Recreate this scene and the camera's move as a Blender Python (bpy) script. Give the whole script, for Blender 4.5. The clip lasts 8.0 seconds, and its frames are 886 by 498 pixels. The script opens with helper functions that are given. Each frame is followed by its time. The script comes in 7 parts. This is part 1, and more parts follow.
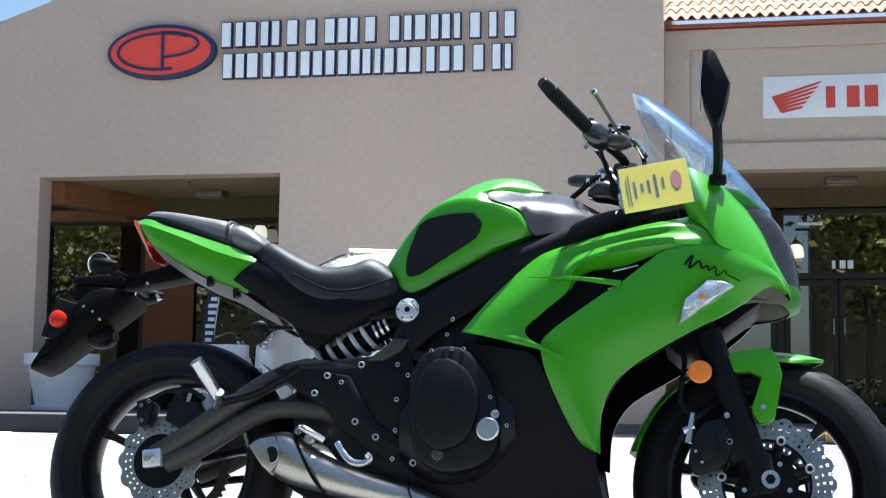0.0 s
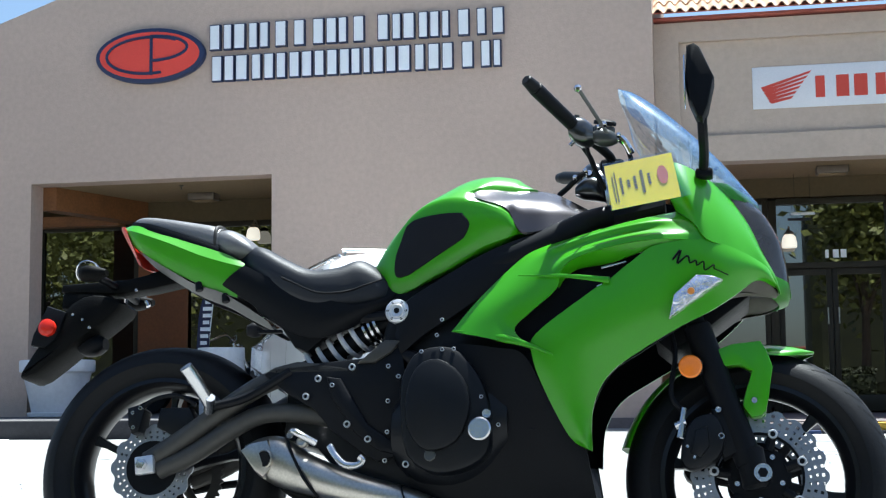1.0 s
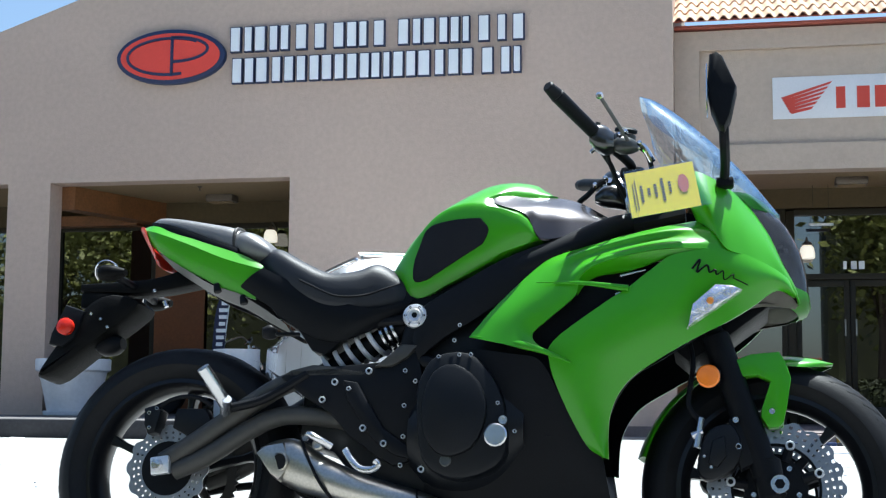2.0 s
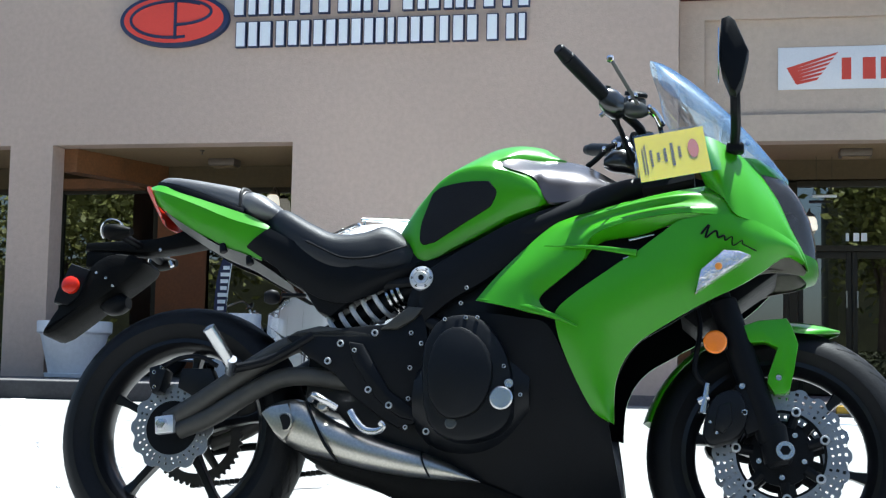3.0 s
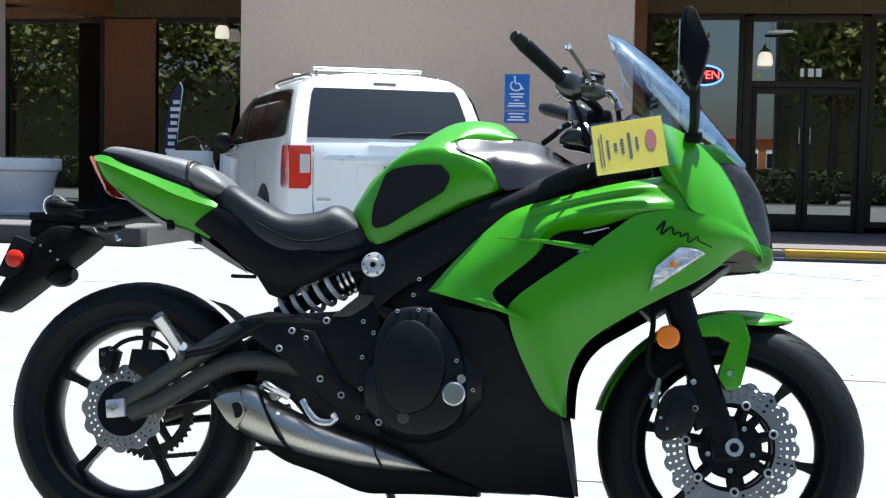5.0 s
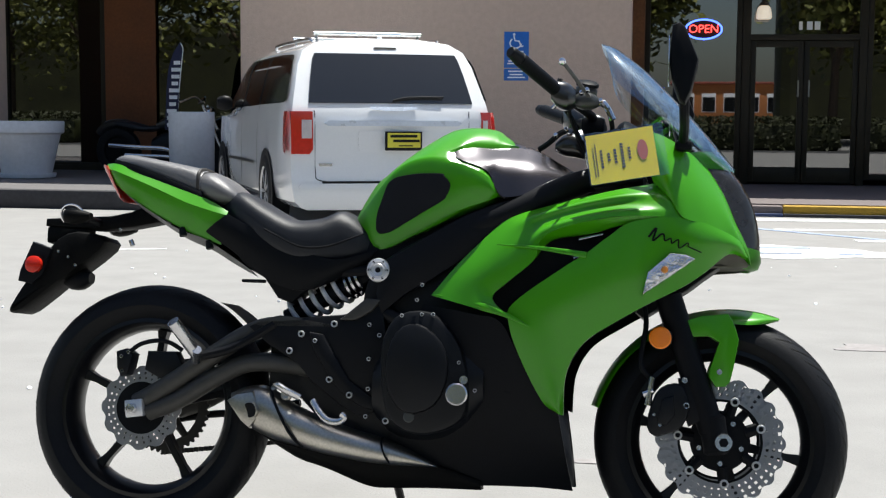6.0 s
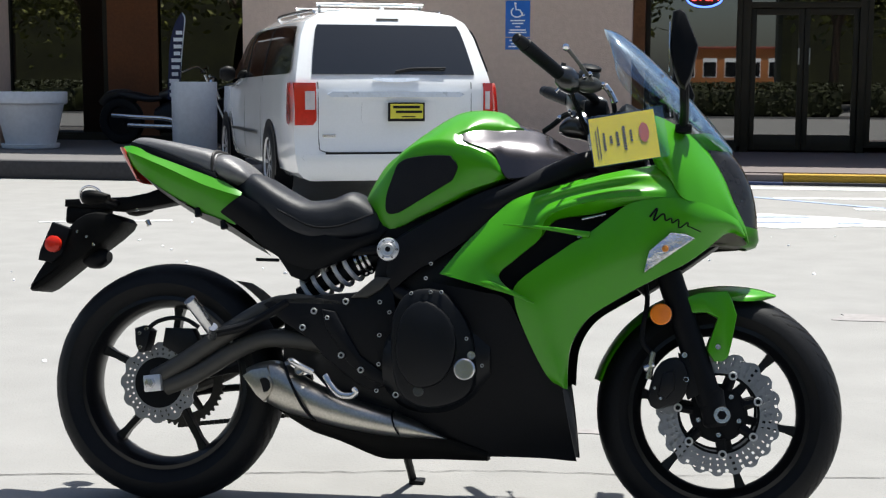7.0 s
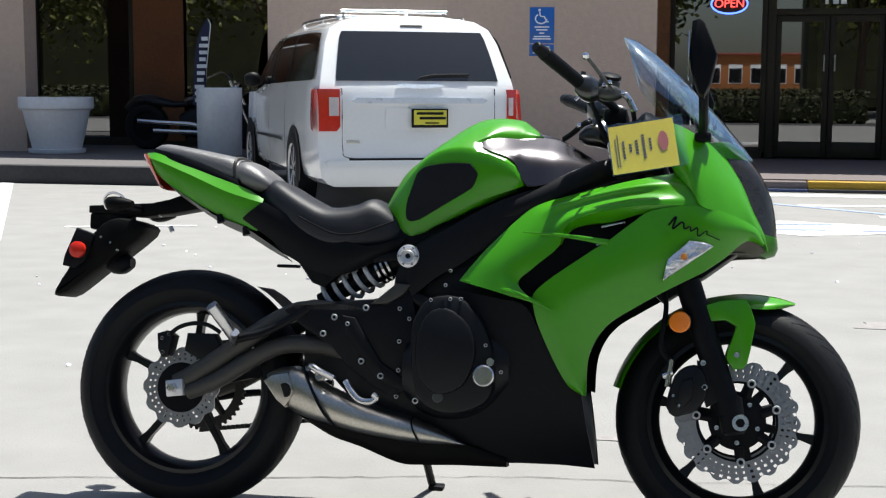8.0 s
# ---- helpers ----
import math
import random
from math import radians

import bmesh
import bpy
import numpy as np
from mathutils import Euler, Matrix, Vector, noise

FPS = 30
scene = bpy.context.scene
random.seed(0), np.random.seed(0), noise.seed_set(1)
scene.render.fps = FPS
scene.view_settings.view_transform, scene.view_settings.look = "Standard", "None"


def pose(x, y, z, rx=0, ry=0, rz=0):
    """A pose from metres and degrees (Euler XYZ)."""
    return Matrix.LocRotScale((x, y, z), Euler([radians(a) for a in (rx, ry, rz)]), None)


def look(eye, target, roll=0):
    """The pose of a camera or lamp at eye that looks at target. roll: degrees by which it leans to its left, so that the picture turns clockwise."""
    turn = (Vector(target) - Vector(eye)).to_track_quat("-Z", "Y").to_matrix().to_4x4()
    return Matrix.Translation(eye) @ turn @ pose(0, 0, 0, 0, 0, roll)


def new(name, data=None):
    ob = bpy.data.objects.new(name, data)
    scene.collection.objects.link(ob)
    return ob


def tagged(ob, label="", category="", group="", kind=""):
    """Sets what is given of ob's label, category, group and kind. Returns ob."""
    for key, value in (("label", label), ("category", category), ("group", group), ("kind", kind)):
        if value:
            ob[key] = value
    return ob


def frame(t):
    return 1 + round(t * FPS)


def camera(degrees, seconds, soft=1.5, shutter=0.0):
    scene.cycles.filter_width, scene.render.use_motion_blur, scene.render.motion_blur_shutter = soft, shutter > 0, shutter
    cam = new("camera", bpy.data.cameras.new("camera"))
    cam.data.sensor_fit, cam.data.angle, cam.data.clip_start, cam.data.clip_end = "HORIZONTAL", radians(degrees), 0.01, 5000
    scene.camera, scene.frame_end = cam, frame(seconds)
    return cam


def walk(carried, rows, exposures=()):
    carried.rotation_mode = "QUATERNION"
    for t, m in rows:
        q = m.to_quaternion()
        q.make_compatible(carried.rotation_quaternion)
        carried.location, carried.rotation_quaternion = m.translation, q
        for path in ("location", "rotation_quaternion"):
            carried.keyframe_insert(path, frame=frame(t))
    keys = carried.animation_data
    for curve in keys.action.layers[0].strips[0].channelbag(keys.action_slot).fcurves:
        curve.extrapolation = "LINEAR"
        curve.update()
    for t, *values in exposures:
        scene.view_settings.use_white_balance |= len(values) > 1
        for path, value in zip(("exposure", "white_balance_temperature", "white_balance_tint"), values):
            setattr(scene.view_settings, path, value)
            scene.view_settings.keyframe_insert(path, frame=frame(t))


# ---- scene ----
from mathutils.bvhtree import BVHTree

cam = camera(35.8, 8.0, soft=1.25)
PATH = [
    (0, (1.287, -3.101, 0.487), (0.895, -1.15, 0.694), 0.7),
    (0.5, (1.29, -3.099, 0.485), (0.898, -1.148, 0.69), 0.1),
    (1, (1.301, -3.096, 0.494), (0.917, -1.144, 0.697), -0.6),
    (1.5, (1.301, -3.094, 0.496), (0.904, -1.144, 0.698), -0.3),
    (1.7, (1.3, -3.094, 0.496), (0.9, -1.146, 0.709), 0.0),
    (2.8, (1.279, -3.089, 0.484), (0.858, -1.142, 0.661), 1.0),
    (3, (1.278, -3.083, 0.483), (0.869, -1.132, 0.647), 1.1),
    (3.5, (1.265, -3.033, 0.49), (0.898, -1.075, 0.663), 1.7),
    (4, (1.254, -2.989, 0.496), (0.926, -1.019, 0.6), 1.4),
    (4.5, (1.25, -2.997, 0.683), (0.912, -1.028, 0.584), 1.2),
    (4.7, (1.254, -3.011, 0.781), (0.914, -1.043, 0.676), 1.3),
    (5.8, (1.285, -3.141, 1.031), (0.954, -1.177, 0.845), 0.1),
    (6, (1.285, -3.166, 1.04), (0.946, -1.204, 0.844), 0.4),
    (6.5, (1.288, -3.222, 1.063), (0.934, -1.266, 0.841), 0.1),
    (7, (1.286, -3.27, 1.083), (0.947, -1.314, 0.838), 0.2),
    (7.5, (1.295, -3.292, 1.09), (0.933, -1.339, 0.849), 0.6),
    (8, (1.3, -3.288, 1.089), (0.926, -1.337, 0.852), 0.3),
]
walk(cam, [(t, look(eye, target, roll)) for t, eye, target, roll in PATH],
     exposures=[(0, 1.32, 5690, 2), (3.5, 1.32, 5690, 2), (4.0, 1.36, 5690, 2), (4.5, 1.42, 5690, 2), (4.7, 1.34, 5690, 2), (5.8, 0.72, 6250, 7), (6.0, 0.66, 6250, 7), (6.5, 0.68, 6250, 7), (8.0, 0.70, 6250, 7)])

# ---- light ----
SUN_ELEVATION, SUN_TURN = 73, -30
world = bpy.data.worlds.new("sky_world")
scene.world = world
world.use_nodes = True
wn = world.node_tree
sky = wn.nodes.new("ShaderNodeTexSky")
sky.sky_type = "NISHITA"
sky.sun_disc = False
sky.sun_elevation = radians(SUN_ELEVATION)
sky.sun_rotation = radians(-SUN_TURN)
sky.air_density, sky.dust_density, sky.ozone_density = 1.0, 2.0, 1.0
wn.nodes["Background"].inputs["Strength"].default_value = 0.068
wn.links.new(sky.outputs["Color"], wn.nodes["Background"].inputs["Color"])

sun = new("sun", bpy.data.lights.new("sun", "SUN"))
sun.data.energy, sun.data.angle, sun.data.color = 5.0, radians(0.55), (1.0, 0.95, 0.87)
toward_sun = Vector((-math.sin(radians(SUN_TURN)) * math.cos(radians(SUN_ELEVATION)),
                     math.cos(radians(SUN_TURN)) * math.cos(radians(SUN_ELEVATION)),
                     math.sin(radians(SUN_ELEVATION))))
sun.matrix_world = look(toward_sun * 30, (0, 0, 0))


# ---- materials ----
def material(name, color, rough=0.6, metal=0.0, vary=0.15, scale=6.0, fine=60.0, bump=0.0, bump_scale=80.0,
             spread=0.0, coat=0.0, second=None, amount=0.5, gloss=0.5, coat_rough=0.05):
    """A surface with broad stains, fine grain and relief, in metres of the object's own space."""
    m = bpy.data.materials.new(name)
    m.use_nodes = True
    t = m.node_tree
    bsdf = t.nodes["Principled BSDF"]
    bsdf.inputs["Roughness"].default_value = rough
    bsdf.inputs["Metallic"].default_value = metal
    bsdf.inputs["Coat Weight"].default_value = coat
    bsdf.inputs["Coat Roughness"].default_value = coat_rough
    bsdf.inputs["Specular IOR Level"].default_value = gloss
    place = t.nodes.new("ShaderNodeTexCoord")
    broad, grain = t.nodes.new("ShaderNodeTexNoise"), t.nodes.new("ShaderNodeTexNoise")
    broad.inputs["Scale"].default_value, broad.inputs["Detail"].default_value = scale, 5
    grain.inputs["Scale"].default_value, grain.inputs["Detail"].default_value = fine, 3
    for n in (broad, grain):
        t.links.new(place.outputs["Object"], n.inputs["Vector"])
    ramp = t.nodes.new("ShaderNodeValToRGB")
    c = Vector(color)
    c2 = Vector(second) if second else c * (1 - vary)
    ramp.color_ramp.elements[0].position, ramp.color_ramp.elements[1].position = 0.5 - amount * 0.4, 0.5 + amount * 0.4
    ramp.color_ramp.elements[0].color = (*c2, 1)
    ramp.color_ramp.elements[1].color = (*c, 1)
    t.links.new(broad.outputs["Fac"], ramp.inputs["Fac"])
    spread_map = t.nodes.new("ShaderNodeMapRange")
    spread_map.inputs["From Min"].default_value, spread_map.inputs["From Max"].default_value = 0.3, 0.7
    spread_map.inputs["To Min"].default_value, spread_map.inputs["To Max"].default_value = 1 - vary * 0.6, 1 + vary * 0.4
    t.links.new(grain.outputs["Fac"], spread_map.inputs["Value"])
    hsv = t.nodes.new("ShaderNodeHueSaturation")
    t.links.new(ramp.outputs["Color"], hsv.inputs["Color"])
    value = spread_map.outputs["Result"]
    if spread:
        info, mul, rng = t.nodes.new("ShaderNodeObjectInfo"), t.nodes.new("ShaderNodeMath"), t.nodes.new("ShaderNodeMapRange")
        rng.inputs["To Min"].default_value, rng.inputs["To Max"].default_value = 1 - spread, 1 + spread
        t.links.new(info.outputs["Random"], rng.inputs["Value"])
        mul.operation = "MULTIPLY"
        t.links.new(rng.outputs["Result"], mul.inputs[0])
        t.links.new(value, mul.inputs[1])
        value = mul.outputs["Value"]
    t.links.new(value, hsv.inputs["Value"])
    t.links.new(hsv.outputs["Color"], bsdf.inputs["Base Color"])
    rough_map = t.nodes.new("ShaderNodeMapRange")
    rough_map.inputs["To Min"].default_value, rough_map.inputs["To Max"].default_value = max(0.02, rough * 0.8), min(1, rough * 1.2)
    t.links.new(broad.outputs["Fac"], rough_map.inputs["Value"])
    t.links.new(rough_map.outputs["Result"], bsdf.inputs["Roughness"])
    if bump:
        relief, b = t.nodes.new("ShaderNodeTexNoise"), t.nodes.new("ShaderNodeBump")
        relief.inputs["Scale"].default_value, relief.inputs["Detail"].default_value = bump_scale, 6
        b.inputs["Strength"].default_value, b.inputs["Distance"].default_value = bump, 0.01
        t.links.new(place.outputs["Object"], relief.inputs["Vector"])
        t.links.new(relief.outputs["Fac"], b.inputs["Height"])
        t.links.new(b.outputs["Normal"], bsdf.inputs["Normal"])
    return m


def glass_material(name, tint, rough=0.02, see=0.6, ior=1.45):
    """Clear or tinted sheet: a see-through part and a glossy skin."""
    m = bpy.data.materials.new(name)
    m.use_nodes = True
    t = m.node_tree
    t.nodes.remove(t.nodes["Principled BSDF"])
    out = t.nodes["Material Output"]
    clear, gloss, mix = t.nodes.new("ShaderNodeBsdfTransparent"), t.nodes.new("ShaderNodeBsdfGlossy"), t.nodes.new("ShaderNodeMixShader")
    fres = t.nodes.new("ShaderNodeFresnel")
    fres.inputs["IOR"].default_value = ior
    clear.inputs["Color"].default_value = (*(Vector(tint) * see), 1)
    gloss.inputs["Roughness"].default_value = rough
    t.links.new(fres.outputs["Fac"], mix.inputs["Fac"])
    t.links.new(clear.outputs["BSDF"], mix.inputs[1])
    t.links.new(gloss.outputs["BSDF"], mix.inputs[2])
    t.links.new(mix.outputs["Shader"], out.inputs["Surface"])
    return m


def clear_plastic(name, tint, rough, base, power):
    """Thin clear sheet: reflects base of the light head on and nearly all at a glancing angle."""
    m = bpy.data.materials.new(name)
    m.use_nodes = True
    t = m.node_tree
    t.nodes.remove(t.nodes["Principled BSDF"])
    clear, gloss, mix = t.nodes.new("ShaderNodeBsdfTransparent"), t.nodes.new("ShaderNodeBsdfGlossy"), t.nodes.new("ShaderNodeMixShader")
    weight, up, rng = t.nodes.new("ShaderNodeLayerWeight"), t.nodes.new("ShaderNodeMath"), t.nodes.new("ShaderNodeMapRange")
    weight.inputs["Blend"].default_value = 0.5
    up.operation, up.inputs[1].default_value = "POWER", power
    rng.inputs["To Min"].default_value, rng.inputs["To Max"].default_value = base, 0.95
    clear.inputs["Color"].default_value = (*tint, 1)
    gloss.inputs["Roughness"].default_value = rough
    gloss.inputs["Color"].default_value = (0.68, 0.85, 1.0, 1)
    t.links.new(weight.outputs["Facing"], up.inputs[0])
    t.links.new(up.outputs["Value"], rng.inputs["Value"])
    t.links.new(rng.outputs["Result"], mix.inputs["Fac"])
    t.links.new(clear.outputs["BSDF"], mix.inputs[1])
    t.links.new(gloss.outputs["BSDF"], mix.inputs[2])
    t.links.new(mix.outputs["Shader"], t.nodes["Material Output"].inputs["Surface"])
    return m


def glow_material(name, color, strength):
    m = bpy.data.materials.new(name)
    m.use_nodes = True
    b = m.node_tree.nodes["Principled BSDF"]
    b.inputs["Base Color"].default_value = (*color, 1)
    b.inputs["Emission Color"].default_value = (*color, 1)
    b.inputs["Emission Strength"].default_value = strength
    return m


M_STUCCO = material("tan_stucco", (0.58, 0.449, 0.367), 0.9, vary=0.10, scale=0.9, fine=14, bump=0.5, bump_scale=55, amount=0.9)
M_STUCCO2 = material("tan_stucco_trim", (0.555, 0.450, 0.362), 0.9, vary=0.10, scale=0.9, fine=14, bump=0.5, bump_scale=55, amount=0.9)
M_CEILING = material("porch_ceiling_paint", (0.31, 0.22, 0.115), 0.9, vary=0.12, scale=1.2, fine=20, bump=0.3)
M_WOOD = material("stained_beam", (0.25, 0.105, 0.035), 0.6, vary=0.3, scale=3, fine=30, bump=0.2)
M_REDWALL = material("dark_red_column", (0.20, 0.068, 0.020), 0.7, vary=0.25, scale=2, fine=25, bump=0.2)
M_HEADER = material("brown_header_paint", (0.105, 0.075, 0.034), 0.85, vary=0.15, scale=1.5, fine=20)
M_DARKFRAME = material("bronze_frame", (0.030, 0.025, 0.015), 0.5, gloss=0.25, vary=0.2, scale=8)
M_GROUND = material("sunbleached_lot", (0.285, 0.279, 0.270), 0.92, vary=0.13, scale=0.45, fine=3.5, bump=0.3, bump_scale=110, amount=1.0)
M_CRACK = material("crack_dirt", (0.24, 0.23, 0.225), 0.95, vary=0.3, scale=9)
M_STAIN = material("old_stain", (0.32, 0.30, 0.295), 0.92, vary=0.2, scale=9, fine=30)
M_ASPHALT = material("street_asphalt", (0.055, 0.055, 0.057), 0.9, vary=0.2, scale=0.6, fine=40, bump=0.4)
# pinkish concrete, lowered in tone to stand for the building's shade
M_WALK = material("pavement_concrete_shade_toned", (0.17, 0.142, 0.138), 0.9, vary=0.18, scale=0.8, fine=30, bump=0.3)
# west walk: building shade painted in as a darker concrete
M_WALKWEST = material("walk_concrete_painted_shade", (0.15, 0.142, 0.142), 0.9, vary=0.18, scale=0.8, fine=30, bump=0.3)
# kerb concrete far below its own tone: the shade is in this colour
M_KERB = material("kerb_concrete_shade_toned", (0.046, 0.045, 0.049), 0.9, vary=0.25, scale=1.2, fine=25, bump=0.4, spread=0.06)
M_YELLOW = material("yellow_kerb_paint", (0.46, 0.28, 0.02), 0.7, vary=0.2, scale=5, fine=40, bump=0.3)
M_BLUEKERB = material("blue_kerb_paint", (0.035, 0.058, 0.15), 0.7, vary=0.2, scale=5, fine=40, bump=0.3)
M_WHITELINE = material("white_line_paint", (0.78, 0.78, 0.76), 0.7, vary=0.25, scale=6, fine=50, bump=0.2)
M_BLUELINE = material("blue_line_paint", (0.36, 0.44, 0.60), 0.7, vary=0.35, scale=6, fine=50, bump=0.2)
M_SHOPGLASS = glass_material("shop_glass", (0.34, 0.34, 0.28), 0.01, 0.55, 3.1)
# near-black interior: the unlit look behind the glass is in the colour
M_INSIDE = material("interior_painted_dimness", (0.035, 0.03, 0.026), 0.9, vary=0.4, scale=1.5)
M_TILE = material("clay_roof_tile", (0.62, 0.42, 0.29), 0.85, vary=0.25, scale=4, fine=30, bump=0.3, spread=0.14)
M_REDTRIM = material("red_fascia_paint", (0.36, 0.09, 0.06), 0.6, vary=0.15, scale=3)
M_SIGNWHITE = material("white_sign_face", (0.89, 0.91, 0.94), 0.45, vary=0.05, scale=3)
M_SIGNBLUE = material("navy_sign_return", (0.02, 0.035, 0.10), 0.5, vary=0.1)
M_SIGNRED = material("red_sign_face", (0.82, 0.075, 0.05), 0.45, vary=0.06, scale=3)
M_BANNER = material("white_banner_vinyl", (0.80, 0.80, 0.82), 0.5, vary=0.06, scale=2)
M_BANNERRED = material("red_banner_ink", (0.62, 0.07, 0.045), 0.5, vary=0.06, scale=2)
M_BLUESIGN = material("blue_sign_sheet", (0.02, 0.14, 0.52), 0.4, vary=0.06)
M_WHITEPOT = material("white_glazed_planter", (0.74, 0.75, 0.78), 0.5, vary=0.10, scale=3, fine=20, bump=0.1)
M_SOIL = material("planter_soil", (0.06, 0.04, 0.025), 0.95, vary=0.4, scale=12, bump=0.6)
M_LEAF = material("leaf_green", (0.235, 0.245, 0.048), 0.6, vary=0.45, scale=3, fine=20)
M_SHRUB = material("dark_shrub_green", (0.045, 0.052, 0.012), 0.6, vary=0.45, scale=3, fine=20)
M_BARK = material("bark", (0.13, 0.09, 0.06), 0.9, vary=0.3, scale=6, bump=0.6)
M_LAMPWHITE = glow_material("lit_lamp_glass", (1.0, 0.86, 0.68), 0.32)
M_FIXTURE = material("fixture_metal", (0.16, 0.13, 0.10), 0.5, metal=0.4)
M_NEONRED = glow_material("red_neon", (1.0, 0.06, 0.05), 2.5)
M_NEONBLUE = glow_material("blue_neon", (0.08, 0.16, 1.0), 2.5)


# ---- mesh helpers ----
def add_box(bm, lo, hi, m=None):
    vs = [bm.verts.new((x, y, z)) for x in (lo[0], hi[0]) for y in (lo[1], hi[1]) for z in (lo[2], hi[2])]
    for f in ((0, 1, 3, 2), (4, 6, 7, 5), (0, 4, 5, 1), (2, 3, 7, 6), (0, 2, 6, 4), (1, 5, 7, 3)):
        bm.faces.new([vs[i] for i in f])
    if m is not None:
        bmesh.ops.transform(bm, matrix=m, verts=vs)
    return vs


def box(lo, hi, bevel=0.0, m=None, seg=2):
    bm = bmesh.new()
    add_box(bm, lo, hi)
    if bevel:
        bmesh.ops.bevel(bm, geom=list(bm.edges), offset=bevel, segments=seg, affect="EDGES", profile=0.5)
    if m is not None:
        bmesh.ops.transform(bm, matrix=m, verts=bm.verts)
    return bm


def join(*bms):
    out = bmesh.new()
    for b in bms:
        me = bpy.data.meshes.new("tmp")
        b.to_mesh(me)
        b.free()
        out.from_mesh(me)
        bpy.data.meshes.remove(me)
    return out


def ring_loft(rings, closed=True, caps=True):
    bm = bmesh.new()
    vr = [[bm.verts.new(p) for p in r] for r in rings]
    n = len(rings[0])
    for a, b in zip(vr, vr[1:]):
        for i in range(n if closed else n - 1):
            j = (i + 1) % n
            bm.faces.new((a[i], a[j], b[j], b[i]))
    if caps and closed:
        bm.faces.new(vr[0][::-1])
        bm.faces.new(vr[-1])
    bmesh.ops.recalc_face_normals(bm, faces=bm.faces)
    return bm


def lathe(profile, axis_m=None, seg=32, caps=True):
    """profile: (radius, height) pairs turned round z."""
    rings = [[(r * math.cos(2 * math.pi * i / seg), r * math.sin(2 * math.pi * i / seg), h) for i in range(seg)] for r, h in profile]
    bm = ring_loft(rings, True, caps)
    if axis_m is not None:
        bmesh.ops.transform(bm, matrix=axis_m, verts=bm.verts)
    return bm


def along(p0, p1):
    """A pose at p0 whose z points at p1."""
    p0, p1 = Vector(p0), Vector(p1)
    return Matrix.Translation(p0) @ (p1 - p0).to_track_quat("Z", "Y").to_matrix().to_4x4()


def rod(p0, p1, r0, r1=None, seg=16, rim=0.0):
    r1 = r0 if r1 is None else r1
    d = (Vector(p1) - Vector(p0)).length
    prof = [(r0, 0), (r1, d)]
    if rim:
        prof = [(r0 - rim, 0), (r0, rim), (r1, d - rim), (r1 - rim, d)]
    return lathe(prof, along(p0, p1), seg)


def smooth_path(pts, n=8):
    """Catmull-Rom through the points."""
    p = [Vector(q) for q in pts]
    p = [p[0] * 2 - p[1]] + p + [p[-1] * 2 - p[-2]]
    out = []
    for i in range(1, len(p) - 2):
        a, b, c, d = p[i - 1:i + 3]
        for k in range(n):
            t = k / n
            out.append(0.5 * ((2 * b) + (c - a) * t + (2 * a - 5 * b + 4 * c - d) * t * t + (3 * b - 3 * c + d - a) * t ** 3))
    out.append(p[-2].copy())
    return out


def tube(pts, r, seg=12, n=6, flat=1.0, taper=None):
    path = smooth_path(pts, n) if n > 1 else [Vector(q) for q in pts]
    rings = []
    side = None
    for i, p in enumerate(path):
        d = (path[min(i + 1, len(path) - 1)] - path[max(i - 1, 0)]).normalized()
        up = Vector((0, 1, 0)) if abs(d.y) < 0.9 else Vector((0, 0, 1))
        if side is None:
            side = d.cross(up).normalized()
        side = (side - d * side.dot(d)).normalized()
        other = d.cross(side)
        k = 1.0 if taper is None else 1 + (taper - 1) * i / (len(path) - 1)
        rings.append([p + side * (r * k * math.cos(2 * math.pi * j / seg)) + other * (r * k * flat * math.sin(2 * math.pi * j / seg)) for j in range(seg)])
    return ring_loft(rings)


def plate(outline, y0, y1, bevel=0.0, smooth=0):
    """A flat piece cut to an outline of (x, z), from y0 to y1."""
    pts = [(p[0], 0, p[1]) for p in outline]
    if smooth:
        loop = pts[-1:] + pts + pts[:2]
        path = []
        for i in range(1, len(loop) - 2):
            path += smooth_path(loop[i - 1:i + 3], smooth)[smooth:2 * smooth]
        pts = path
    bm = bmesh.new()
    f = bm.faces.new([bm.verts.new((p[0], y0, p[2])) for p in pts])
    r = bmesh.ops.extrude_face_region(bm, geom=[f])
    bmesh.ops.translate(bm, vec=(0, y1 - y0, 0), verts=[g for g in r["geom"] if isinstance(g, bmesh.types.BMVert)])
    bmesh.ops.recalc_face_normals(bm, faces=bm.faces)
    if bevel:
        caps = [e for e in bm.edges if all(abs(f.normal.y) > 0.9 for f in e.link_faces) is False and any(abs(f.normal.y) > 0.9 for f in e.link_faces)]
        bmesh.ops.bevel(bm, geom=caps, offset=bevel, segments=2, affect="EDGES", profile=0.5)
    return bm


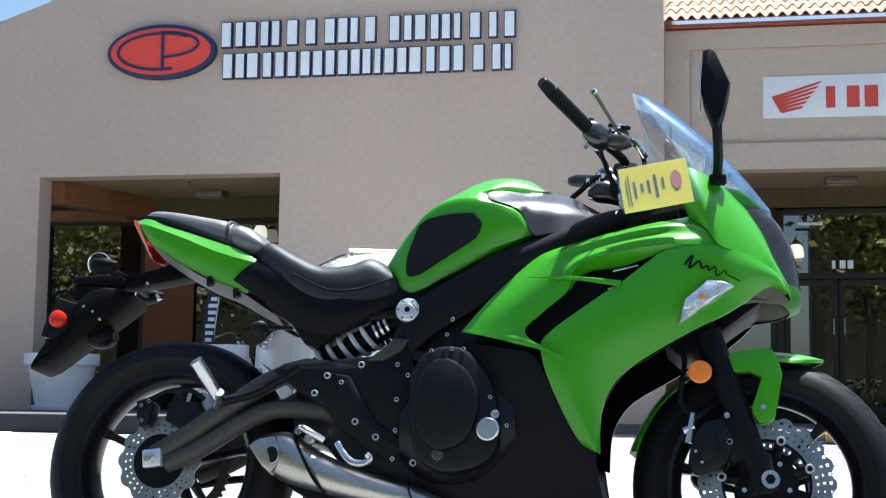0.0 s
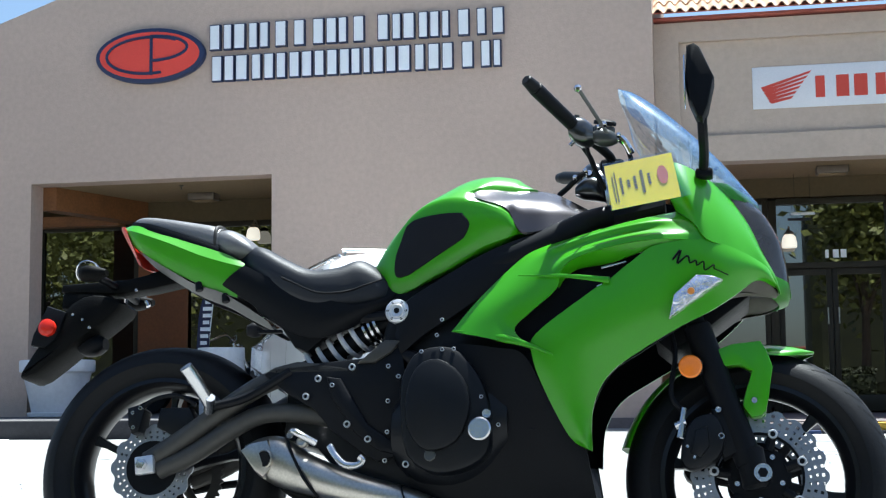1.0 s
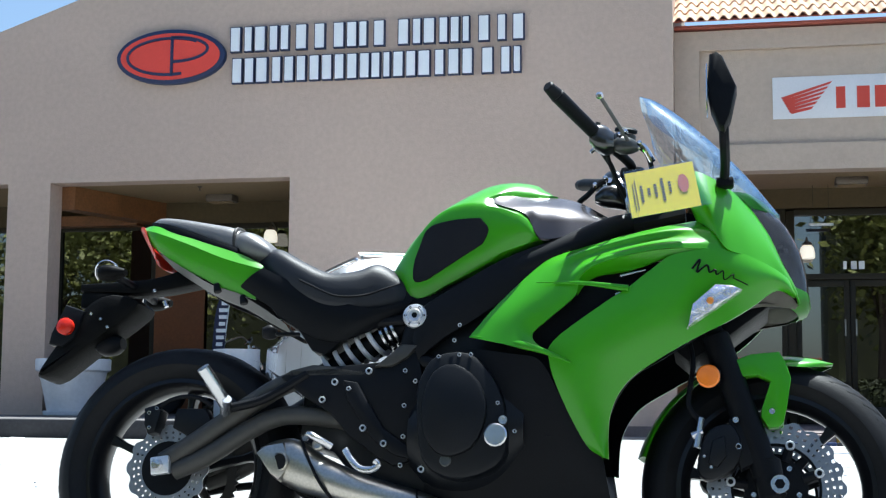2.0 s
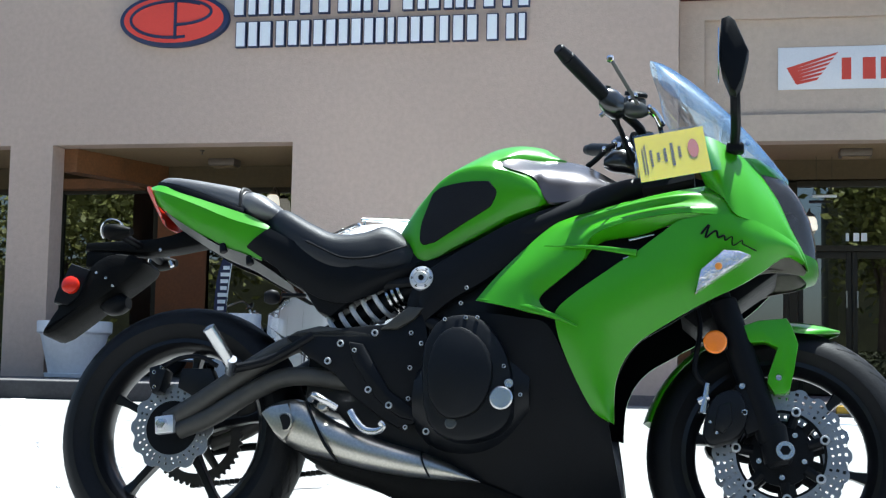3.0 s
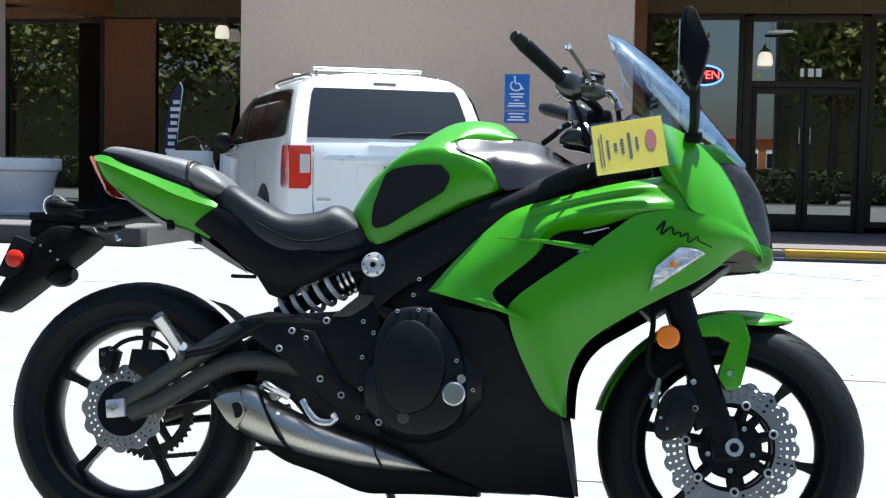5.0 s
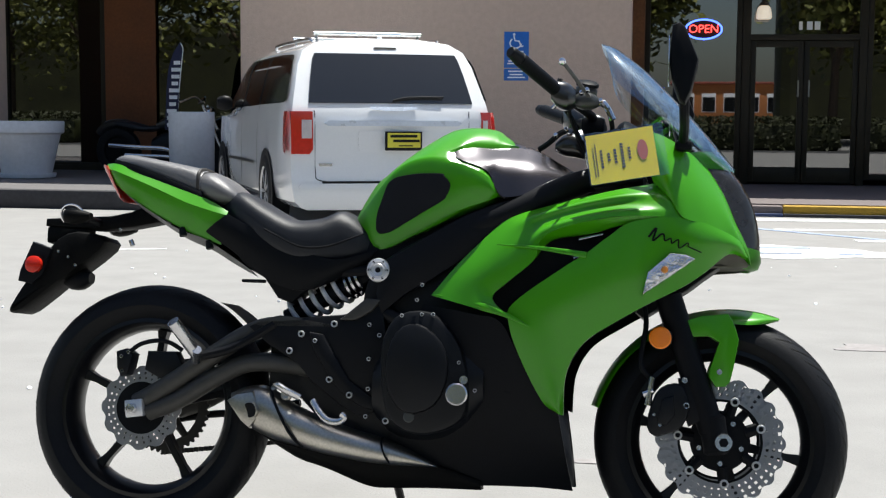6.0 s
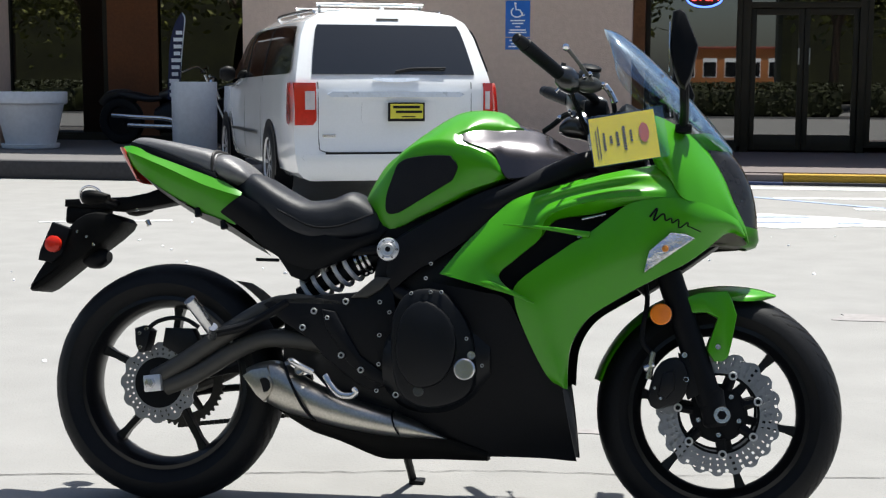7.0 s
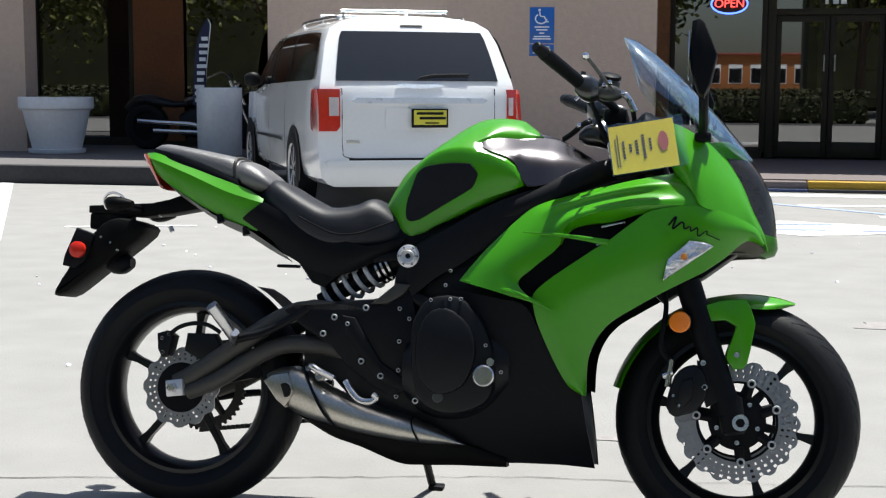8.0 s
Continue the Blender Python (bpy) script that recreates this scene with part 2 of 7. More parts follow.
def shell(a, b, bulge=0.0, rows=10, n=5, thick=0.006, side=-1, profile=None):
    """A thin panel spanned between two edges, each a few points (x, w, h) at equal steps, domed outwards by bulge."""
    pa, pb = smooth_path(a, n), smooth_path(b, n)
    bm = bmesh.new()
    grid = []
    for i in range(rows + 1):
        v = i / rows
        grid.append([p.lerp(q, v) + Vector((0, side * bulge * (profile(k / (len(pa) - 1), v) if profile else math.sin(math.pi * v)), 0)) for k, (p, q) in enumerate(zip(pa, pb))])
    outer = [[bm.verts.new(p) for p in r] for r in grid]
    inner = [[bm.verts.new(p - Vector((0, side * thick, 0))) for p in r] for r in grid]
    m = len(pa)
    for g, flip in ((outer, False), (inner, True)):
        for r0, r1 in zip(g, g[1:]):
            for j in range(m - 1):
                f = (r0[j], r0[j + 1], r1[j + 1], r1[j])
                bm.faces.new(f[::-1] if flip else f).material_index = int(flip)
    edge = outer[0] + [r[-1] for r in outer[1:]] + outer[-1][-2::-1] + [r[0] for r in outer[-2:0:-1]]
    edge_in = inner[0] + [r[-1] for r in inner[1:]] + inner[-1][-2::-1] + [r[0] for r in inner[-2:0:-1]]
    for k in range(len(edge)):
        j = (k + 1) % len(edge)
        bm.faces.new((edge[k], edge_in[k], edge_in[j], edge[j]))
    bmesh.ops.recalc_face_normals(bm, faces=bm.faces)
    return bm


def body(stations, seg=24, n=4, power=2.4):
    """A rounded solid: stations (x, bottom, top, half_width[, sideways shift]) along x."""
    st = smooth_path([(s[0], s[1], s[2]) for s in stations], n)
    wd = smooth_path([(s[3], s[4] if len(s) > 4 else 0, 0) for s in stations], n)
    rings = []
    for s, w in zip(st, wd):
        hc, hh = (s.y + s.z) / 2, (s.z - s.y) / 2
        ring = []
        for i in range(seg):
            a = 2 * math.pi * i / seg
            c, sn = math.cos(a), math.sin(a)
            ring.append((s.x, w.y + w.x * math.copysign(abs(c) ** (2 / power), c), hc + hh * math.copysign(abs(sn) ** (2 / power), sn)))
        rings.append(ring)
    return ring_loft(rings)


def mirrored(bm):
    c = bm.copy()
    bmesh.ops.scale(c, vec=(1, -1, 1), verts=c.verts)
    bmesh.ops.reverse_faces(c, faces=c.faces)
    return c


def mesh_object(name, bm, mat, smooth=True, angle=35):
    me = bpy.data.meshes.new(name)
    bm.to_mesh(me)
    bm.free()
    for m in (mat if isinstance(mat, (list, tuple)) else [mat]):
        me.materials.append(m)
    if smooth:
        me.polygons.foreach_set("use_smooth", [True] * len(me.polygons))
        me.set_sharp_from_angle(angle=radians(angle))
    return new(name, me)


def part(name, bm, mat, parent, label="", smooth=True, angle=35):
    ob = mesh_object(name, bm, mat, smooth, angle)
    ob.parent = parent
    return tagged(ob, label)


def thing(name, label, category, m=None, group="", kind=""):
    ob = new(name)
    ob.empty_display_size = 0.2
    if m is not None:
        ob.matrix_basis = m
    return tagged(ob, label, category, group, kind)


def structure(name, bm, mat, label="", category="", smooth=False):
    return tagged(mesh_object(name, bm, mat, smooth), label, category or name.split("_")[0], kind="structure")

# ---- the lot and the building ----
def prism(outline, z0, z1):
    """An outline of (x, y) raised from z0 to z1."""
    bm = bmesh.new()
    f = bm.faces.new([bm.verts.new((x, y, z0)) for x, y in outline])
    r = bmesh.ops.extrude_face_region(bm, geom=[f])
    bmesh.ops.translate(bm, vec=(0, 0, z1 - z0), verts=[g for g in r["geom"] if isinstance(g, bmesh.types.BMVert)])
    bmesh.ops.recalc_face_normals(bm, faces=bm.faces)
    return bm


FACE = 13.72          # the tall wall's face
SIDE = 14.10          # the lower wing's face
SHOP = 15.87          # the glass line under both porches

bm = bmesh.new()
bmesh.ops.create_grid(bm, x_segments=40, y_segments=40, size=400)
structure("ground", bm, M_GROUND, "pale sunlit parking lot surface with fine grit", "ground")

# raised walks in front of the shop, with their kerbs
structure("road", box((-400, -30, -0.05), (400, -14, 0.006)), M_ASPHALT, "dark asphalt street behind the lot", "road")
# out-of-view dark strip, added to dim the lot's reflection in the panes
structure("road_lane", box((-60, -9.2, -0.05), (60, -5.6, 0.005)), M_ASPHALT, "unseen dark ground strip added to darken the glass reflections", "road")
structure("pavement_west", prism([(-30, 10.75), (-4.30, 10.75), (-4.30, 13.4), (-4.0, 13.72), (-4.0, 24), (-30, 24)], 0.0, 0.185), M_WALKWEST, "concrete walk before the shop, shade put into its grey", "pavement")
structure("pavement_east", prism([(0.9, 11.60), (30, 11.60), (30, 24), (-4.0, 24), (-4.0, 13.72), (0.9, 13.6)], 0.0, 0.125), M_WALK, "pinkish concrete walk before the entrance, darkened in colour for shade", "pavement")
for name, x0, x1, y, h, mat, lab in (("kerb_west", -30, -4.30, 10.59, 0.20, M_KERB, "concrete kerb with its shade put into a dark colour"),
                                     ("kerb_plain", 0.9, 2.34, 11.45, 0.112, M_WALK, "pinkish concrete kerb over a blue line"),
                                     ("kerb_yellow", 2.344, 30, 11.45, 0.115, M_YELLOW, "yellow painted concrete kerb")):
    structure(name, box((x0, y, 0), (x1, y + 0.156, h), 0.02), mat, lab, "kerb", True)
structure("kerb_return", box((-4.45, 10.752, 0), (-4.302, 13.4, 0.196), 0.02), M_KERB, "concrete kerb return with its shade put into a dark colour", "kerb", True)

structure("kerb_blue_line", box((0.9, 11.40, 0.0), (2.34, 11.447, 0.035), 0.006), M_BLUEKERB, "blue painted strip at the foot of the kerb", "kerb")
# dark strip standing for the shadow under the yellow kerb face
structure("kerb_gutter", box((2.344, 11.40, 0.0), (30, 11.447, 0.035), 0.006), M_KERB, "dark strip painted as the shade at the foot of the kerb", "kerb")

# the tall stuccoed wall with its porch opening
wall = structure("wall_main", join(
    plate([(-16, 0), (-13.2, 0), (-13.2, 3.285), (-8.25, 3.285), (-8.25, 0), (-7.63, 0), (-7.63, 3.285), (-4.258, 3.285), (-4.258, 0), (0.66, 0), (0.66, 6.5), (-4.6, 6.5), (-5.4, 6.45), (-14.2, 3.45), (-16, 3.4)], FACE, FACE + 0.34)),
    M_STUCCO, "tall tan stucco shop wall with a sloping parapet", "wall")
structure("wall_main_end", box((0.32, FACE + 0.342, 3.3), (0.658, 22, 6.48)), M_STUCCO, "tan stucco end of the tall wall", "wall")
structure("wall_pier", box((-4.258, FACE + 0.342, 0.18), (0.6, SHOP - 0.1, 3.28)), M_STUCCO, "tan stucco pier between the porches", "wall")
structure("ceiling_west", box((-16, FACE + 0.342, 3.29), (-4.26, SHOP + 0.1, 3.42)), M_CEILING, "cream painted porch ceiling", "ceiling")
structure("wall_west_return", box((-16, FACE + 0.35, 0.18), (-13.25, SHOP, 3.28)), M_STUCCO, "tan stucco return wall", "wall")
structure("beam_west", prism([(-7.70, FACE + 0.345), (-7.44, FACE + 0.345), (-6.86, SHOP - 0.05), (-7.20, SHOP - 0.05)], 2.97, 3.286), M_WOOD, "orange brown stained porch beam", "beam")
structure("beam_shop_west", box((-9.2, SHOP - 0.30, 2.935), (-7.21, SHOP - 0.045, 3.09), 0.01), M_WOOD, "orange brown stained beam over the shop window", "beam")

# the lower wing: fascia with a sunk panel, soffit, tiled eave
structure("wall_fascia", plate([(0.662, 3.27), (12, 3.27), (12, 3.60), (0.97, 3.60), (0.97, 4.81), (12, 4.81), (12, 5.06), (0.662, 5.06)], SIDE, SIDE + 0.3), M_STUCCO2, "tan stucco fascia round a sunk sign panel", "wall")
structure("wall_fascia_panel", box((0.972, SIDE + 0.07, 3.602), (12, SIDE + 0.3, 4.808)), M_STUCCO2, "tan stucco sunk sign panel", "wall")
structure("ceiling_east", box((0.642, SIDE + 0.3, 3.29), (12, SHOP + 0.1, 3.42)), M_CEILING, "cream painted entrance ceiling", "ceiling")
structure("wall_east_column", box((6.3, SIDE, 0.125), (7.0, SIDE + 0.6, 3.27)), M_STUCCO2, "tan stucco entrance column", "wall")

roof = thing("roof", "clay tiled eave over the entrance wing", "roof", kind="structure")
part("fascia_board", box((0.665, SIDE - 0.10, 5.078), (12, SIDE + 0.1, 5.115), 0.006), M_REDTRIM, roof, "red painted fascia board")
pitch = radians(30)
roof_pose = Matrix.Translation((0.66, SIDE - 0.2, 5.12)) @ Matrix.Rotation(pitch, 4, "X")
part("roof_deck", box((0, 0.12, -0.02), (11.3, 4.2, -0.002), m=roof_pose), M_REDTRIM, roof)


def s_tile(width, length):
    prof = []
    for i in range(13):
        u = i / 12
        prof.append((u * width * 1.04, 0.028 * (1 - math.cos(2 * math.pi * u)) + 0.004))
    rings = [[(x, y, z + lift) for x, z in prof] + [(x, y, z + lift - 0.014) for x, z in reversed(prof)] for y, lift in ((0, 0.022), (length, 0.0))]
    return ring_loft(rings)


TILE_W, TILE_L = 0.137, 0.37
first = part("tile", s_tile(TILE_W, TILE_L + 0.05), M_TILE, roof)
first.matrix_basis = roof_pose
for row in range(6):
    for col in range(50):
        if row or col:
            t = new("tile", first.data)
            t.parent = roof
            t.matrix_basis = roof_pose @ pose(col * TILE_W + random.uniform(-.004, .004), row * TILE_L + random.uniform(-.012, .012), 0, 0, 0, random.uniform(-.8, .8))


# ---- shop fronts ----
def shop_front(name, x0, x1, z0, z1, uprights, rails, label):
    f = thing(name, label, "window", kind="structure")
    for k, x in enumerate(uprights):
        part("mullion", box((x - 0.035, SHOP - 0.06, z0), (x + 0.035, SHOP + 0.06, z1), 0.004), M_DARKFRAME, f, "dark bronze mullion")
    for z in rails:
        part("rail", box((x0, SHOP - 0.05, z - 0.04), (x1, SHOP + 0.05, z + 0.04), 0.004), M_DARKFRAME, f, "dark bronze rail")
    cuts = sorted(uprights)
    for a, b in zip(cuts, cuts[1:]):
        p = part("pane", box((a + 0.035, SHOP - 0.004, z0 + 0.04), (b - 0.035, SHOP + 0.004, z1 - 0.04)), M_SHOPGLASS, f, "dark reflecting pane", smooth=False)
        p.visible_shadow = False
    return f


shop_front("window_west", -13.2, -7.0, 0.26, 2.93, (-13.16, -11.6, -10.1, -8.56, -7.035), (0.26, 2.93), "tall dark shop window with bronze frame")
shop_front("window_mid", -6.29, -4.3, 0.26, 2.93, (-6.25, -4.62), (0.26, 2.93), "tall dark shop window with bronze frame")
shop_front("window_entry", 0.6, 2.06, 0.2, 2.98, (0.80, 2.02), (0.24, 2.98), "dark reflecting shop window beside the door")
shop_front("window_east", 3.68, 9.0, 0.2, 2.98, (3.72, 5.4, 7.2, 9.0), (0.24, 2.98), "dark reflecting shop window")
structure("wall_red_column", box((-7.0, SHOP - 0.066, 0.185), (-6.215, SHOP + 0.2, 2.95), 0.01), M_REDWALL, "dark red painted column between windows", "wall")
structure("wall_entry_jamb", box((0.602, SHOP - 0.25, 0.125), (0.765, SHOP + 0.1, 3.28), 0.008), M_WOOD, "brown entrance jamb", "wall")
structure("wall_header_west", box((-13.2, SHOP - 0.04, 2.97), (-4.26, SHOP + 0.2, 3.288)), M_HEADER, "dark band over the shop windows", "wall")
structure("wall_header_east", box((0.662, SHOP - 0.04, 3.02), (12, SHOP + 0.2, 3.288)), M_HEADER, "dark band over the entrance", "wall")
structure("wall_plinth_west", box((-13.2, SHOP - 0.07, 0.18), (-4.26, SHOP + 0.12, 0.26)), M_DARKFRAME, "dark plinth under the windows", "wall")
structure("wall_plinth_east", box((0.64, SHOP - 0.07, 0.12), (2.02, SHOP + 0.12, 0.24)), M_DARKFRAME, "dark plinth under the window", "wall")
# walls and floor behind the glass share one colour that holds the dimness
structure("wall_shop_back", join(box((-16, 21.5, 0), (12, 21.8, 6)), box((-16, SHOP + 0.3, 3.5), (12, 21.5, 3.7)), box((-16.3, SHOP, 0), (-16, 21.8, 6)), box((12, SHOP - 1, 0), (12.3, 21.8, 6))), M_INSIDE, "back wall of the shop, dimness put into its colour", "wall")
structure("floor_shop", box((-16, SHOP + 0.12, 0.19), (12, 21.5, 0.2)), M_INSIDE, "shop floor, dimness put into its colour", "floor")

# entrance doors
doors = thing("door_entrance", "closed dark glazed double entrance door with pull bars", "door", kind="structure")
part("frame", join(box((2.06, SHOP - 0.07, 0.125), (2.17, SHOP + 0.07, 2.98), 0.004), box((3.58, SHOP - 0.07, 0.125), (3.68, SHOP + 0.07, 2.98), 0.004),
                   box((2.17, SHOP - 0.07, 2.05), (3.58, SHOP + 0.07, 2.13), 0.004), box((2.17, SHOP - 0.07, 2.92), (3.58, SHOP + 0.07, 3.0), 0.004)), M_DARKFRAME, doors, "dark bronze door frame")
part("transom_pane", box((2.17, SHOP - 0.004, 2.13), (3.58, SHOP + 0.004, 2.92)), M_SHOPGLASS, doors, smooth=False).visible_shadow = False
for x0, x1, hx in ((2.175, 2.865, 2.80), (2.875, 3.575, 2.94)):
    leaf = part("door_leaf", join(box((x0, SHOP - 0.03, 0.15), (x0 + 0.07, SHOP + 0.03, 2.045), 0.004), box((x1 - 0.07, SHOP - 0.03, 0.15), (x1, SHOP + 0.03, 2.045), 0.004),
                                  box((x0 + 0.07, SHOP - 0.03, 0.15), (x1 - 0.07, SHOP + 0.03, 0.36), 0.004), box((x0 + 0.07, SHOP - 0.03, 1.96), (x1 - 0.07, SHOP + 0.03, 2.045), 0.004)), M_DARKFRAME, doors)
    part("pane", box((x0 + 0.07, SHOP - 0.004, 0.36), (x1 - 0.07, SHOP + 0.004, 1.96)), M_SHOPGLASS, leaf, smooth=False).visible_shadow = False
    part("pull_bar", join(rod((hx, SHOP - 0.085, 1.30), (hx, SHOP - 0.085, 1.52), 0.012, rim=0.003), rod((hx, SHOP - 0.085, 1.33), (hx, SHOP - 0.03, 1.33), 0.008), rod((hx, SHOP - 0.085, 1.49), (hx, SHOP - 0.03, 1.49), 0.008)),
         material("brushed_steel_pull", (0.40, 0.40, 0.38), 0.4, 1.0), leaf, "brushed steel pull")
# suite number, as bars
for i, w in enumerate((0.045, 0.075, 0.075)):
    ob = mesh_object("transom_bar", box((2.795 + i * 0.10, SHOP - 0.012, 2.19), (2.795 + i * 0.10 + w, SHOP - 0.006, 2.30), 0.002), M_SIGNWHITE)
    tagged(ob, "small white vinyl bar on the transom glass", "lettering", group="transom bars")


def neon_sign():
    s = thing("neon_sign", "lit oval window sign in red and blue neon", "neon sign", pose(1.545, SHOP - 0.03, 2.20))
    ring = [(0.24 * math.cos(a), 0, 0.13 * math.sin(a)) for a in np.linspace(0, 2 * math.pi, 33)]
    part("blue_tube", tube(ring, 0.012, 8, 1), M_NEONBLUE, s, "glowing blue oval tube")
    cu = bpy.data.curves.new("letters", "FONT")
    cu.body, cu.align_x, cu.align_y, cu.size, cu.extrude = "OPEN", "CENTER", "CENTER", 0.155, 0.006
    cu.materials.append(M_NEONRED)
    t = new("letters", cu)
    t.parent, t.matrix_basis = s, pose(0, -0.01, 0, 90)
    part("backing", plate([(0.25 * math.cos(a), 0.14 * math.sin(a)) for a in np.linspace(0, 2 * math.pi, 28)[:-1]], 0.012, 0.02), M_DARKFRAME, s)


neon_sign()


def wall_sconce(x, z):
    s = thing("wall_lamp", "small wall lantern with a pale glass shade", "wall lamp", pose(x, SHOP - 0.25, z), group="porch lanterns")
    part("shade", lathe([(0.05, 0.10), (0.085, 0.06), (0.10, -0.02), (0.10, -0.07), (0.09, -0.085)]), M_LAMPWHITE, s, "pale glass shade")
    part("cap", lathe([(0.02, 0.15), (0.06, 0.12), (0.075, 0.095), (0.05, 0.09)]), M_FIXTURE, s)
    part("arm", tube([(0, 0, 0.14), (0, 0.06, 0.20), (0, 0.15, 0.18), (0, 0.24, 0.12)], 0.012, 8), M_FIXTURE, s)


wall_sconce(-5.16, 2.74)
wall_sconce(2.32, 2.40)


def ceiling_fixture(x, y, w, label):
    s = thing("ceiling_light", label, "ceiling light", pose(x, y, 3.29), group="porch ceiling fixtures")
    part("housing", box((-w, -0.14, -0.10), (w, 0.14, 0.0), 0.02), M_FIXTURE, s)
    part("lens", box((-w + 0.03, -0.11, -0.112), (w - 0.03, 0.11, -0.102), 0.004), M_CEILING, s)


ceiling_fixture(-5.75, 15.2, 0.2, "brown surface mounted porch light")
ceiling_fixture(2.85, 15.0, 0.2, "brown surface mounted porch light")
s = thing("sprinkler_head", "small dark sprinkler head on the porch ceiling", "sprinkler", pose(-5.75, 14.35, 3.29))
part("escutcheon", lathe([(0.03, 0.0), (0.03, -0.012), (0.012, -0.02)]), M_FIXTURE, s)
part("deflector", lathe([(0.008, -0.021), (0.008, -0.05), (0.02, -0.052), (0.02, -0.056)]), M_FIXTURE, s)
s = thing("exit_light", "slim unlit white tube light over the entrance", "light", pose(2.5, 15.55, 2.76))
part("tube", rod((-0.16, 0, 0), (0.16, 0, 0), 0.02, rim=0.005), M_SIGNWHITE, s)
part("bracket", join(rod((-0.1, 0, 0.01), (-0.1, 0, 0.535), 0.003), rod((0.1, 0, 0.01), (0.1, 0, 0.535), 0.003)), M_DARKFRAME, s)


# ---- signs on the walls ----
def glyph(w, h, kind):
    """One raised block of a sign, as plain upright bars."""
    spans = {1: ((0.30, 0.70),), 2: ((0.0, 0.28), (0.62, 1.0)), 3: ((0.0, 0.40), (0.64, 0.94)), 4: ((0.04, 0.42), (0.60, 0.96)), 5: ((0.0, 0.24), (0.37, 0.60), (0.75, 1.0))}[kind]
    return [[(a * w, 0), (b * w, 0), (b * w, h), (a * w, h)] for a, b in spans]


def raised_letter(name, x, y, z, w, h, kind, depth, face, back, label, group, lean=0.0):
    g = thing(name, label, "sign letter", pose(x, y, z, 0, lean, 0), group=group)
    polys = glyph(w, h, kind)
    part("face", join(*[plate(q, -depth - 0.004 - 0.0006 * i, -depth + 0.01) for i, q in enumerate(polys)]), face, g, smooth=False)
    grow = []
    for q in polys:
        cx, cz = sum(p[0] for p in q) / len(q), sum(p[1] for p in q) / len(q)
        grow.append([(p[0] + math.copysign(0.014, p[0] - cx), p[1] + math.copysign(0.014, p[1] - cz)) for p in q])
    part("return", join(*[plate(q, -depth + 0.011 + 0.0006 * i, 0.0) for i, q in enumerate(grow)]), back, g, smooth=False)
    return g


def letter_row(x0, x1, z, h, widths, kinds, label):
    total = sum(widths)
    x = x0
    for w, k in zip(widths, kinds):
        ww = (x1 - x0) * w / total
        if k:
            raised_letter("sign_letter", x + ww * 0.05, FACE, z, ww * 0.90, h, k, 0.07, M_SIGNWHITE, M_SIGNBLUE, label, "raised sign letters")
        x += ww


LETTER = "raised white sign block with a navy edge"
letter_row(-5.10, -1.18, 4.965, 0.315, (8, 8.5, 9, 8, 8.5, 8.5, 4, 8, 8.5, 6.5, 8, 8.5), (3, 3, 2, 1, 4, 2, 0, 3, 3, 3, 1, 2), LETTER)
letter_row(-5.08, -1.21, 4.545, 0.315, (8, 9, 12, 8, 8, 6.5, 8, 9, 8.5, 8, 6.5), (4, 3, 5, 4, 4, 3, 4, 3, 4, 1, 3), LETTER)

badge = thing("wall_badge", "red oval shop emblem with a navy rim", "sign", pose(-5.92, FACE, 4.925))


def oval(a, b, n=40):
    return [(a * math.cos(t), b * math.sin(t)) for t in np.linspace(0, 2 * math.pi, n + 1)[:-1]]


part("rim", plate(oval(0.765, 0.37), -0.10, 0.0, 0.012), M_SIGNBLUE, badge, "navy oval rim")
part("face", plate(oval(0.70, 0.315), -0.112, -0.101), M_SIGNRED, badge, "red oval face")
part("emblem_line", join(tube([(0.60 * math.cos(t), -0.116, 0.245 * math.sin(t)) for t in np.linspace(0.9, 5.0, 24)], 0.020, 6, 1), tube([(0.03, -0.116, 0.27), (0.03, -0.116, -0.27)], 0.022, 6, 1),
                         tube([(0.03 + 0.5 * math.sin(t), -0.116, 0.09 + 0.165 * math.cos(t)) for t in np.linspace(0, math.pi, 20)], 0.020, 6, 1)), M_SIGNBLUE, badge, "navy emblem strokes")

banner = thing("wall_banner", "white vinyl dealer banner with red wing stripes and blocks", "banner", pose(1.862, SIDE + 0.066, 3.915))
part("sheet", box((0, -0.012, 0), (3.1, 0, 0.53), 0.004), M_BANNER, banner)
wing = []
for i in range(6):
    wing.append(plate([(0.10 + 0.018 * i, 0.27 - 0.035 * i), (0.72 - 0.045 * i, 0.46 - 0.062 * i), (0.69 - 0.045 * i, 0.425 - 0.062 * i), (0.13 + 0.02 * i, 0.235 - 0.035 * i)], -0.016, -0.0125))
part("stripes", join(*wing), M_BANNERRED, banner, "red wing stripes", smooth=False)
for i, k in enumerate((2, 3, 2, 4, 2)):
    for q in glyph(0.40, 0.27, k):
        part("block", plate([(0.76 + 0.46 * i + p[0], 0.115 + p[1]) for p in q], -0.0165, -0.0125), M_BANNERRED, banner, smooth=False)

hsign = thing("parking_sign", "blue accessible parking sign screwed to the wall", "sign", pose(-0.735, FACE, 1.61))
part("panel", box((-0.152, -0.008, 0), (0.152, 0, 0.44), 0.003), M_BLUESIGN, hsign)
part("lower_panel", box((-0.152, -0.008, -0.155), (0.152, 0, -0.012), 0.003), M_BLUESIGN, hsign)
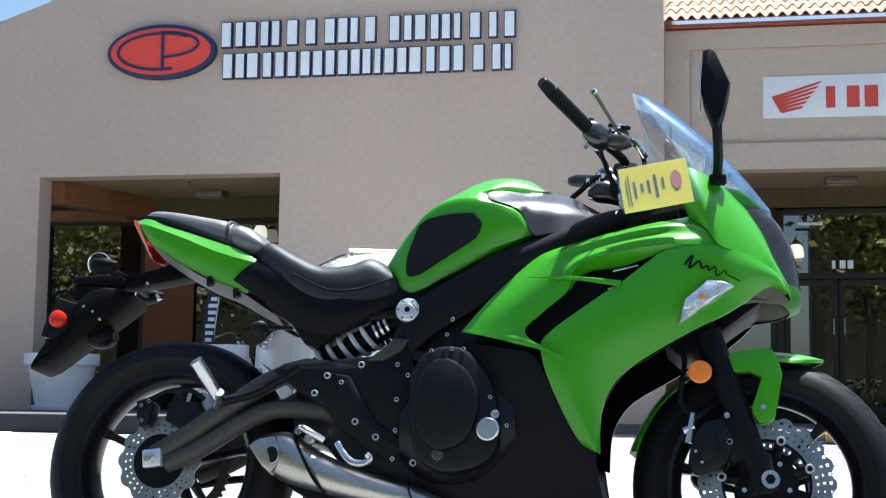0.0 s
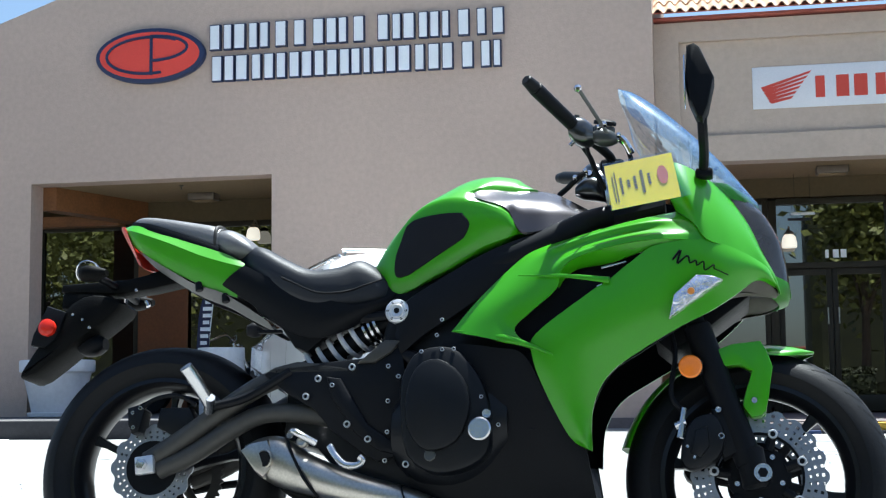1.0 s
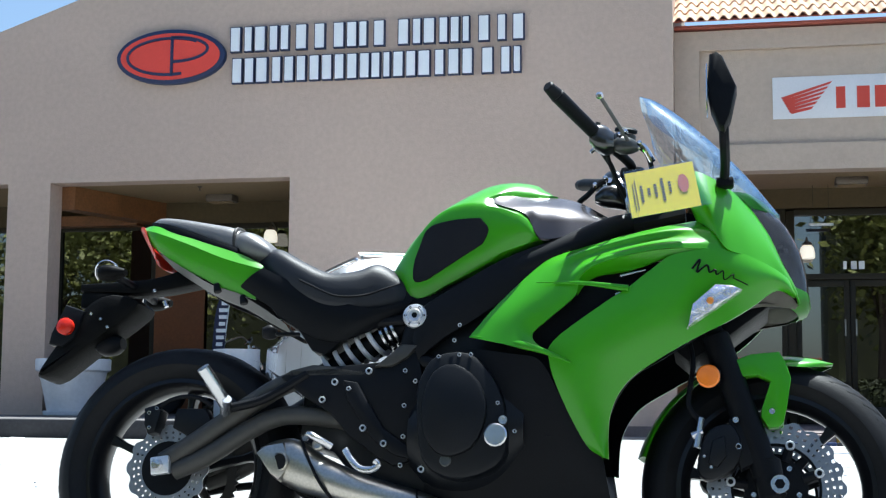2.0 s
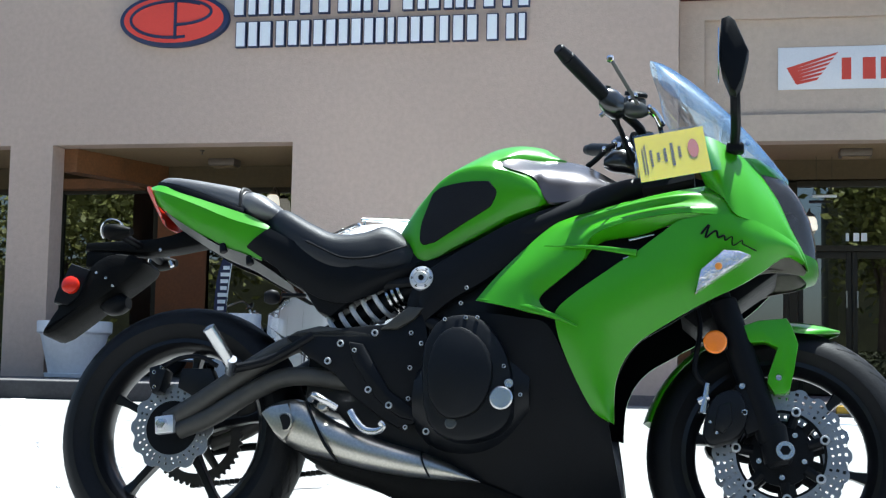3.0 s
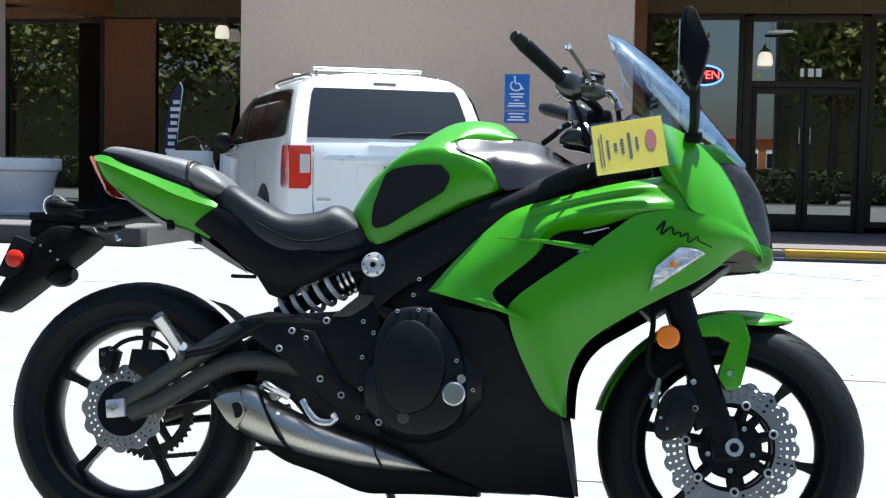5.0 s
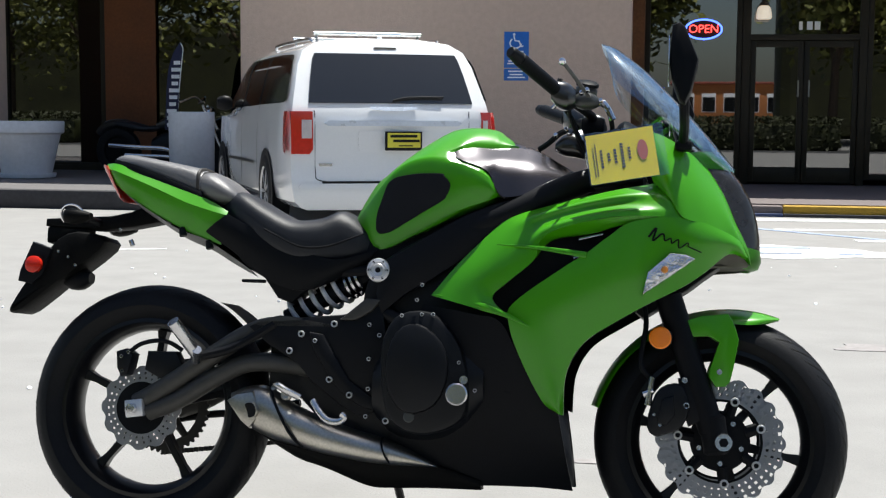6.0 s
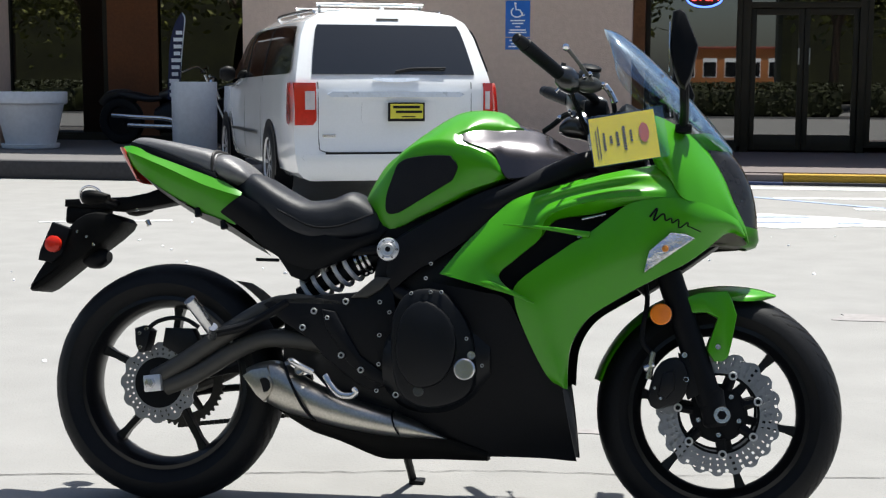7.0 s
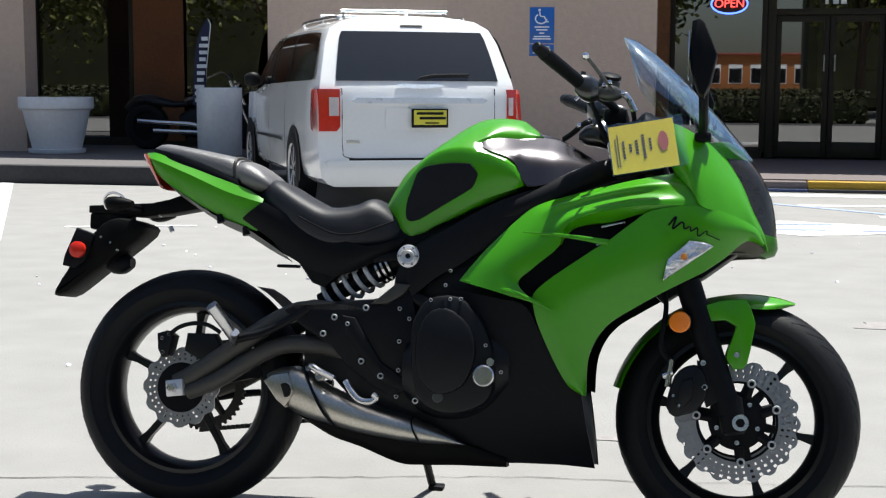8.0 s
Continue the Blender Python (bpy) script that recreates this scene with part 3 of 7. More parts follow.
part("symbol", join(tube([(0.07 * math.cos(t) - 0.01, -0.011, 0.30 + 0.06 * math.sin(t)) for t in np.linspace(2.2, 6.2, 14)], 0.009, 6, 1), tube([(-0.03, -0.011, 0.385), (-0.02, -0.011, 0.33), (0.03, -0.011, 0.325), (0.06, -0.011, 0.26), (0.085, -0.011, 0.265)], 0.010, 6, 1),
                    lathe([(0.016, 0), (0.016, 0.004)], pose(-0.03, -0.009, 0.405, 90), 12)), M_SIGNWHITE, hsign, "white wheel symbol")
for z, w in ((0.19, 0.09), (0.155, 0.07), (0.115, 0.03), (0.075, 0.10), (0.045, 0.11), (-0.05, 0.10), (-0.09, 0.08), (-0.125, 0.11)):
    part("text_bar", box((-w, -0.0105, z), (w, -0.0085, z + 0.016)), M_SIGNWHITE, hsign, smooth=False)

# painted lines on the lot
def paint(name, pts, mat, label, z=0.004):
    structure(name, prism(pts, z - 0.0035, z), mat, label, "marking")


def stripe(x0, y0, x1, y1, w):
    d = Vector((x1 - x0, y1 - y0)).normalized() * w / 2
    return [(x0 - d.y, y0 + d.x), (x0 + d.y, y0 - d.x), (x1 + d.y, y1 - d.x), (x1 - d.y, y1 + d.x)]


paint("marking_bay_line", stripe(-3.58, 5.43, -6.96, 11.98, 0.14), M_WHITELINE, "worn white bay line")
paint("marking_mid_line", stripe(-3.50, 6.40, -2.56, 6.72, 0.07), M_WHITELINE, "short worn white line")
paint("marking_aisle_line", stripe(1.30, 10.45, 3.6, 8.35, 0.10), M_BLUELINE, "faded blue bay line")
paint("marking_aisle_edge", stripe(1.2, 10.98, 9, 10.98, 0.30), M_WHITELINE, "worn white bay line")
paint("marking_hatch_1", stripe(2.15, 9.75, 7.0, 10.35, 0.17), M_WHITELINE, "worn white hatch line")
paint("marking_hatch_2", stripe(2.75, 8.75, 8.0, 9.40, 0.17), M_WHITELINE, "worn white hatch line")
rnd = random.Random(12)
worn = [(2.10 + (0.86 if math.cos(a) > 0 else 0.7) * math.cos(a) * rnd.uniform(0.86, 1.1), 7.62 + 0.52 * math.sin(a) * (1 - 0.30 * math.cos(a)) * rnd.uniform(0.82, 1.12)) for a in np.linspace(0, 2 * math.pi, 27)[:-1]]
paint("marking_symbol", worn, M_WHITELINE, "worn white accessible bay symbol")
paint("marking_symbol_blue", stripe(1.55, 7.40, 2.20, 7.52, 0.08), M_BLUELINE, "faded blue bar of the bay symbol", 0.008)
paint("marking_symbol_blue_edge", stripe(1.50, 7.82, 2.30, 7.98, 0.10), M_BLUELINE, "faded blue bar of the bay symbol", 0.008)
paint("marking_symbol_blue_end", stripe(2.48, 7.50, 2.66, 7.52, 0.07), M_BLUELINE, "faded blue bar of the bay symbol", 0.008)


def crack(pts, w, label):
    """A hairline crack along a few points (x, y) of the ground."""
    rnd = random.Random(int(1000 * pts[0][0]))
    line = []
    for a, b in zip(pts, pts[1:]):
        for k in range(6):
            u = k / 6
            line.append((a[0] + (b[0] - a[0]) * u + rnd.uniform(-0.012, 0.012), a[1] + (b[1] - a[1]) * u + rnd.uniform(-0.012, 0.012)))
    bm = bmesh.new()
    rows = []
    for i, (x, y) in enumerate(line):
        d = w * rnd.uniform(0.25, 1.0)
        rows.append([bm.verts.new((x, y - d, 0.0025)), bm.verts.new((x, y + d, 0.0025))])
    for r0, r1 in zip(rows, rows[1:]):
        bm.faces.new((r0[0], r1[0], r1[1], r0[1]))
    bmesh.ops.solidify(bm, geom=list(bm.faces), thickness=0.002)
    structure("ground_crack", bm, M_CRACK, label, "crack")


crack([(-1.9, 0.02), (-0.7, 0.10), (0.17, 0.277), (0.47, 0.35), (0.78, 0.419), (1.18, 0.443), (2.4, 0.62)], 0.0024, "thin dark hairline crack in the lot")

# scattered white specks, solid stand-ins for sparkles on the ground
rnd = random.Random(5)
grit = bmesh.new()
spots = [(-2.41, 3.84), (-2.24, 3.54), (-2.03, 5.16), (-1.90, 4.98), (-0.885, 4.08), (-2.30, 5.43), (1.47, 5.12), (2.04, 4.63), (1.42, 1.70), (1.05, 1.01), (0.01, 1.07), (0.92, 0.93)]
spots += [(rnd.uniform(-4, 4), rnd.uniform(0.5, 7)) for i in range(34)]
for x, y in spots:
    r = rnd.uniform(0.004, 0.011)
    bmesh.ops.create_icosphere(grit, subdivisions=1, radius=r, matrix=pose(x, y, r * 0.4, rnd.uniform(0, 90), 0, rnd.uniform(0, 90)) @ Matrix.Diagonal((1.3, 1.0, 0.6, 1)))
ob = mesh_object("grit", grit, M_SIGNWHITE)
tagged(ob, "small white specks modelled for sparkles on the lot", "grit", kind="stuff")
for name, x, y, w in (("stain_small", 0.0, 1.10, 0.05), ("stain_small_far", 1.03, 0.90, 0.06), ("stain_oil", -0.4, 1.9, 0.16), ("stain_oil_far", 2.2, 3.2, 0.22)):
    a = [(x + w * (1 + 0.3 * math.sin(3 * t + x)) * math.cos(t), y + 0.6 * w * (1 + 0.3 * math.cos(2 * t)) * math.sin(t)) for t in np.linspace(0, 2 * math.pi, 21)[:-1]]
    paint(name, a, M_STAIN, "faint old stain on the lot", 0.003)

# ---- the motorcycle ----
M_GREEN = material("lime_green_paint", (0.053, 0.300, 0.0006), 0.42, vary=0.04, scale=4, fine=400, coat=0.85, gloss=0.06, coat_rough=0.28)
M_BLACKPAINT = material("gloss_black_plastic", (0.007, 0.007, 0.008), 0.30, vary=0.2, scale=6, coat=1.0, gloss=0.6, coat_rough=0.15)
M_GRAPHITE = material("graphite_metallic_paint", (0.046, 0.042, 0.049), 0.25, metal=0.85, vary=0.10, scale=6, fine=500, coat=0.6, gloss=0.5, coat_rough=0.2)
# matt plastic, frame, engine, tyre and rim blacks: skylight's blue cast painted in
M_MATTBLACK = material("matt_black_plastic", (0.0058, 0.0067, 0.0088), 0.5, vary=0.3, scale=10, fine=300, bump=0.1, bump_scale=400, gloss=0.12)
M_FRAME = material("satin_black_frame", (0.0054, 0.0061, 0.0082), 0.5, vary=0.25, scale=8, gloss=0.18)
M_ENGINE = material("black_engine_casting", (0.0060, 0.0069, 0.0090), 0.42, vary=0.25, scale=12, fine=200, bump=0.05, bump_scale=420, gloss=0.25)
M_SWING = material("grey_swingarm_paint", (0.052, 0.050, 0.045), 0.5, vary=0.2, scale=8, gloss=0.4)
M_SEAT = material("black_seat_vinyl", (0.0125, 0.014, 0.019), 0.50, vary=0.2, scale=9, fine=350, bump=0.15, bump_scale=500, gloss=0.40)
# black vinyl raised to grey: the sun's sheen is put into the colour
M_SEATSUNLIT = material("black_vinyl_sunlit_grey", (0.15, 0.147, 0.150), 0.40, vary=0.2, scale=9, fine=350, bump=0.2, bump_scale=500, gloss=0.7)
M_STRAP = material("worn_strap", (0.035, 0.031, 0.029), 0.6, vary=0.2, scale=12)
M_TYRE = material("tyre_rubber", (0.0068, 0.0076, 0.0095), 0.55, vary=0.3, scale=9, fine=120, bump=0.08, bump_scale=260, gloss=0.2)
M_TREAD = material("dusty_tread_rubber", (0.020, 0.0195, 0.019), 0.8, vary=0.3, scale=14, fine=150, bump=0.3, bump_scale=160, gloss=0.25)
M_RIM = material("black_rim_paint", (0.0055, 0.006, 0.0078), 0.3, vary=0.2, scale=8, coat=0.15, gloss=0.3)
M_DISC = material("brushed_disc_steel", (0.37, 0.38, 0.41), 0.38, metal=1.0, vary=0.12, scale=12, fine=250)
M_STEEL = material("bright_steel", (0.66, 0.66, 0.67), 0.25, metal=1.0, vary=0.1, scale=14)
M_MUFFLER = material("brushed_muffler_steel", (0.56, 0.535, 0.48), 0.34, metal=1.0, vary=0.22, scale=7, fine=180)
M_PAN = material("heat_stained_steel", (0.045, 0.038, 0.032), 0.4, metal=0.5, vary=0.35, scale=9, gloss=0.4)
M_BOLT = material("zinc_plated_bolt", (0.80, 0.80, 0.82), 0.38, metal=0.75, vary=0.1, scale=14)
M_CHROME = material("chrome", (0.82, 0.82, 0.83), 0.06, metal=1.0, vary=0.05)
M_SPRING = material("white_spring_paint", (0.62, 0.62, 0.64), 0.4, vary=0.1)

M_ORANGE = material("amber_reflector", (0.95, 0.24, 0.01), 0.25, vary=0.12, scale=30, fine=500, coat=0.4)
M_REDLENS = material("red_lens", (0.62, 0.022, 0.008), 0.3, vary=0.1, scale=30, coat=0.25, gloss=0.3)
M_CLEARLENS = material("clear_lens_with_facets", (0.88, 0.89, 0.93), 0.14, metal=0.75, vary=0.25, scale=55, fine=110, coat=1.0, bump=0.9, bump_scale=60, amount=0.3)
M_AMBERBULB = material("amber_bulb", (0.8, 0.3, 0.05), 0.3, vary=0.1)
M_HEADLAMP = material("headlamp_lens", (0.055, 0.050, 0.045), 0.07, metal=0.2, vary=0.3, scale=7, coat=1.0, coat_rough=0.03)
M_SCREEN = clear_plastic("clear_screen", (0.93, 0.96, 0.99), 0.06, 0.22, 1.4)
M_GREYPLASTIC = material("grey_plastic", (0.11, 0.107, 0.104), 0.55, vary=0.2, scale=9)
M_CONTROL = material("dark_grey_casting", (0.045, 0.048, 0.046), 0.32, vary=0.2, scale=9, gloss=0.6)
M_NOSEUNDER = material("grey_brown_moulding", (0.075, 0.066, 0.052), 0.55, vary=0.2, scale=9)
M_UNDERTAIL = material("light_grey_moulding", (0.15, 0.15, 0.147), 0.6, vary=0.15, scale=9)
M_PAD = material("matt_knee_pad", (0.007, 0.008, 0.012), 0.75, vary=0.2, scale=20, fine=300, bump=0.3, bump_scale=420, gloss=0.25)
M_HOLDER = material("weathered_black_plastic", (0.0055, 0.0056, 0.0055), 0.55, vary=0.4, scale=14, fine=300, bump=0.15, bump_scale=300, gloss=0.08)
M_EMBLEM = material("dull_red_ink", (0.40, 0.085, 0.05), 0.6, vary=0.1)
M_TAG = material("yellow_card", (0.96, 0.80, 0.04), 0.45, vary=0.03, scale=6)
thin = M_TAG.node_tree
let, both = thin.nodes.new("ShaderNodeBsdfTranslucent"), thin.nodes.new("ShaderNodeMixShader")
let.inputs["Color"].default_value, both.inputs["Fac"].default_value = (0.96, 0.80, 0.04, 1), 0.45
thin.links.new(thin.nodes["Principled BSDF"].outputs["BSDF"], both.inputs[1])
thin.links.new(let.outputs["BSDF"], both.inputs[2])
thin.links.new(both.outputs["Shader"], thin.nodes["Material Output"].inputs["Surface"])
M_TAGINK = material("black_card_ink", (0.05, 0.04, 0.02), 0.6)
M_SLEEVE = clear_plastic("clear_sleeve", (0.97, 0.99, 0.99), 0.10, 0.09, 3.0)
M_LENS = material("smoked_lens", (0.012, 0.011, 0.010), 0.25, vary=0.2, scale=60)

LEAN = 11.0
bike = thing("motorcycle", "lime green and black sport motorcycle leaning on its side stand", "motorcycle", pose(0, 0, 0, -LEAN))
RX, RH, RR = -0.008, 0.306, 0.308      # rear wheel: place and radius
FX, FH, FR = 1.388, 0.289, 0.292       # front wheel


def axle_pose(x, w, h):
    """Turns a lathe's z to the right-hand side of the machine."""
    return Matrix.Translation((x, w, h)) @ Matrix.Rotation(radians(90), 4, "X")


def wheel(x, h, r, half, rim_r, spokes, name, spin):
    tyre = part(name, lathe([(rim_r + 0.004, half * 0.62), (rim_r + 0.016, half * 0.80), (rim_r + 0.04, half * 0.97), (r - 0.055, half), (r - 0.04, half * 0.96),
                             (r - 0.022, half * 0.78), (r - 0.008, half * 0.45), (r, 0), (r - 0.008, -half * 0.45), (r - 0.022, -half * 0.78), (r - 0.04, -half * 0.96), (r - 0.055, -half),
                             (rim_r + 0.04, -half * 0.97), (rim_r + 0.016, -half * 0.80), (rim_r + 0.004, -half * 0.62), (rim_r - 0.004, 0), (rim_r + 0.004, half * 0.62)], axle_pose(x, 0, h), 72, False), M_TYRE, bike, "worn black road tyre")
    # tread grooves as raised wavy ribs between cuts
    cuts = bmesh.new()
    for i in range(40):
        a = 2 * math.pi * i / 40
        for s in (-1, 1):
            for k in range(4):
                pts = []
                for u in (k / 4, (k + 0.86) / 4):
                    lat = s * half * (0.12 + 0.70 * u)
                    rad = r + 0.0007 - float(np.interp(abs(lat) / half, (0, 0.45, 0.78, 0.96), (0, 0.008, 0.022, 0.04)))
                    ang = a + 0.30 * u + 0.02
                    for da in (-0.012, 0.012):
                        pts.append((x + rad * math.cos(ang + da), lat, h + rad * math.sin(ang + da)))
                vs = [cuts.verts.new(p) for p in pts]
                cuts.faces.new((vs[0], vs[1], vs[3], vs[2]))
    bmesh.ops.solidify(cuts, geom=list(cuts.faces), thickness=0.0012)
    part("tread_rib", cuts, M_TREAD, tyre, "dusty tread ribs", smooth=False)["kind"] = "stuff"
    rim = part(name.replace("tyre", "rim"), lathe([(rim_r + 0.006, half * 0.66), (rim_r - 0.004, half * 0.68), (rim_r - 0.012, half * 0.55), (rim_r - 0.022, half * 0.30), (rim_r - 0.024, 0), (rim_r - 0.022, -half * 0.30),
                                                   (rim_r - 0.012, -half * 0.55), (rim_r - 0.004, -half * 0.68), (rim_r + 0.006, -half * 0.66), (rim_r + 0.002, 0), (rim_r + 0.006, half * 0.66)], axle_pose(x, 0, h), 64, False), M_RIM, bike, "gloss black cast rim")
    hub = part("hub", lathe([(0.028, 0.075), (0.042, 0.07), (0.045, 0.03), (0.040, 0), (0.045, -0.03), (0.042, -0.07), (0.028, -0.075)], axle_pose(x, 0, h), 28), M_RIM, rim)
    for i in range(spokes):
        a = spin + 2 * math.pi * i / spokes
        m = Matrix.Translation((x, 0, h)) @ Matrix.Rotation(-a, 4, "Y")
        sp = ring_loft([[(d, w_ * 0.5, t_) for w_, t_ in ((wd, th), (-wd, th), (-wd, -th), (wd, -th))] for d, wd, th in ((0.036, 0.045, 0.013), (0.09, 0.034, 0.0095), (rim_r - 0.05, 0.028, 0.0085), (rim_r - 0.016, 0.036, 0.014))])
        bmesh.ops.bevel(sp, geom=list(sp.edges), offset=0.003, segments=1, affect="EDGES")
        bmesh.ops.transform(sp, matrix=m, verts=sp.verts)
        part("spoke", sp, M_RIM, rim)
    return tyre, rim


def petal_disc(x, w, h, r, r_in, petals, cells, bands, step, name="brake_disc", thick=0.005):
    """A wavy-edged disc ring with drilled holes that go right through."""
    n = petals * cells

    def radius(k, a):
        rim = r - 0.0035 + 0.0035 * (math.cos(petals * a) * 1.5 if math.cos(petals * a) < 0 else math.cos(petals * a) ** 0.5)
        return r_in + ((r - 0.009) - r_in) * k / (bands - 1) if k < bands else rim

    def hole(k, i):
        return k % 2 == 1 and k < bands - 1 and (i + (step // 2) * ((k // 2) % 2) + k) % step < 2

    bm = bmesh.new()
    front, back = ([[bm.verts.new((x + radius(k, a) * math.cos(a), w + y, h + radius(k, a) * math.sin(a))) for a in np.linspace(0, 2 * math.pi, n + 1)[:-1]] for k in range(bands + 1)] for y in (-thick / 2, thick / 2))
    for k in range(bands):
        for i in range(n):
            j = (i + 1) % n
            if hole(k, i):
                for p, q in (((k, i), (k, j)), ((k + 1, j), (k + 1, i))):
                    bm.faces.new((front[p[0]][p[1]], front[q[0]][q[1]], back[q[0]][q[1]], back[p[0]][p[1]]))
                if not hole(k, i - 1):
                    bm.faces.new((front[k][i], back[k][i], back[k + 1][i], front[k + 1][i]))
                if not hole(k, i + 1):
                    bm.faces.new((front[k][j], front[k + 1][j], back[k + 1][j], back[k][j]))
            else:
                bm.faces.new((front[k][i], front[k][j], front[k + 1][j], front[k + 1][i]))
                bm.faces.new((back[k][i], back[k + 1][i], back[k + 1][j], back[k][j]))
    for i in range(n):
        j = (i + 1) % n
        bm.faces.new((front[0][j], front[0][i], back[0][i], back[0][j]))
        bm.faces.new((front[bands][i], front[bands][j], back[bands][j], back[bands][i]))
    bmesh.ops.recalc_face_normals(bm, faces=bm.faces)
    return part(name, bm, M_DISC, bike, "drilled petal brake disc in brushed steel")


wheel(RX, RH, RR, 0.078, 0.216, 5, "rear_tyre", radians(85))
wheel(FX, FH, FR, 0.058, 0.208, 6, "front_tyre", radians(48))
petal_disc(RX, -0.082, RH, 0.103, 0.064, 12, 15, 6, 6)
petal_disc(FX, -0.078, FH, 0.147, 0.096, 20, 11, 7, 5)
petal_disc(FX, 0.078, FH, 0.147, 0.096, 20, 11, 7, 5)


def bolt(x, w, h, r=0.009, mat=None, deep=0.006, parent=None):
    b = part("bolt", lathe([(r, 0), (r, deep * 0.6), (r * 0.88, deep), (r * 0.60, deep), (r * 0.55, deep * 0.25), (r * 0.05, deep * 0.2)], axle_pose(x, w, h), 12), mat or M_STEEL, parent or bike)
    if parent is None:
        part("bolt_socket", lathe([(r * 0.54, deep * 0.3), (r * 0.54, deep * 0.62)], axle_pose(x, w, h), 6), M_MATTBLACK, b)
    return b


# disc carriers and buttons
for w in (-0.074, 0.074):
    carrier = part("disc_carrier", lathe([(0.030, -0.005), (0.064, -0.005), (0.068, -0.002), (0.068, 0.003), (0.030, 0.005)], axle_pose(FX, w, FH), 36), M_MATTBLACK, bike, "black disc carrier")
    part("carrier_ring", lathe([(0.0905, -0.003), (0.0965, -0.003), (0.0965, 0.003), (0.0905, 0.003), (0.0905, -0.003)], axle_pose(FX, w, FH), 40, False), M_MATTBLACK, carrier)
    for i in range(7):
        a = radians(-32 + 360 / 7 * i)
        part("carrier_arm", rod((FX + 0.06 * math.cos(a), w, FH + 0.06 * math.sin(a)), (FX + 0.103 * math.cos(a), w, FH + 0.103 * math.sin(a)), 0.012, 0.010, 10), M_MATTBLACK, carrier)
        if w < 0:
            bolt(FX + 0.096 * math.cos(a), w - 0.010, FH + 0.096 * math.sin(a), 0.0105, M_BOLT, 0.006, carrier)
            part("bobbin_socket", lathe([(0.0055, 0.002), (0.0055, 0.0064)], axle_pose(FX + 0.096 * math.cos(a), w - 0.010, FH + 0.096 * math.sin(a)), 12), M_MATTBLACK, carrier)
    if w < 0:
        for i in range(5):
            a = radians(-17 + 72 * i)
            bolt(FX + 0.050 * math.cos(a), w - 0.006, FH + 0.050 * math.sin(a), 0.0065, M_STEEL, 0.005, carrier)
part("disc_carrier", lathe([(0.02, -0.006), (0.068, -0.006), (0.068, 0.006), (0.02, 0.006)], axle_pose(RX, -0.078, RH), 32), M_MATTBLACK, bike)
ax = part("front_axle", lathe([(0.019, 0.146), (0.020, 0.142), (0.020, -0.130), (0.012, -0.135)][::-1], axle_pose(FX + 0.006, 0, FH), 24), M_STEEL, bike, "bright steel axle end")
part("axle_socket", lathe([(0.011, 0.1462), (0.011, 0.1475)], axle_pose(FX + 0.006, 0, FH), 6), M_MATTBLACK, ax)

# fork
for s in (-1, 1):
    leg = part("fork_leg", join(rod((FX - 0.018, s * 0.104, FH + 0.02), (1.262, s * 0.104, 0.62), 0.030, 0.031, 20, 0.004),
                                rod((FX - 0.006, s * 0.104, FH - 0.030), (FX - 0.022, s * 0.104, FH + 0.06), 0.030, 0.031, 18, 0.008)), M_MATTBLACK, bike, "black lower fork leg")
    part("stanchion", rod((1.267, s * 0.104, 0.61), (1.120, s * 0.104, 1.00), 0.021, seg=20), M_FRAME, leg, "dark fork tube")
part("lower_yoke", box((1.14, -0.135, 0.80), (1.22, 0.135, 0.84), 0.012), M_FRAME, bike)
part("upper_yoke", box((1.075, -0.13, 0.965), (1.155, 0.13, 0.995), 0.010), M_FRAME, bike)
refl = part("fork_reflector", lathe([(0.010, 0.010), (0.022, 0.009), (0.0255, 0.006), (0.0255, 0.0)][::-1], axle_pose(1.248, -0.142, 0.519), 28), M_ORANGE, bike, "round amber reflector")
part("reflector_bracket", box((1.235, -0.141, 0.505), (1.275, -0.12, 0.535), 0.004), M_FRAME, refl)

# front fender: arched shell over the tyre with a stay down the fork
ARCH = [(167, 0.308), (158, 0.306), (147, 0.304), (136, 0.303), (122, 0.303), (107, 0.303), (95, 0.305), (86, 0.308), (79, 0.311), (72, 0.315), (65.2, 0.318)]
FENDER_LIP = [(0.022, 0.062), (0.022, 0.068), (0.022, 0.072), (0.022, 0.076), (0.024, 0.078), (0.026, 0.078), (0.032, 0.077), (0.037, 0.073), (0.037, 0.066), (0.029, 0.050), (0.007, 0.010)]


def fender_half(side):
    top = [(FX + r * math.cos(radians(a)), 0.0, FH + r * math.sin(radians(a))) for a, r in ARCH]
    low = [(FX + (r - d) * math.cos(radians(a)), side * wd, FH + (r - d) * math.sin(radians(a))) for (a, r), (d, wd) in zip(ARCH, FENDER_LIP)]
    return shell(top, low, 0.016, 8, 5, 0.004, side)


fender = part("front_fender", join(fender_half(-1), fender_half(1)), M_GREEN, bike, "lime green front fender")
for s in (-1, 1):
    st = plate([(1.302, 0.560), (1.340, 0.574), (1.400, 0.580), (1.412, 0.560), (1.424, 0.522), (1.414, 0.458), (1.406, 0.424), (1.396, 0.414), (1.374, 0.412), (1.358, 0.436), (1.360, 0.452), (1.380, 0.514), (1.355, 0.527), (1.314, 0.523)], s * 0.122, s * 0.085, 0.004)
    part("fender_stay", st, M_GREEN, fender, "lime green fender stay")
bolt(1.382, -0.124, 0.447, 0.007, M_STEEL, 0.004, fender)

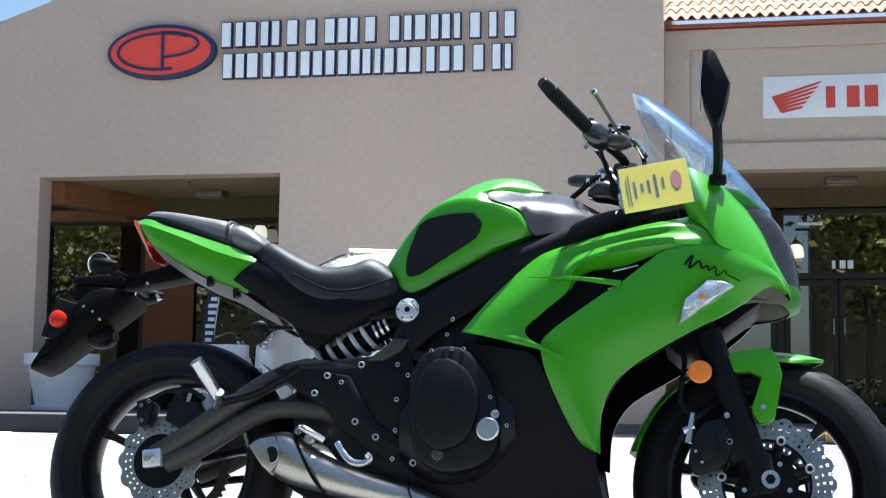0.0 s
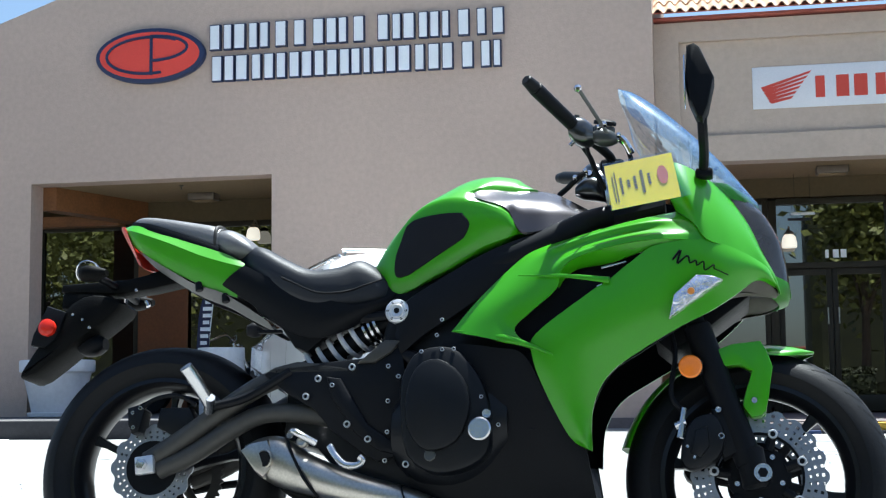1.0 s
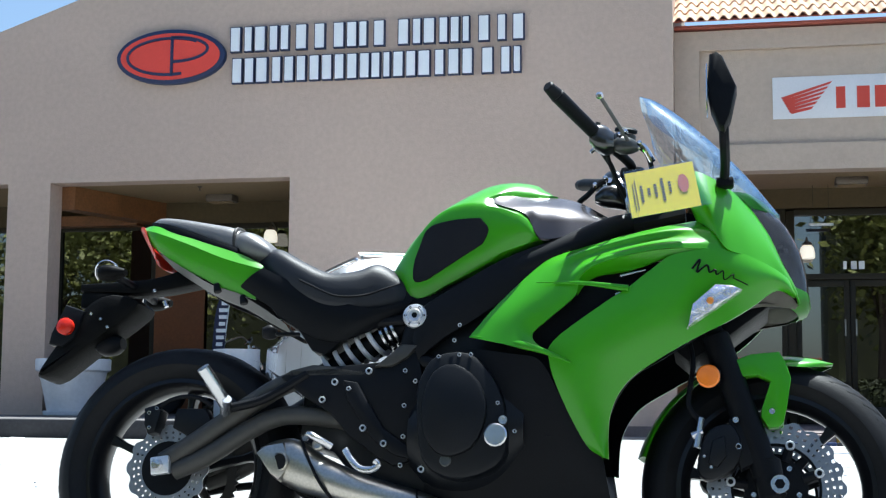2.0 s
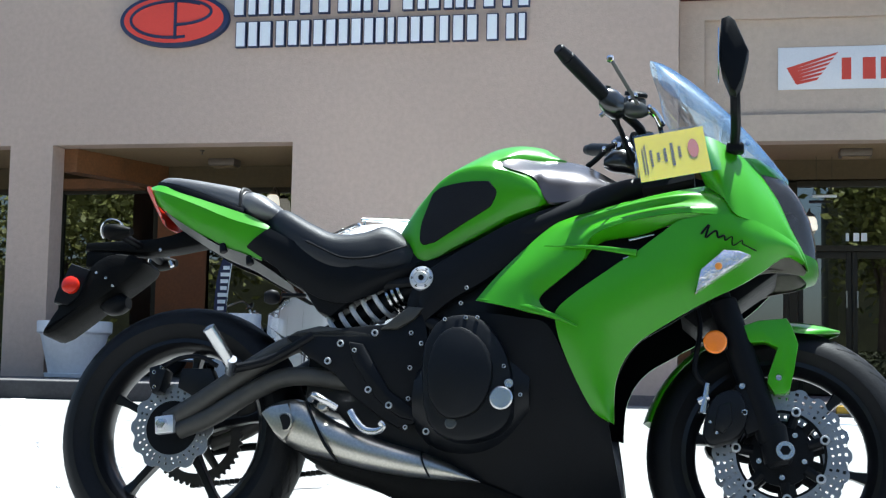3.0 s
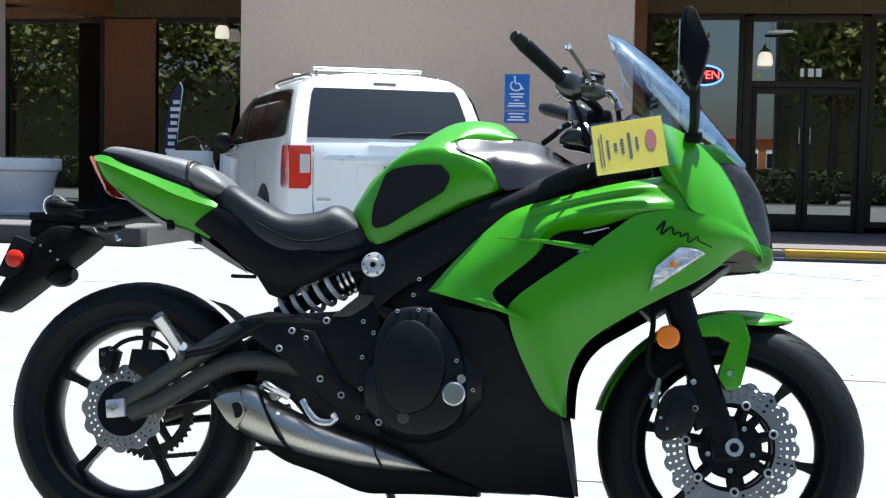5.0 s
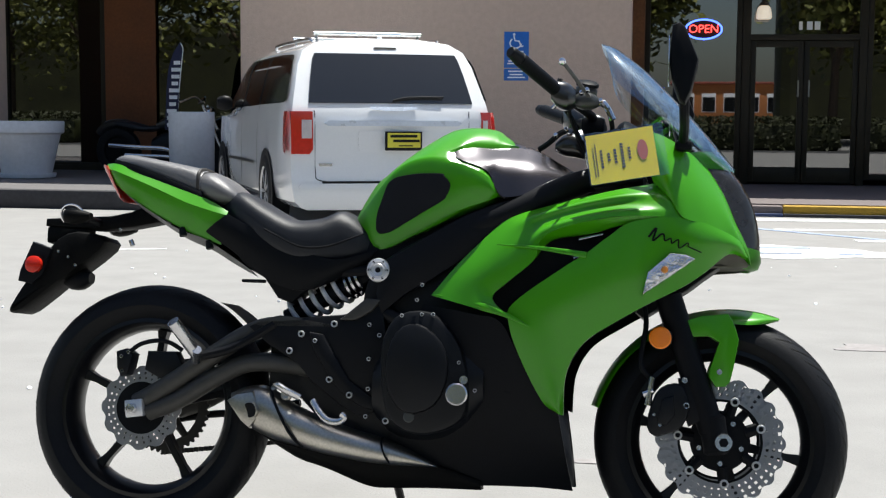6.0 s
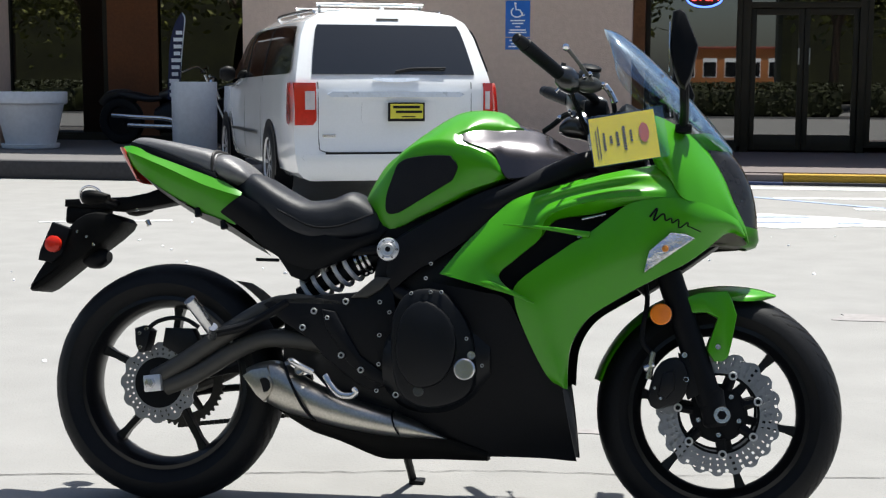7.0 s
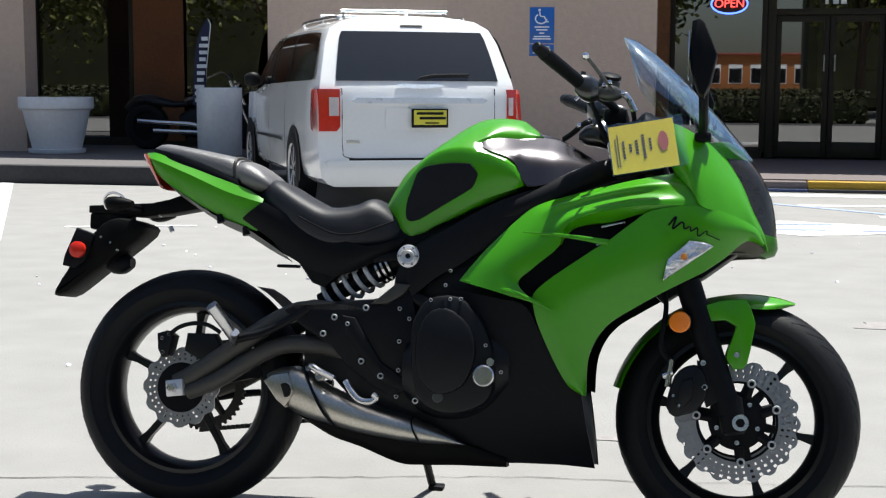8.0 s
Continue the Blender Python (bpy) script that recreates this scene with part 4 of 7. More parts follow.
# front calipers
for s in (-1, 1):
    lo, hi = (-0.140, -0.088) if s < 0 else (0.088, 0.140)
    cal = part("brake_caliper", join(plate([(1.222, 0.318), (1.232, 0.372), (1.250, 0.405), (1.282, 0.418), (1.305, 0.408), (1.318, 0.362), (1.300, 0.318), (1.262, 0.300), (1.240, 0.296)], lo, hi, 0.010, 2), plate([(1.245, 0.33), (1.255, 0.38), (1.282, 0.39), (1.285, 0.345), (1.265, 0.32)], lo - 0.006, hi + 0.006, 0.006)), M_ENGINE, bike, "black two piston brake caliper")
    part("caliper_bracket", plate([(1.290, 0.43), (1.33, 0.42), (1.345, 0.335), (1.315, 0.320), (1.300, 0.36)], lo * 0.92, hi * 0.92, 0.006), M_FRAME, cal, "black caliper bracket")
    if s < 0:
        for q in ((1.305, 0.425), (1.310, 0.368)):
            bolt(q[0], -0.134, q[1], 0.0075, M_STEEL, 0.006, cal)
        for q in ((1.238, 0.345), (1.252, 0.322)):
            bolt(q[0], -0.141, q[1], 0.004, M_STEEL, 0.004, cal)
part("brake_hose", tube([(1.235, -0.12, 0.42), (1.205, -0.13, 0.46), (1.215, -0.12, 0.56), (1.19, -0.10, 0.66)], 0.006, 8), M_MATTBLACK, bike)
part("caliper_bleed_fitting", join(rod((1.222, -0.132, 0.365), (1.232, -0.132, 0.43), 0.010, 0.007, 10), rod((1.212, -0.132, 0.39), (1.235, -0.132, 0.40), 0.008, seg=10)), M_STEEL, bike, "steel hose fitting")

# green fairing, right and left
def valley(u, v):
    """The arm's cross profile: a plain dome at the rear, a ridge over a valley and a lip further forward."""
    k = min(1.0, max(0.0, (u - 0.34) / 0.26)) * min(1.0, max(0.0, (1.0 - u) / 0.15))
    k = k * k * (3 - 2 * k)
    ridge = 1.15 * math.exp(-((v - 0.26) / 0.17) ** 2) + 0.62 * math.exp(-((v - 0.84) / 0.13) ** 2)
    return math.sin(math.pi * v) * (1 - k) + k * ridge * math.sin(math.pi * v) ** 0.4


def fairing(name, a, b, bulge, mat, label, rows=10, thick=0.005, both=True, parent=None, profile=None):
    p = part(name, shell(a, b, bulge, rows, 5, thick, -1, profile), [mat, M_MATTBLACK], parent or bike, label)
    if both:
        part(name, shell([(q[0], -q[1], q[2]) for q in a], [(q[0], -q[1], q[2]) for q in b], bulge, rows, 5, thick, 1, profile), [mat, M_MATTBLACK], parent or bike, label)
    return p


fairing("fairing_arm",
        [(0.722, -0.182, 0.598), (0.774, -0.178, 0.664), (0.838, -0.172, 0.732), (0.885, -0.168, 0.776), (0.925, -0.166, 0.795), (0.968, -0.166, 0.808), (1.055, -0.168, 0.833), (1.150, -0.168, 0.855), (1.244, -0.158, 0.874)],
        [(0.915, -0.212, 0.548), (0.868, -0.204, 0.594), (0.905, -0.210, 0.634), (0.962, -0.214, 0.684), (0.972, -0.219, 0.722), (1.005, -0.224, 0.750), (1.088, -0.227, 0.775), (1.186, -0.226, 0.788), (1.308, -0.204, 0.786)],
        0.016, M_GREEN, "lime green fairing arm over the slot", 24, profile=valley)
fairing("fairing_lip",
        [(0.964, -0.210, 0.690), (0.972, -0.215, 0.722), (1.005, -0.220, 0.750), (1.088, -0.223, 0.775), (1.186, -0.222, 0.788), (1.290, -0.210, 0.788)],
        [(0.966, -0.196, 0.690), (0.980, -0.192, 0.715), (1.010, -0.188, 0.736), (1.085, -0.190, 0.748), (1.180, -0.214, 0.772), (1.285, -0.212, 0.778)],
        0.0, M_GREEN, "lime green inner lip", 4)
fairing("lower_side_fairing",
        [(1.020, -0.150, 0.338), (0.985, -0.165, 0.365), (0.934, -0.188, 0.461), (0.908, -0.204, 0.535), (0.916, -0.210, 0.583), (1.028, -0.219, 0.667), (1.077, -0.221, 0.699), (1.130, -0.222, 0.741), (1.185, -0.222, 0.776), (1.300, -0.207, 0.787), (1.410, -0.130, 0.754), (1.441, -0.096, 0.714)],
        [(1.034, -0.145, 0.334), (1.034, -0.158, 0.385), (1.039, -0.168, 0.430), (1.058, -0.176, 0.475), (1.090, -0.182, 0.512), (1.142, -0.190, 0.546), (1.195, -0.194, 0.578), (1.248, -0.195, 0.607), (1.30, -0.185, 0.636), (1.347, -0.165, 0.671), (1.398, -0.130, 0.715), (1.438, -0.098, 0.706)],
        0.014, M_GREEN, "lime green lower side fairing", 12)
fairing("nose_cowl",
        [(1.172, -0.150, 1.000), (1.222, -0.165, 0.988), (1.264, -0.160, 0.970), (1.304, -0.140, 0.946), (1.346, -0.102, 0.916), (1.385, -0.092, 0.856), (1.413, -0.086, 0.792), (1.440, -0.078, 0.738), (1.450, -0.074, 0.698)],
        [(1.226, -0.166, 0.868), (1.262, -0.203, 0.832), (1.290, -0.215, 0.789), (1.330, -0.191, 0.779), (1.365, -0.166, 0.772), (1.395, -0.141, 0.760), (1.420, -0.122, 0.741), (1.438, -0.098, 0.715), (1.447, -0.076, 0.694)],
        0.012, M_GREEN, "lime green nose cowl")


def nose_skin(rows):
    """A surface across the nose from half rows (x, w, z), each from the side to the middle."""
    full = [[(x, -w, z) for x, w, z in r] + [(x, w, z) for x, w, z in r[-2::-1]] for r in rows]
    bm = bmesh.new()
    vs = [[bm.verts.new(p) for p in smooth_path(r, 4)] for r in full]
    for a, b in zip(vs, vs[1:]):
        for k in range(len(a) - 1):
            bm.faces.new((a[k], a[k + 1], b[k + 1], b[k]))
    bmesh.ops.solidify(bm, geom=list(bm.faces), thickness=0.003)
    bmesh.ops.recalc_face_normals(bm, faces=bm.faces)
    return bm


part("nose_bridge", nose_skin([[(1.300, 0.140, 0.946), (1.345, 0.075, 0.960), (1.358, 0.0, 0.966)], [(1.325, 0.122, 0.932), (1.375, 0.065, 0.942), (1.388, 0.0, 0.944)], [(1.347, 0.103, 0.916), (1.395, 0.055, 0.920), (1.408, 0.0, 0.921)]]), M_GREEN, bike, "lime green nose bridge", angle=70)
LAMP = [[(1.347, 0.102, 0.915), (1.396, 0.055, 0.919), (1.409, 0.0, 0.920)], [(1.367, 0.098, 0.886), (1.418, 0.052, 0.890), (1.431, 0.0, 0.891)], [(1.386, 0.093, 0.855), (1.434, 0.050, 0.861), (1.446, 0.0, 0.862)], [(1.400, 0.090, 0.823), (1.448, 0.048, 0.829), (1.459, 0.0, 0.830)],
        [(1.414, 0.087, 0.791), (1.456, 0.046, 0.796), (1.467, 0.0, 0.797)], [(1.428, 0.083, 0.764), (1.463, 0.044, 0.765), (1.472, 0.0, 0.765)], [(1.440, 0.079, 0.737), (1.466, 0.042, 0.734), (1.474, 0.0, 0.733)]]
lamp = part("headlight", nose_skin(LAMP), M_HEADLAMP, bike, "smoked clear twin headlight lens", angle=70)
for s in (-1, 1):
    part("reflector_bowl", lathe([(0.004, -0.030), (0.020, -0.026), (0.030, -0.012), (0.034, 0.0)], Matrix.Translation((1.400, s * 0.050, 0.845)) @ Matrix.Rotation(radians(70), 4, "Y"), 20, False), M_CHROME, lamp, "bright lamp reflector")
part("nose_chin", nose_skin([LAMP[-1], [(1.447, 0.077, 0.716), (1.470, 0.042, 0.710), (1.477, 0.0, 0.708)], [(1.446, 0.075, 0.700), (1.464, 0.040, 0.693), (1.470, 0.0, 0.691)], [(1.428, 0.070, 0.690), (1.444, 0.036, 0.685), (1.449, 0.0, 0.684)]]), M_GREEN, bike, "rounded lime green nose chin", angle=70)
for s in (-1, 1):
    part("nose_underside", shell([(1.24, s * 0.182, 0.612), (1.30, s * 0.166, 0.650), (1.355, s * 0.135, 0.684), (1.430, s * 0.068, 0.692), (1.448, 0.0, 0.688)], [(1.24, s * 0.09, 0.68), (1.29, s * 0.07, 0.70), (1.34, s * 0.05, 0.715), (1.40, s * 0.03, 0.72), (1.44, 0.0, 0.72)], 0, 5, 5, 0.006, s), M_NOSEUNDER, bike, "dark grey nose underside")
    part("nose_lower_panel", shell([(1.322, s * 0.160, 0.668), (1.358, s * 0.148, 0.698), (1.392, s * 0.130, 0.726), (1.425, s * 0.104, 0.714), (1.446, s * 0.070, 0.696)], [(1.335, s * 0.120, 0.676), (1.365, s * 0.110, 0.684), (1.395, s * 0.098, 0.687), (1.422, s * 0.082, 0.688), (1.440, s * 0.062, 0.690)], 0.004, 6, 5, 0.004, s), M_NOSEUNDER, bike, "grey brown panel under the nose")
part("under_nose_panel", plate([(1.170, 0.596), (1.210, 0.645), (1.326, 0.705), (1.382, 0.692), (1.300, 0.630), (1.205, 0.566)], -0.080, 0.080, 0.004), M_MATTBLACK, bike, "black panel under the headlamp")
part("nose_core", body([(1.27, 0.69, 0.80, 0.11), (1.34, 0.705, 0.84, 0.11), (1.39, 0.712, 0.84, 0.085), (1.425, 0.712, 0.77, 0.055)], 16, 4, 2.6), M_MATTBLACK, bike, "black core inside the nose")
# dark recess behind the side slot, fins
for s in (-1, 1):
    part("slot_backing", plate([(0.86, 0.545), (0.95, 0.555), (1.20, 0.72), (1.20, 0.78), (1.04, 0.765), (0.90, 0.72), (0.86, 0.64)], s * 0.150, s * 0.165), M_MATTBLACK, bike, "dark slot behind the fairing")
    part("slot_fin", tube([(1.080, s * 0.230, 0.696), (0.98, s * 0.228, 0.709), (0.875, s * 0.207, 0.718)], 0.0075, 10, 6, 0.6, 0.2), M_GREEN, bike, "thin lime green slot fin")
    part("edge_fin", join(tube([(0.850, s * 0.212, 0.573), (0.79, s * 0.200, 0.588), (0.728, s * 0.184, 0.599)], 0.0095, 10, 6, 0.7, 0.3), tube([(0.850, s * 0.212, 0.573), (0.90, s * 0.220, 0.557), (0.955, s * 0.222, 0.533)], 0.0095, 10, 6, 0.7, 0.2)), M_GREEN, bike, "thin lime green edge fin")
    part("slot_bracket", rod((1.06, s * 0.190, 0.735), (1.115, s * 0.190, 0.748), 0.004, 0.003), M_STEEL, bike, "bright bracket inside the slot")
    part("slot_bracket", rod((1.050, s * 0.195, 0.690), (1.062, s * 0.195, 0.694), 0.005), M_STEEL, bike)
    sig = part("front_turn_signal", plate([(1.206, 0.609), (1.217, 0.662), (1.266, 0.706), (1.300, 0.704), (1.323, 0.694), (1.280, 0.662), (1.238, 0.632)], s * 0.226, s * 0.185, 0.006), M_CLEARLENS, bike, "clear turn signal lens")
    part("signal_bulb", lathe([(0.008, 0), (0.007, 0.003), (0.003, 0.004)], axle_pose(1.255, -0.2255 if s < 0 else 0.2185, 0.668), 14), M_AMBERBULB, sig, "amber bulb")
    part("inner_panel", plate([(0.80, 0.60), (0.95, 0.60), (1.00, 0.38), (0.90, 0.38), (0.82, 0.50)], s * 0.150, s * 0.165), M_MATTBLACK, bike, "black panel behind the fairing")
# dark flourish on the side: one slanted wavy stroke lying on the paint
def skin_w(x, h, names):
    """How far out the right-hand panels stand at x and height h."""
    best = 0.0
    for ob in bike.children:
        if ob.name.split(".")[0] in names:
            tree_ = BVHTree.FromPolygons([v.co for v in ob.data.vertices], [tuple(f.vertices) for f in ob.data.polygons])
            hit = tree_.ray_cast(Vector((x, -1, h)), Vector((0, 1, 0)), 0.99)[0]
            if hit is not None:
                best = min(best, hit.y)
    return best


stroke = []
for i in range(61):
    u = i / 60
    tall = 0.015 - 0.009 * min(1.0, u / 0.28) + 0.0025 * math.sin(9 * u)
    wave = math.sin(2 * math.pi * 4.5 * (u + 0.03 * math.sin(11 * u)) - 0.6)
    stroke.append((1.222 + 0.080 * u + 0.55 * tall * wave, 0.7490 - 0.026 * u + tall * wave))
stroke += [(1.305 + 0.006 * k, 0.7225 - 0.0022 * k) for k in range(6)]
part("side_flourish", tube([(x, skin_w(x, z, ("nose_cowl", "lower_side_fairing", "fairing_arm")) - 0.0012, z) for x, z in stroke], 0.0024, 6, 1, 1.0, 0.55), M_MATTBLACK, bike, "dark decorative stroke")

# windscreen
scr_c = [(1.088, 0.0, 1.230), (1.13, 0.0, 1.215), (1.20, 0.0, 1.160), (1.270, 0.0, 1.090), (1.340, 0.0, 1.015), (1.412, 0.0, 0.928)]
for_edge = [(1.105, 0.080, 1.196), (1.125, 0.125, 1.125), (1.185, 0.150, 1.065), (1.255, 0.152, 1.015), (1.325, 0.125, 0.958), (1.398, 0.055, 0.912)]


def screen_mesh():
    rows = []
    c, e = smooth_path(scr_c, 10), smooth_path(for_edge, 10)
    for p, q in zip(c, e):
        row = []
        for k in range(-20, 21):
            u = k / 20
            b = Vector((p.x + (q.x - p.x) * u * u, q.y * math.sin(u * math.pi / 2) if abs(u) < 1 else math.copysign(q.y, u), p.z + (q.z - p.z) * u * u))
            row.append(b)
        rows.append(row)
    bm = bmesh.new()
    vs = [[bm.verts.new(p) for p in r] for r in rows]
    for a, b in zip(vs, vs[1:]):
        for i in range(40):
            bm.faces.new((a[i], a[i + 1], b[i + 1], b[i]))
    bmesh.ops.solidify(bm, geom=list(bm.faces), thickness=0.003)
    bmesh.ops.recalc_face_normals(bm, faces=bm.faces)
    return bm


screen = part("windscreen", screen_mesh(), M_SCREEN, bike, "clear curved windscreen")
for q in ((1.262, -0.118, 1.052), (1.318, -0.115, 0.985), (1.235, -0.12, 1.09)):
    part("screen_bolt", lathe([(0.006, 0), (0.005, 0.004)], Matrix.Translation(q) @ Matrix.Rotation(radians(75), 4, "X"), 10), M_STEEL, screen)

# mirrors
for s in (-1, 1):
    shape = [(1.260, 1.196), (1.276, 1.202), (1.288, 1.192), (1.318, 1.118), (1.304, 1.052), (1.291, 1.022), (1.279, 1.030), (1.262, 1.075), (1.255, 1.120)]
    m = part("mirror", plate(shape, s * 0.340, s * 0.275, 0.008), M_MATTBLACK, bike, "black mirror housing")
    part("mirror_glass", box((1.2525, s * 0.31 - 0.035, 1.07), (1.2555, s * 0.31 + 0.035, 1.17), 0.001), M_CHROME, m)
    part("mirror_stalk", tube([(1.289, s * 0.30, 1.045), (1.290, s * 0.28, 1.01), (1.291, s * 0.21, 0.985), (1.288, s * 0.165, 0.962)], 0.011, 10), M_MATTBLACK, m)
    part("mirror_foot", box((1.270, s * 0.165 - 0.016, 0.945), (1.310, s * 0.165 + 0.016, 0.968), 0.007), M_MATTBLACK, m)

# bars and controls
for s in (-1, 1):
    part("handlebar", tube([(1.075, s * 0.02, 1.03), (1.07, s * 0.07, 1.045), (1.02, s * 0.14, 1.070), (0.985, s * 0.20, 1.088), (0.93, s * 0.29, 1.122)], 0.011, 12), M_FRAME, bike)
    grip = part("grip", rod((0.995, s * 0.185, 1.083), (0.922, s * 0.302, 1.128), 0.0165, 0.017, 18, 0.003), M_MATTBLACK, bike, "ribbed black rubber grip")
    part("bar_end", rod((0.923, s * 0.301, 1.127), (0.905, s * 0.330, 1.138), 0.016, 0.013, 16, 0.003), M_FRAME, grip)
    part("switch_box", join(body([(0.985, 1.060, 1.100, 0.020, s * 0.172), (1.000, 1.045, 1.106, 0.030, s * 0.160), (1.022, 1.040, 1.104, 0.032, s * 0.150), (1.040, 1.050, 1.090, 0.022, s * 0.142)], 16, 4, 3.0), rod((1.00, s * 0.165, 1.095), (1.004, s * 0.170, 1.112), 0.008, 0.006)), M_BLACKPAINT, bike, "black switch housing")
    part("lever_perch", body([(1.038, 1.052, 1.078, 0.012, s * 0.14), (1.055, 1.046, 1.088, 0.020, s * 0.135), (1.078, 1.048, 1.084, 0.018, s * 0.13), (1.094, 1.056, 1.074, 0.010, s * 0.125)], 14, 4, 2.6), M_CONTROL, bike, "dark grey lever perch")
    lever = part("lever", tube([(1.078, s * 0.13, 1.066), (1.060, s * 0.18, 1.084), (1.038, s * 0.24, 1.106), (1.020, s * 0.30, 1.121)], 0.0046, 8, 6, 0.7), M_GREYPLASTIC, bike, "grey alloy lever")
    part("lever_ball", lathe([(0.002, -0.009), (0.007, -0.006), (0.009, 0), (0.007, 0.006), (0.002, 0.009)], pose(1.019, s * 0.303, 1.121), 12), M_CHROME, lever)
res = part("brake_reservoir", lathe([(0.022, -0.02), (0.026, -0.015), (0.026, 0.015), (0.022, 0.02)], pose(1.06, -0.11, 1.085, 20, 10, 0), 20), M_CONTROL, bike, "dark grey brake fluid reservoir")
part("reservoir_cap", lathe([(0.024, 0.021), (0.027, 0.022), (0.027, 0.03), (0.02, 0.034)], pose(1.06, -0.11, 1.085, 20, 10, 0), 20), M_MATTBLACK, res)
part("banjo_fitting", rod((1.060, -0.13, 1.055), (1.108, -0.125, 1.066), 0.008, 0.006), M_STEEL, bike, "bright hose fitting")
part("brake_line", tube([(1.095, -0.125, 1.066), (1.115, -0.125, 1.045), (1.125, -0.11, 1.00), (1.115, -0.09, 0.94), (1.13, -0.08, 0.88)], 0.006, 8), M_MATTBLACK, bike)
part("throttle_cable", tube([(1.02, -0.14, 1.06), (1.03, -0.12, 1.02), (1.06, -0.09, 0.96), (1.09, -0.06, 0.90)], 0.005, 8), M_MATTBLACK, bike)
part("bar_clamp", box((1.045, -0.06, 0.985), (1.105, 0.06, 1.045), 0.012), M_MATTBLACK, bike)
part("clutch_perch", body([(0.985, 0.965, 0.985, 0.012, -0.02), (1.005, 0.955, 1.005, 0.022, -0.02), (1.035, 0.95, 1.008, 0.024, -0.02), (1.058, 0.945, 0.99, 0.016, -0.02)], 16, 3, 2.6), M_BLACKPAINT, bike, "black bar clamp")
part("clutch_arm", tube([(0.945, -0.01, 0.972), (0.97, -0.03, 0.985), (1.0, -0.05, 1.006), (1.03, -0.05, 1.012)], 0.007, 8), M_FRAME, bike)
part("cable_sleeve", tube([(1.045, -0.06, 1.005), (1.062, -0.08, 0.975), (1.068, -0.085, 0.945), (1.075, -0.08, 0.90)], 0.008, 8), M_STEEL, bike, "bright cable sleeve")
part("cable_sleeve", tube([(1.010, -0.12, 1.055), (1.030, -0.11, 1.025), (1.045, -0.09, 0.985), (1.075, -0.07, 0.92)], 0.006, 8), M_MATTBLACK, bike, "black cable")
part("perch_bolt", rod((1.020, -0.050, 1.004), (1.020, -0.062, 1.008), 0.008), M_CHROME, bike)
part("perch_clip", tube([(0.985, -0.15, 1.045), (1.005, -0.15, 1.062), (1.03, -0.14, 1.052), (1.05, -0.13, 1.062)], 0.005, 8), M_STEEL, bike, "bright wire clip")
for q in ((1.067, 1.083, -0.170), (1.054, 1.076, -0.170), (1.098, 1.062, -0.150), (1.013, 1.010, -0.060), (1.048, 0.984, -0.070), (0.987, 0.998, -0.050)):
    part("control_bolt", rod((q[0], q[2], q[1]), (q[0], q[2] - 0.010, q[1] + 0.003), 0.006, 0.005, 10, 0.001), M_CHROME, bike)
part("hose_end", tube([(1.103, -0.150, 1.060), (1.114, -0.150, 1.046), (1.128, -0.150, 1.019)], 0.0075, 8), M_CHROME, bike, "bright hose end")
part("instrument_pod", body([(1.12, 0.93, 1.01, 0.09), (1.15, 0.93, 1.04, 0.10), (1.19, 0.93, 1.02, 0.09)], 16, 3), M_MATTBLACK, bike)
part("ignition_cover", body([(0.99, 0.84, 0.875, 0.10), (1.05, 0.85, 0.90, 0.11), (1.14, 0.86, 0.91, 0.13), (1.20, 0.87, 0.92, 0.14)], 16, 3, 3.5), M_MATTBLACK, bike)

# tank
TANK = [(0.497, 0.740, 0.765, 0.785, 0.050, 0.040), (0.515, 0.720, 0.780, 0.826, 0.078, 0.060), (0.547, 0.710, 0.815, 0.880, 0.105, 0.090), (0.580, 0.706, 0.856, 0.908, 0.124, 0.110),
        (0.615, 0.714, 0.893, 0.934, 0.137, 0.120), (0.655, 0.735, 0.914, 0.966, 0.148, 0.128), (0.700, 0.755, 0.920, 0.998, 0.157, 0.135), (0.740, 0.775, 0.914, 1.018, 0.163, 0.140),
        (0.790, 0.800, 0.899, 1.024, 0.170, 0.146), (0.840, 0.820, 0.874, 1.018, 0.170, 0.150), (0.862, 0.832, 0.850, 1.004, 0.155, 0.142), (0.884, 0.842, 0.852, 0.986, 0.120, 0.112), (0.900, 0.850, 0.862, 0.955, 0.080, 0.080)]
TOP_EDGE = [(0.745, 0.139, 0.935), (0.768, 0.127, 0.949), (0.800, 0.106, 0.958), (0.845, 0.082, 0.960), (0.895, 0.060, 0.966), (0.950, 0.052, 0.956), (1.034, 0.045, 0.911)]
FOLD = [(0.745, 0.1415, 0.9335), (0.790, 0.144, 0.925), (0.830, 0.146, 0.917), (0.875, 0.138, 0.912), (0.942, 0.124, 0.908), (1.034, 0.080, 0.896)]
LOW_EDGE = [(0.745, 0.143, 0.932), (0.768, 0.149, 0.9245), (0.790, 0.154, 0.9155), (0.826, 0.157, 0.903), (0.846, 0.158, 0.886), (0.860, 0.159, 0.854), (0.882, 0.160, 0.834), (0.940, 0.150, 0.843), (0.990, 0.126, 0.854), (1.034, 0.098, 0.866)]
SH = radians(32)


